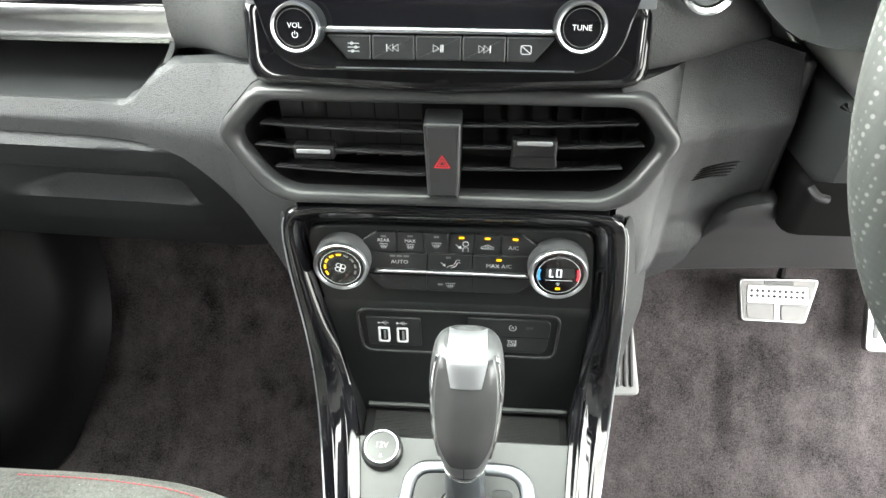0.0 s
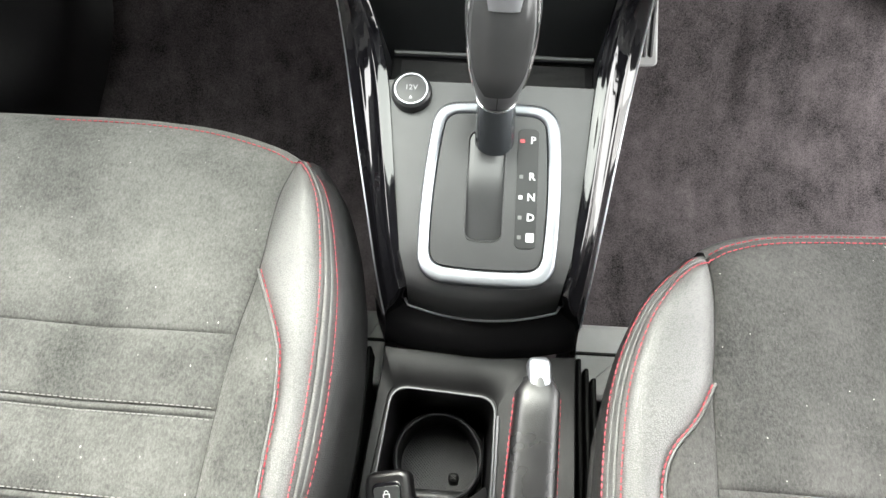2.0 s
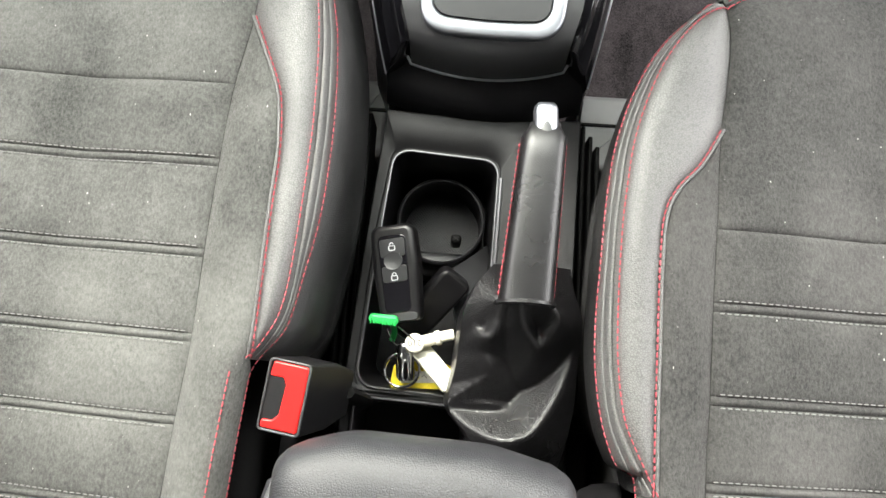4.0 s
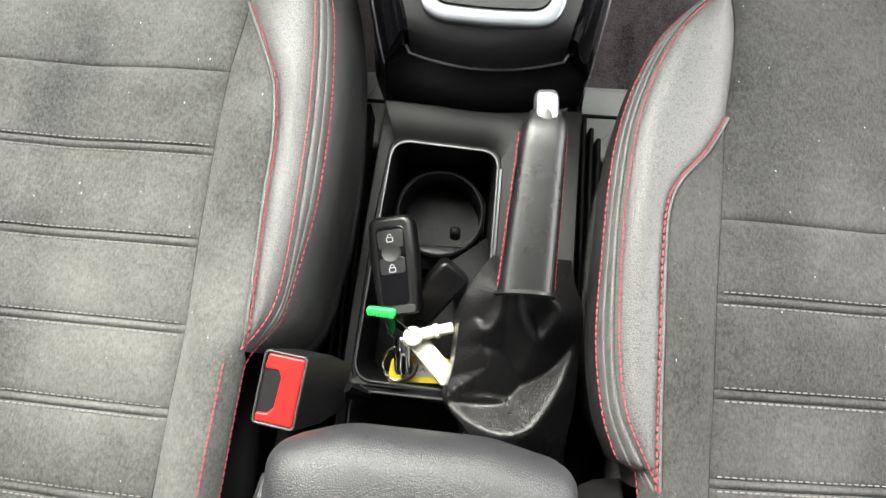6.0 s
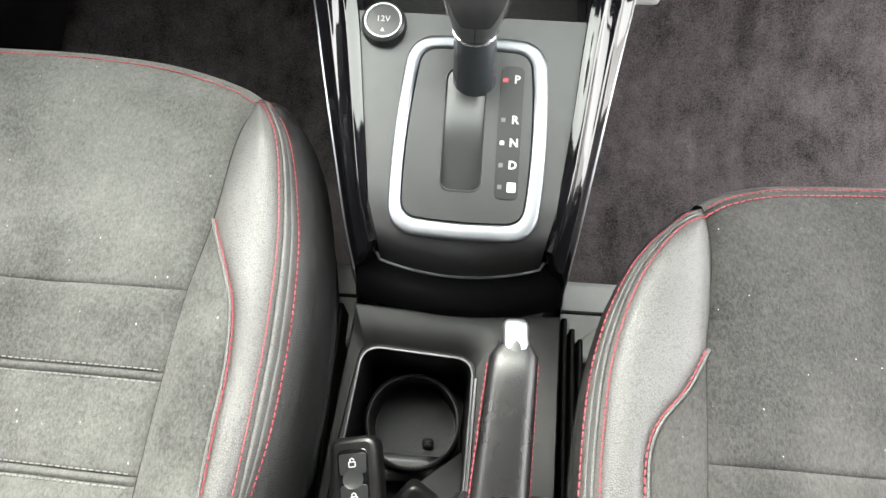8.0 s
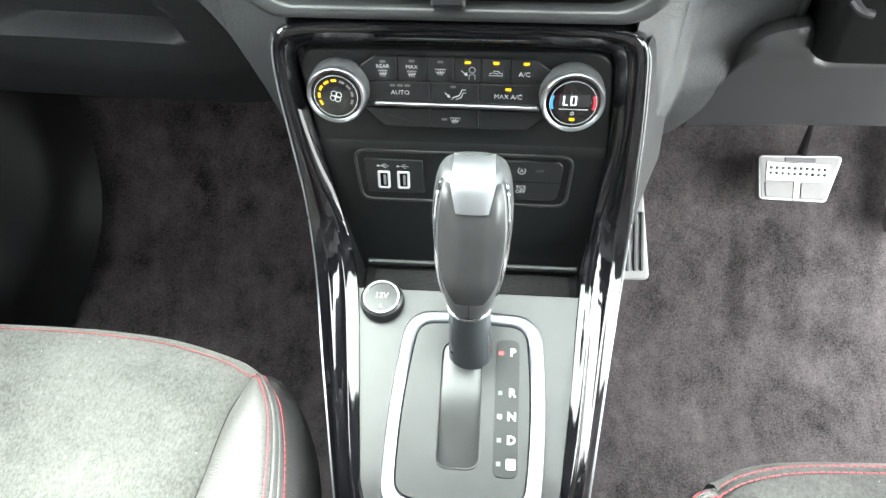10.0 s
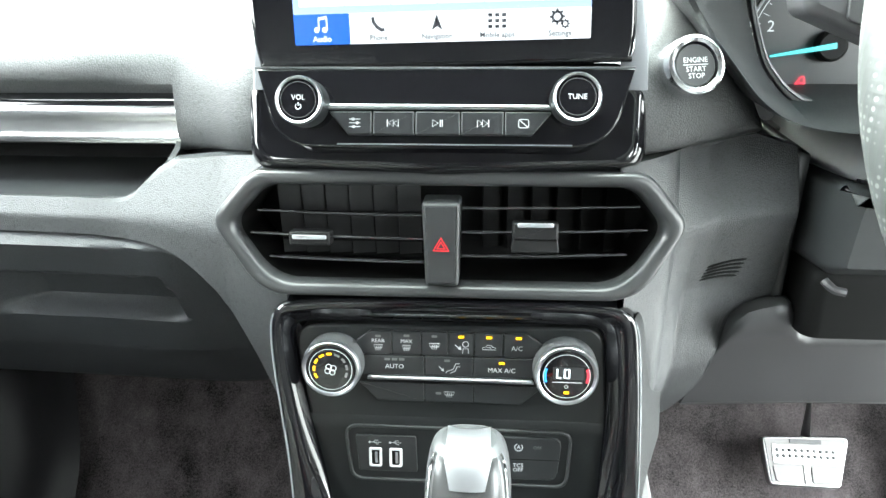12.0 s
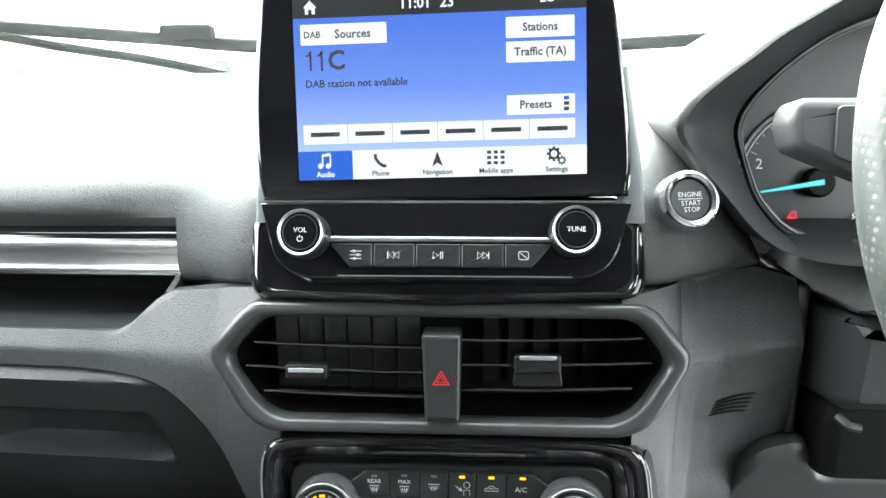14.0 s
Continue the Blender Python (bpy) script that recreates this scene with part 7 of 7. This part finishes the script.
for i in range(121):
    y = -0.018 - 0.170 * i / 120
    xa, xb = left_edge(y), right_edge(y)
    row = []
    for k in range(101):
        u = k / 100
        u = u + 0.6 * u * (1 - u) * (2 * u - 1)
        x = xa + (xb - xa) * u
        heights = []
        for slope, pts in ridges:
            best = 0.2
            for p, q in zip(pts, pts[1:]):
                dx, dy = q[0] - p[0], q[1] - p[1]
                t = min(1.0, max(0.0, ((x - p[0]) * dx + (y - p[1]) * dy) / (dx * dx + dy * dy + 1e-12)))
                far = math.sqrt((x - p[0] - t * dx) ** 2 + (y - p[1] - t * dy) ** 2 + 0.0022 ** 2) - 0.0022
                best = max(best, p[2] + t * (q[2] - p[2]) - slope * far)
            heights.append(best)
        soft = 0.0014
        top = max(heights)
        z = top + soft * math.log(sum(math.exp((h - top) / soft) for h in heights))
        z += 0.0016 * noise.noise((x * 60 + 3.0, y * 45, 1.7)) + 0.0003 * noise.noise((x * 150, y * 120 + 2.0, 5.1))
        hem = min(1.0, min(x - xa, xb - x) / 0.0030)
        row.append((x, y, 0.1965 + max(0.0, z - 0.1965) * math.sqrt(max(0.0, hem))))
    cloth.append(row)
part("boot", sheet(cloth), BOOTLEATHER, brake, "crumpled black leather boot", sharp=80)

# ---- armrest ----
arm = thing("armrest", "padded dark grey leather centre armrest, folded down", "armrest", (-0.005, -0.26, 0.195))
ao = rounded([(-0.088, -0.42), (0.074, -0.42), (0.071, -0.1425), (0.030, -0.1320), (-0.045, -0.1290), (-0.079, -0.1390)], [0.02, 0.02, 0.012, 0.06, 0.06, 0.014], 6)
bm = bmesh.new()
rr = [(0.97, 0.352), (1.0, 0.358), (1.0, 0.384), (0.992, 0.394), (0.965, 0.4025), (0.92, 0.4085), (0.84, 0.4125), (0.70, 0.4150), (0.4, 0.4160)]
stack(bm, [[(-0.0075 + (p[0] + 0.0075) * k, -0.27 + (p[1] + 0.27) * (1 - (1 - k) * 0.55), z) for p in ao] for k, z in rr])
part("pad", bm, ARMLEATHER, arm, sharp=60)
part("post", box(-0.05, 0.04, -0.42, -0.32, 0.19, 0.354, 0.01), MATT, arm)
bm = sweep([(-0.0905, -0.42, 0.345), (-0.0905, -0.20, 0.345), (-0.084, -0.165, 0.33)], 0.012, 8)
part("under_trim", bm, ARMLEATHER, arm)


# ---- belt buckles ----
def buckle(x, y, z, turn):
    ob = thing("belt_buckle", "seat belt buckle with a red release button in a black housing", "belt buckle", (x, y, z - 0.10), "belt buckles")
    m = pose(x, y, z, 6, -8, turn)
    body = rounded([(-0.0140, -0.0225), (0.0140, -0.0225), (0.0140, 0.0225), (-0.0140, 0.0225)], 0.0030, 4)
    bm = bmesh.new()
    stack(bm, [[m @ Vector((p[0] * k + dx, p[1] * k, d)) for p in body] for k, d, dx in ((0.72, -0.075, 0.010), (1.0, -0.040, 0.004), (1.02, -0.004, 0.0), (1.0, -0.0008, 0.0))])
    part("housing", bm, MATT, ob)
    o = rounded([(-0.0140, -0.0225), (0.0140, -0.0225), (0.0140, 0.0225), (-0.0140, 0.0225)], 0.0030, 4)
    i = rounded([(-0.0126, -0.0211), (0.0126, -0.0211), (0.0126, 0.0211), (-0.0126, 0.0211)], 0.0022, 4)
    part("rim", ringed(o, i, 0.0016, 0.0005, m, z0=-0.0008), KNOBGREY, ob)
    part("button", slab(rounded([(-0.0122, -0.0207), (0.0122, -0.0207), (0.0122, 0.0207), (-0.0110, 0.0207), (-0.0122, 0.0110), (-0.0030, 0.0115), (-0.0005, 0.0075), (-0.0015, -0.0110), (-0.0050, -0.0150), (-0.0122, -0.0155)], 0.0018, 4), 0.0040, 0.0012, m, z0=-0.0035), REDPLASTIC, ob)
    part("slot", slab(rect(0.0118, 0.0270, 0.001, 2, -0.0064, -0.0025), 0.0004, 0, m, z0=-0.0040), DARK, ob)
    part("latch", slab(rect(0.0030, 0.0200, 0.0008, 2, -0.0085, -0.003), 0.0010, 0, m, z0=-0.0036), KNOBGREY, ob)
    part("stalk", sweep([m @ Vector((0.014, 0, -0.07)), m @ Vector((0.016, -0.01, -0.12)), (x + 0.01, y - 0.03, 0.10)], 0.011, 10, flat=0.5), DARK, ob)
    return ob


buckle(-0.0955, -0.1165, 0.310, -8)
buckle(0.1010, -0.1890, 0.312, 8)

# ---- keys lying in the console bin ----
fob = thing("key_fob", "black remote key fob with two lock buttons lying in the bin", "key fob", (-0.038, -0.027, 0.20))
km = pose(-0.0385, -0.0225, 0.2270, 4, -14, 9) @ Matrix.Diagonal((1.14, 1.02, 1, 1))
fo = rounded([(-0.0135, -0.0360), (0.0135, -0.0360), (0.0160, 0.0060), (0.0150, 0.0360), (-0.0150, 0.0360), (-0.0160, 0.0060)], [0.004, 0.004, 0.02, 0.007, 0.007, 0.02], 5)
part("case", slab(fo, 0.0130, 0.004, km, z0=-0.0065), FOBBLACK, fob)
part("keypad", slab(rounded([(-0.0090, -0.0290), (0.0090, -0.0290), (0.0098, 0.0280), (-0.0098, 0.0280)], 0.004, 4), 0.0016, 0.0006, km, z0=0.0056), PIANO, fob)
part("button", slab(rounded([(-0.0085, 0.0115), (0.0085, 0.0115), (0.0088, 0.0250), (-0.0088, 0.0250)], 0.002, 3), 0.0010, 0.0004, km, z0=0.0068), KEYCAP, fob)
part("button", slab(rounded([(-0.0085, -0.0070), (0.0085, -0.0070), (0.0086, 0.0050), (-0.0086, 0.0050)], 0.002, 3), 0.0010, 0.0004, km, z0=0.0068), KEYCAP, fob)
part("button", lathe([(0.0064, 0.0064), (0.0064, 0.0084), (0.0050, 0.0080), (0.0005, 0.0078)], km @ pose(0, 0.0085, 0), 28), SOFT, fob)
for y, op in ((0.0190, 1), (-0.0030, 0)):
    bm = bmesh.new()
    lm = km @ pose(0, y, 0.0082)
    stroke(bm, rect(0.0040, 0.0032, 0.0004, 2, 0, -0.0010), 0.0006, lm, closed=True)
    stroke(bm, [(-0.0012, 0.0006), (-0.0012, 0.0022), (0.0, 0.0030), (0.0012, 0.0022), (0.0012, 0.0016 if op else 0.0006)], 0.0006, lm)
    part("sign", bm, GLOWPRINT, fob)
part("end_cap", slab(rounded([(-0.0120, -0.0355), (0.0120, -0.0355), (0.0125, -0.0300), (-0.0125, -0.0300)], 0.002, 3), 0.0008, 0.0003, km, z0=0.0062), KNOBGREY, fob)

spare = thing("spare_key_fob", "second black key fob half hidden under the first", "key fob", (-0.012, -0.05, 0.12))
part("case", slab(rounded([(-0.013, -0.034), (0.013, -0.034), (0.014, 0.034), (-0.014, 0.034)], 0.006, 4), 0.012, 0.003, pose(-0.0130, -0.0420, 0.190, 20, 25, -32), z0=-0.006), FOBBLACK, spare)

tags = thing("key_tags", "key tags, steel ring and green band lying in the bin", "key tags", (-0.02, -0.08, 0.13))
gm = pose(-0.0455, -0.0590, 0.2360, 24, 0, -4)
part("green_band", slab(rounded([(-0.0100, -0.0030), (0.0100, -0.0034), (0.0112, 0.0000), (0.0098, 0.0034), (-0.0098, 0.0030), (-0.0112, 0.0)], 0.0022, 4), 0.0045, 0.0014, gm, z0=-0.0030), GREENPLASTIC, tags, "green plastic band")
bm = bmesh.new()
for k in range(9):
    box(-0.0088 + 0.0022 * k - 0.0006, -0.0088 + 0.0022 * k + 0.0006, -0.0032, 0.0008, 0.0012, 0.0021, 0.0003, gm, bm)
part("ribs", bm, GREENPLASTIC, tags)
part("green_tail", sweep(catmull([(-0.0400, -0.0600, 0.2170), (-0.0385, -0.0660, 0.2110), (-0.0405, -0.0720, 0.2050)], 5), 0.0022, 8, flat=0.5), GREENPLASTIC, tags)
part("wire", sweep(catmull([(-0.0390, -0.0600, 0.222), (-0.0300, -0.0660, 0.2250), (-0.0220, -0.0720, 0.2230)], 6), 0.0007, 6), CHROME, tags)
part("wire", sweep(catmull([(-0.0440, -0.0640, 0.214), (-0.0400, -0.0720, 0.208), (-0.0330, -0.0790, 0.206)], 6), 0.0007, 6), CHROME, tags)
part("white_tube", lathe([(0.0062, 0.0), (0.0064, 0.002), (0.0046, 0.004), (0.0046, 0.016), (0.0056, 0.017), (0.0056, 0.020), (0.0042, 0.021), (0.0042, 0.030), (0.0036, 0.031)], pose(-0.0225, -0.0735, 0.2160, 0, 84, 16), 26), WHITEPLASTIC, tags, "white plastic tube tag")
part("hub", lathe([(0.0072, -0.003), (0.0072, 0.003), (0.0060, 0.004), (0.0005, 0.004)], pose(-0.0220, -0.0735, 0.2190), 28), WHITEPLASTIC, tags)
lettering("210", 0.0068, pose(-0.0220, -0.0735, 0.2232, 0, 0, 188), INK, tags)
part("white_tag", slab(rounded([(-0.0075, -0.034), (0.0075, -0.034), (0.0075, 0.004), (-0.0075, 0.004)], 0.002, 3), 0.004, 0.001, pose(-0.0160, -0.0800, 0.2080, -8, 12, 42)), WHITEPLASTIC, tags, "cream plastic tag")
part("silver_barrel", lathe([(0.0005, 0.0), (0.0060, 0.0), (0.0075, 0.003), (0.0075, 0.024), (0.0060, 0.028), (0.0005, 0.028)], pose(-0.0275, -0.1010, 0.2010, -80, 0, 6), 26), CHROME, tags, "bright metal barrel")
ring_pts = [pose(-0.0310, -0.0940, 0.2040, 18, 8, 0) @ Vector((0.0135 * math.cos(a), 0.0135 * math.sin(a), 0)) for a in np.linspace(0, 2 * math.pi, 33)]
part("split_ring", sweep(ring_pts, 0.0011, 8, caps=False), CHROME, tags)
part("yellow_tag", slab(rounded([(-0.026, -0.010), (0.020, -0.012), (0.024, 0.006), (0.006, 0.012), (-0.022, 0.008)], 0.003, 3), 0.0012, 0.0003, pose(-0.0160, -0.0960, 0.1900, 6, -4, 4)), YELLOWCARD, tags, "yellow card tag")
part("tag_label", slab(rect(0.030, 0.009, 0.001, 2, -0.002, -0.002), 0.0004, 0, pose(-0.0160, -0.0960, 0.1900, 6, -4, 4), z0=0.0012), CARD, tags)
bm = bmesh.new()
for k in range(4):
    stroke(bm, [(-0.012 + 0.006 * k, -0.002), (-0.010 + 0.006 * k, 0.000), (-0.008 + 0.006 * k, -0.003)], 0.0005, pose(-0.0160, -0.0960, 0.1900, 6, -4, 4) @ pose(0, 0, 0.0017))
part("scribble", bm, INK, tags)

# ---- pedals and footrest ----
ped = thing("brake_pedal", "steel brake pedal with rubber studs on a hanging arm", "pedal", (0.37, 0.60, 0.17))
pq = [Vector((0.3300, 0.5640, 0.1830)), Vector((0.4050, 0.5660, 0.1800)), Vector((0.4215, 0.6150, 0.2080)), Vector((0.3265, 0.6000, 0.2190))]
ex = (pq[1] - pq[0]).normalized()
nrm = ex.cross(pq[3] - pq[0]).normalized()
ey = nrm.cross(ex)
pmx = Matrix((ex, ey, nrm)).transposed().to_4x4()
pmx.translation = (pq[0] + pq[1] + pq[2] + pq[3]) / 4
loc = [pmx.inverted() @ q for q in pq]
pl = rounded([(q.x, q.y) for q in loc], 0.006, 5)
part("pad", slab(pl, 0.008, 0.002, pmx, z0=-0.008), STEEL, ped)
cx0, cy0 = sum(q.x for q in loc) / 4, sum(q.y for q in loc) / 4
part("rubber_cover", slab(inset(pl, 0.0028), 0.0012, 0.0005, pmx, z0=-0.0002), PEDALRUBBER, ped, "grey rubber cover")
part("bright_plate", slab(rounded([(cx0 - 0.003, cy0 - 0.0245), (cx0 + 0.003, cy0 - 0.0245), (cx0 + 0.003, cy0 - 0.0035), (cx0 + 0.0365, cy0 - 0.0035), (cx0 + 0.0355, cy0 + 0.0165), (cx0 - 0.0345, cy0 + 0.0165), (cx0 - 0.0345, cy0 - 0.0035), (cx0 - 0.003, cy0 - 0.0035)], 0.0012, 3), 0.0014, 0.0004, pmx, z0=0.0006), STEEL, ped, "polished steel plate")
part("rubber_strip", slab(rect(0.034, 0.0045, 0.001, 3, cx0 + 0.002, cy0 + 0.0205), 0.0012, 0.0004, pmx, z0=0.0006), KNEE, ped)
for r in range(2):
    for k in range(10):
        part("stud", lathe([(0.0020, 0.0), (0.0020, 0.0012), (0.0012, 0.0019)], pmx @ pose(cx0 - 0.0295 + 0.0066 * k, cy0 + 0.0105 - 0.006 * r, 0.0018), 10), KNEE, ped)
for sx in (-1, 1):
    part("rubber_block", slab(rounded([(cx0 + sx * 0.005, cy0 - 0.0225), (cx0 + sx * 0.0335, cy0 - 0.0215), (cx0 + sx * 0.0355, cy0 - 0.006), (cx0 + sx * 0.005, cy0 - 0.006)][::sx], 0.002, 3), 0.0012, 0.0004, pmx, z0=0.0008), PEDALRUBBER, ped)
part("arm", sweep([(0.3760, 0.6080, 0.214), (0.3830, 0.640, 0.30), (0.390, 0.66, 0.40)], 0.005, 8), STEEL, ped)
acc = thing("accelerator_pedal", "long steel accelerator pedal with rubber strips", "pedal", (0.50, 0.60, 0.10))
am = pose(0.5080, 0.5950, 0.1900, 52, 0, 0)
part("pad", slab(rect(0.055, 0.118, 0.008, 5), 0.008, 0.002, am, z0=-0.008), STEEL, acc)
for dx in (-0.016, 0, 0.016):
    part("rubber_strip", slab(rect(0.006, 0.085, 0.002, 3, dx, 0), 0.0012, 0.0004, am, z0=-0.0002), KNEE, acc)
part("arm", sweep([(0.508, 0.62, 0.225), (0.508, 0.66, 0.30), (0.508, 0.68, 0.40)], 0.012, 8), KNEE, acc)
rest = thing("footrest", "grey ribbed plastic footrest against the console", "footrest", (0.20, 0.55, 0.07))
rm = pose(0.1980, 0.5700, 0.1300, 46, 0, 4)
part("pad", slab(rounded([(-0.030, -0.066), (0.024, -0.066), (0.012, 0.090), (-0.030, 0.090)], 0.006, 4), 0.012, 0.003, rm, z0=-0.012), runner_grey, rest)
for dx in (-0.012, -0.003, 0.006, 0.014):
    part("rib", slab(rect(0.004, 0.070, 0.0015, 3, dx, -0.020), 0.003, 0.001, rm), KNEE, rest)

# ---- steering wheel, stalk and column ----
wheel = thing("steering_wheel", "steering wheel rim in perforated black leather", "steering wheel", (0.375, 0.33, 0.69))
perforated, nt_, b_ = base("perforated_leather", (0.03, 0.032, 0.032), 0.5)
v_ = coords(nt_)
dots = voronoi(nt_, v_, 262, "F1", 0.12)
nt_.links.new(ramp(nt_, dots, (0.105, 0.112, 0.108), (0.034, 0.038, 0.037), 0.20, 0.32), b_.inputs["Base Color"])
bumped(nt_, b_, dots, 0.3, 0.0006)
wm = pose(0.3587, 0.2405, 0.6747, 66.9, 0, 0)
bm = bmesh.new()
stack(bm, [[wm @ Vector(((0.1758 + 0.0166 * math.cos(c)) * math.cos(a), (0.1758 + 0.0166 * math.cos(c)) * math.sin(a), 0.0166 * math.sin(c))) for c in np.linspace(0, 2 * math.pi, 19)[:-1]] for a in np.linspace(0, 2 * math.pi, 97)], False, False)
part("rim", bm, perforated, wheel, "perforated leather rim")
part("hub", lathe([(0.06, -0.05), (0.075, -0.02), (0.07, 0.0), (0.001, 0.012)], wm, 36), SOFT, wheel)
for a in (0, 180, 270):
    part("spoke", sweep([wm @ Vector((0.06 * math.cos(radians(a)), 0.06 * math.sin(radians(a)), -0.01)), wm @ Vector((0.162 * math.cos(radians(a)), 0.162 * math.sin(radians(a)), -0.004))], 0.012, 10, flat=0.6), SOFT, wheel)
part("shaft", sweep([wm @ Vector((0, 0, -0.045)), wm @ Vector((0, 0, -0.12)), wm @ Vector((0, 0, -0.20))], 0.034, 20), DARK, wheel)
stalk = thing("indicator_stalk", "dark grey indicator stalk with a square end", "stalk", (0.26, 0.37, 0.66))
stm = facing(0.2085, 0.3620, 0.6845, 8, -4)
head = rounded([(-0.0180, -0.0050), (0.0280, -0.0240), (0.0280, 0.0225), (-0.0180, 0.0225), (-0.0215, 0.0100)], [0.008, 0.004, 0.004, 0.008, 0.01], 6)
part("head", slab(head, 0.030, 0.006, stm, z0=-0.024), KNEE, stalk)
part("end_panel", slab(rounded([(0.0010, -0.0085), (0.0270, -0.0190), (0.0270, 0.0180), (0.0010, 0.0180)], 0.004, 4), 0.0035, 0.001, stm, z0=0.0045), SOFT, stalk)
part("arm", sweep([(0.232, 0.372, 0.684), (0.27, 0.375, 0.675), (0.34, 0.39, 0.66)], 0.012, 12), SOFT, stalk)
column = thing("steering_column", "dark plastic steering column shroud", "column shroud", (0.375, 0.45, 0.50))
def shroud(corners, radii, y0, y1, spread, material, label):
    rings = []
    for t in np.linspace(-0.12, 1, 12):
        tuck = 0.010 * (max(0.0, -t) / 0.12) ** 2
        k = 1 + spread * max(0.0, t)
        line = rounded([(0.375 + (x - 0.375) * k, z - 0.02 * t) for x, z in corners], radii, 7)
        rings.append([(p[0], y0 + (y1 - y0) * t, p[1]) for p in (inset(line, tuck) if tuck else line)])
    bm = bmesh.new()
    stack(bm, rings, True, True)
    return part("shroud", bm, material, column, label, sharp=50)


shroud([(0.243, 0.512), (0.507, 0.512), (0.500, 0.574), (0.247, 0.574)], [0.012, 0.012, 0.004, 0.004], 0.400, 0.56, 0.04, COLUMNGREY, "dark lower shroud")
shroud([(0.250, 0.5755), (0.500, 0.5755), (0.470, 0.6150), (0.280, 0.6150)], [0.004, 0.004, 0.020, 0.020], 0.397, 0.56, 0.04, KNEE, "grey upper shroud")
part("lower_cover", box(0.245, 0.52, 0.40, 0.53, 0.462, 0.515, 0.012), DARK, column)
part("release_lever", sweep(catmull([(0.2505, 0.398, 0.5075), (0.2550, 0.392, 0.5040), (0.2620, 0.391, 0.5025)], 4), 0.003, 8), KNEE, column)
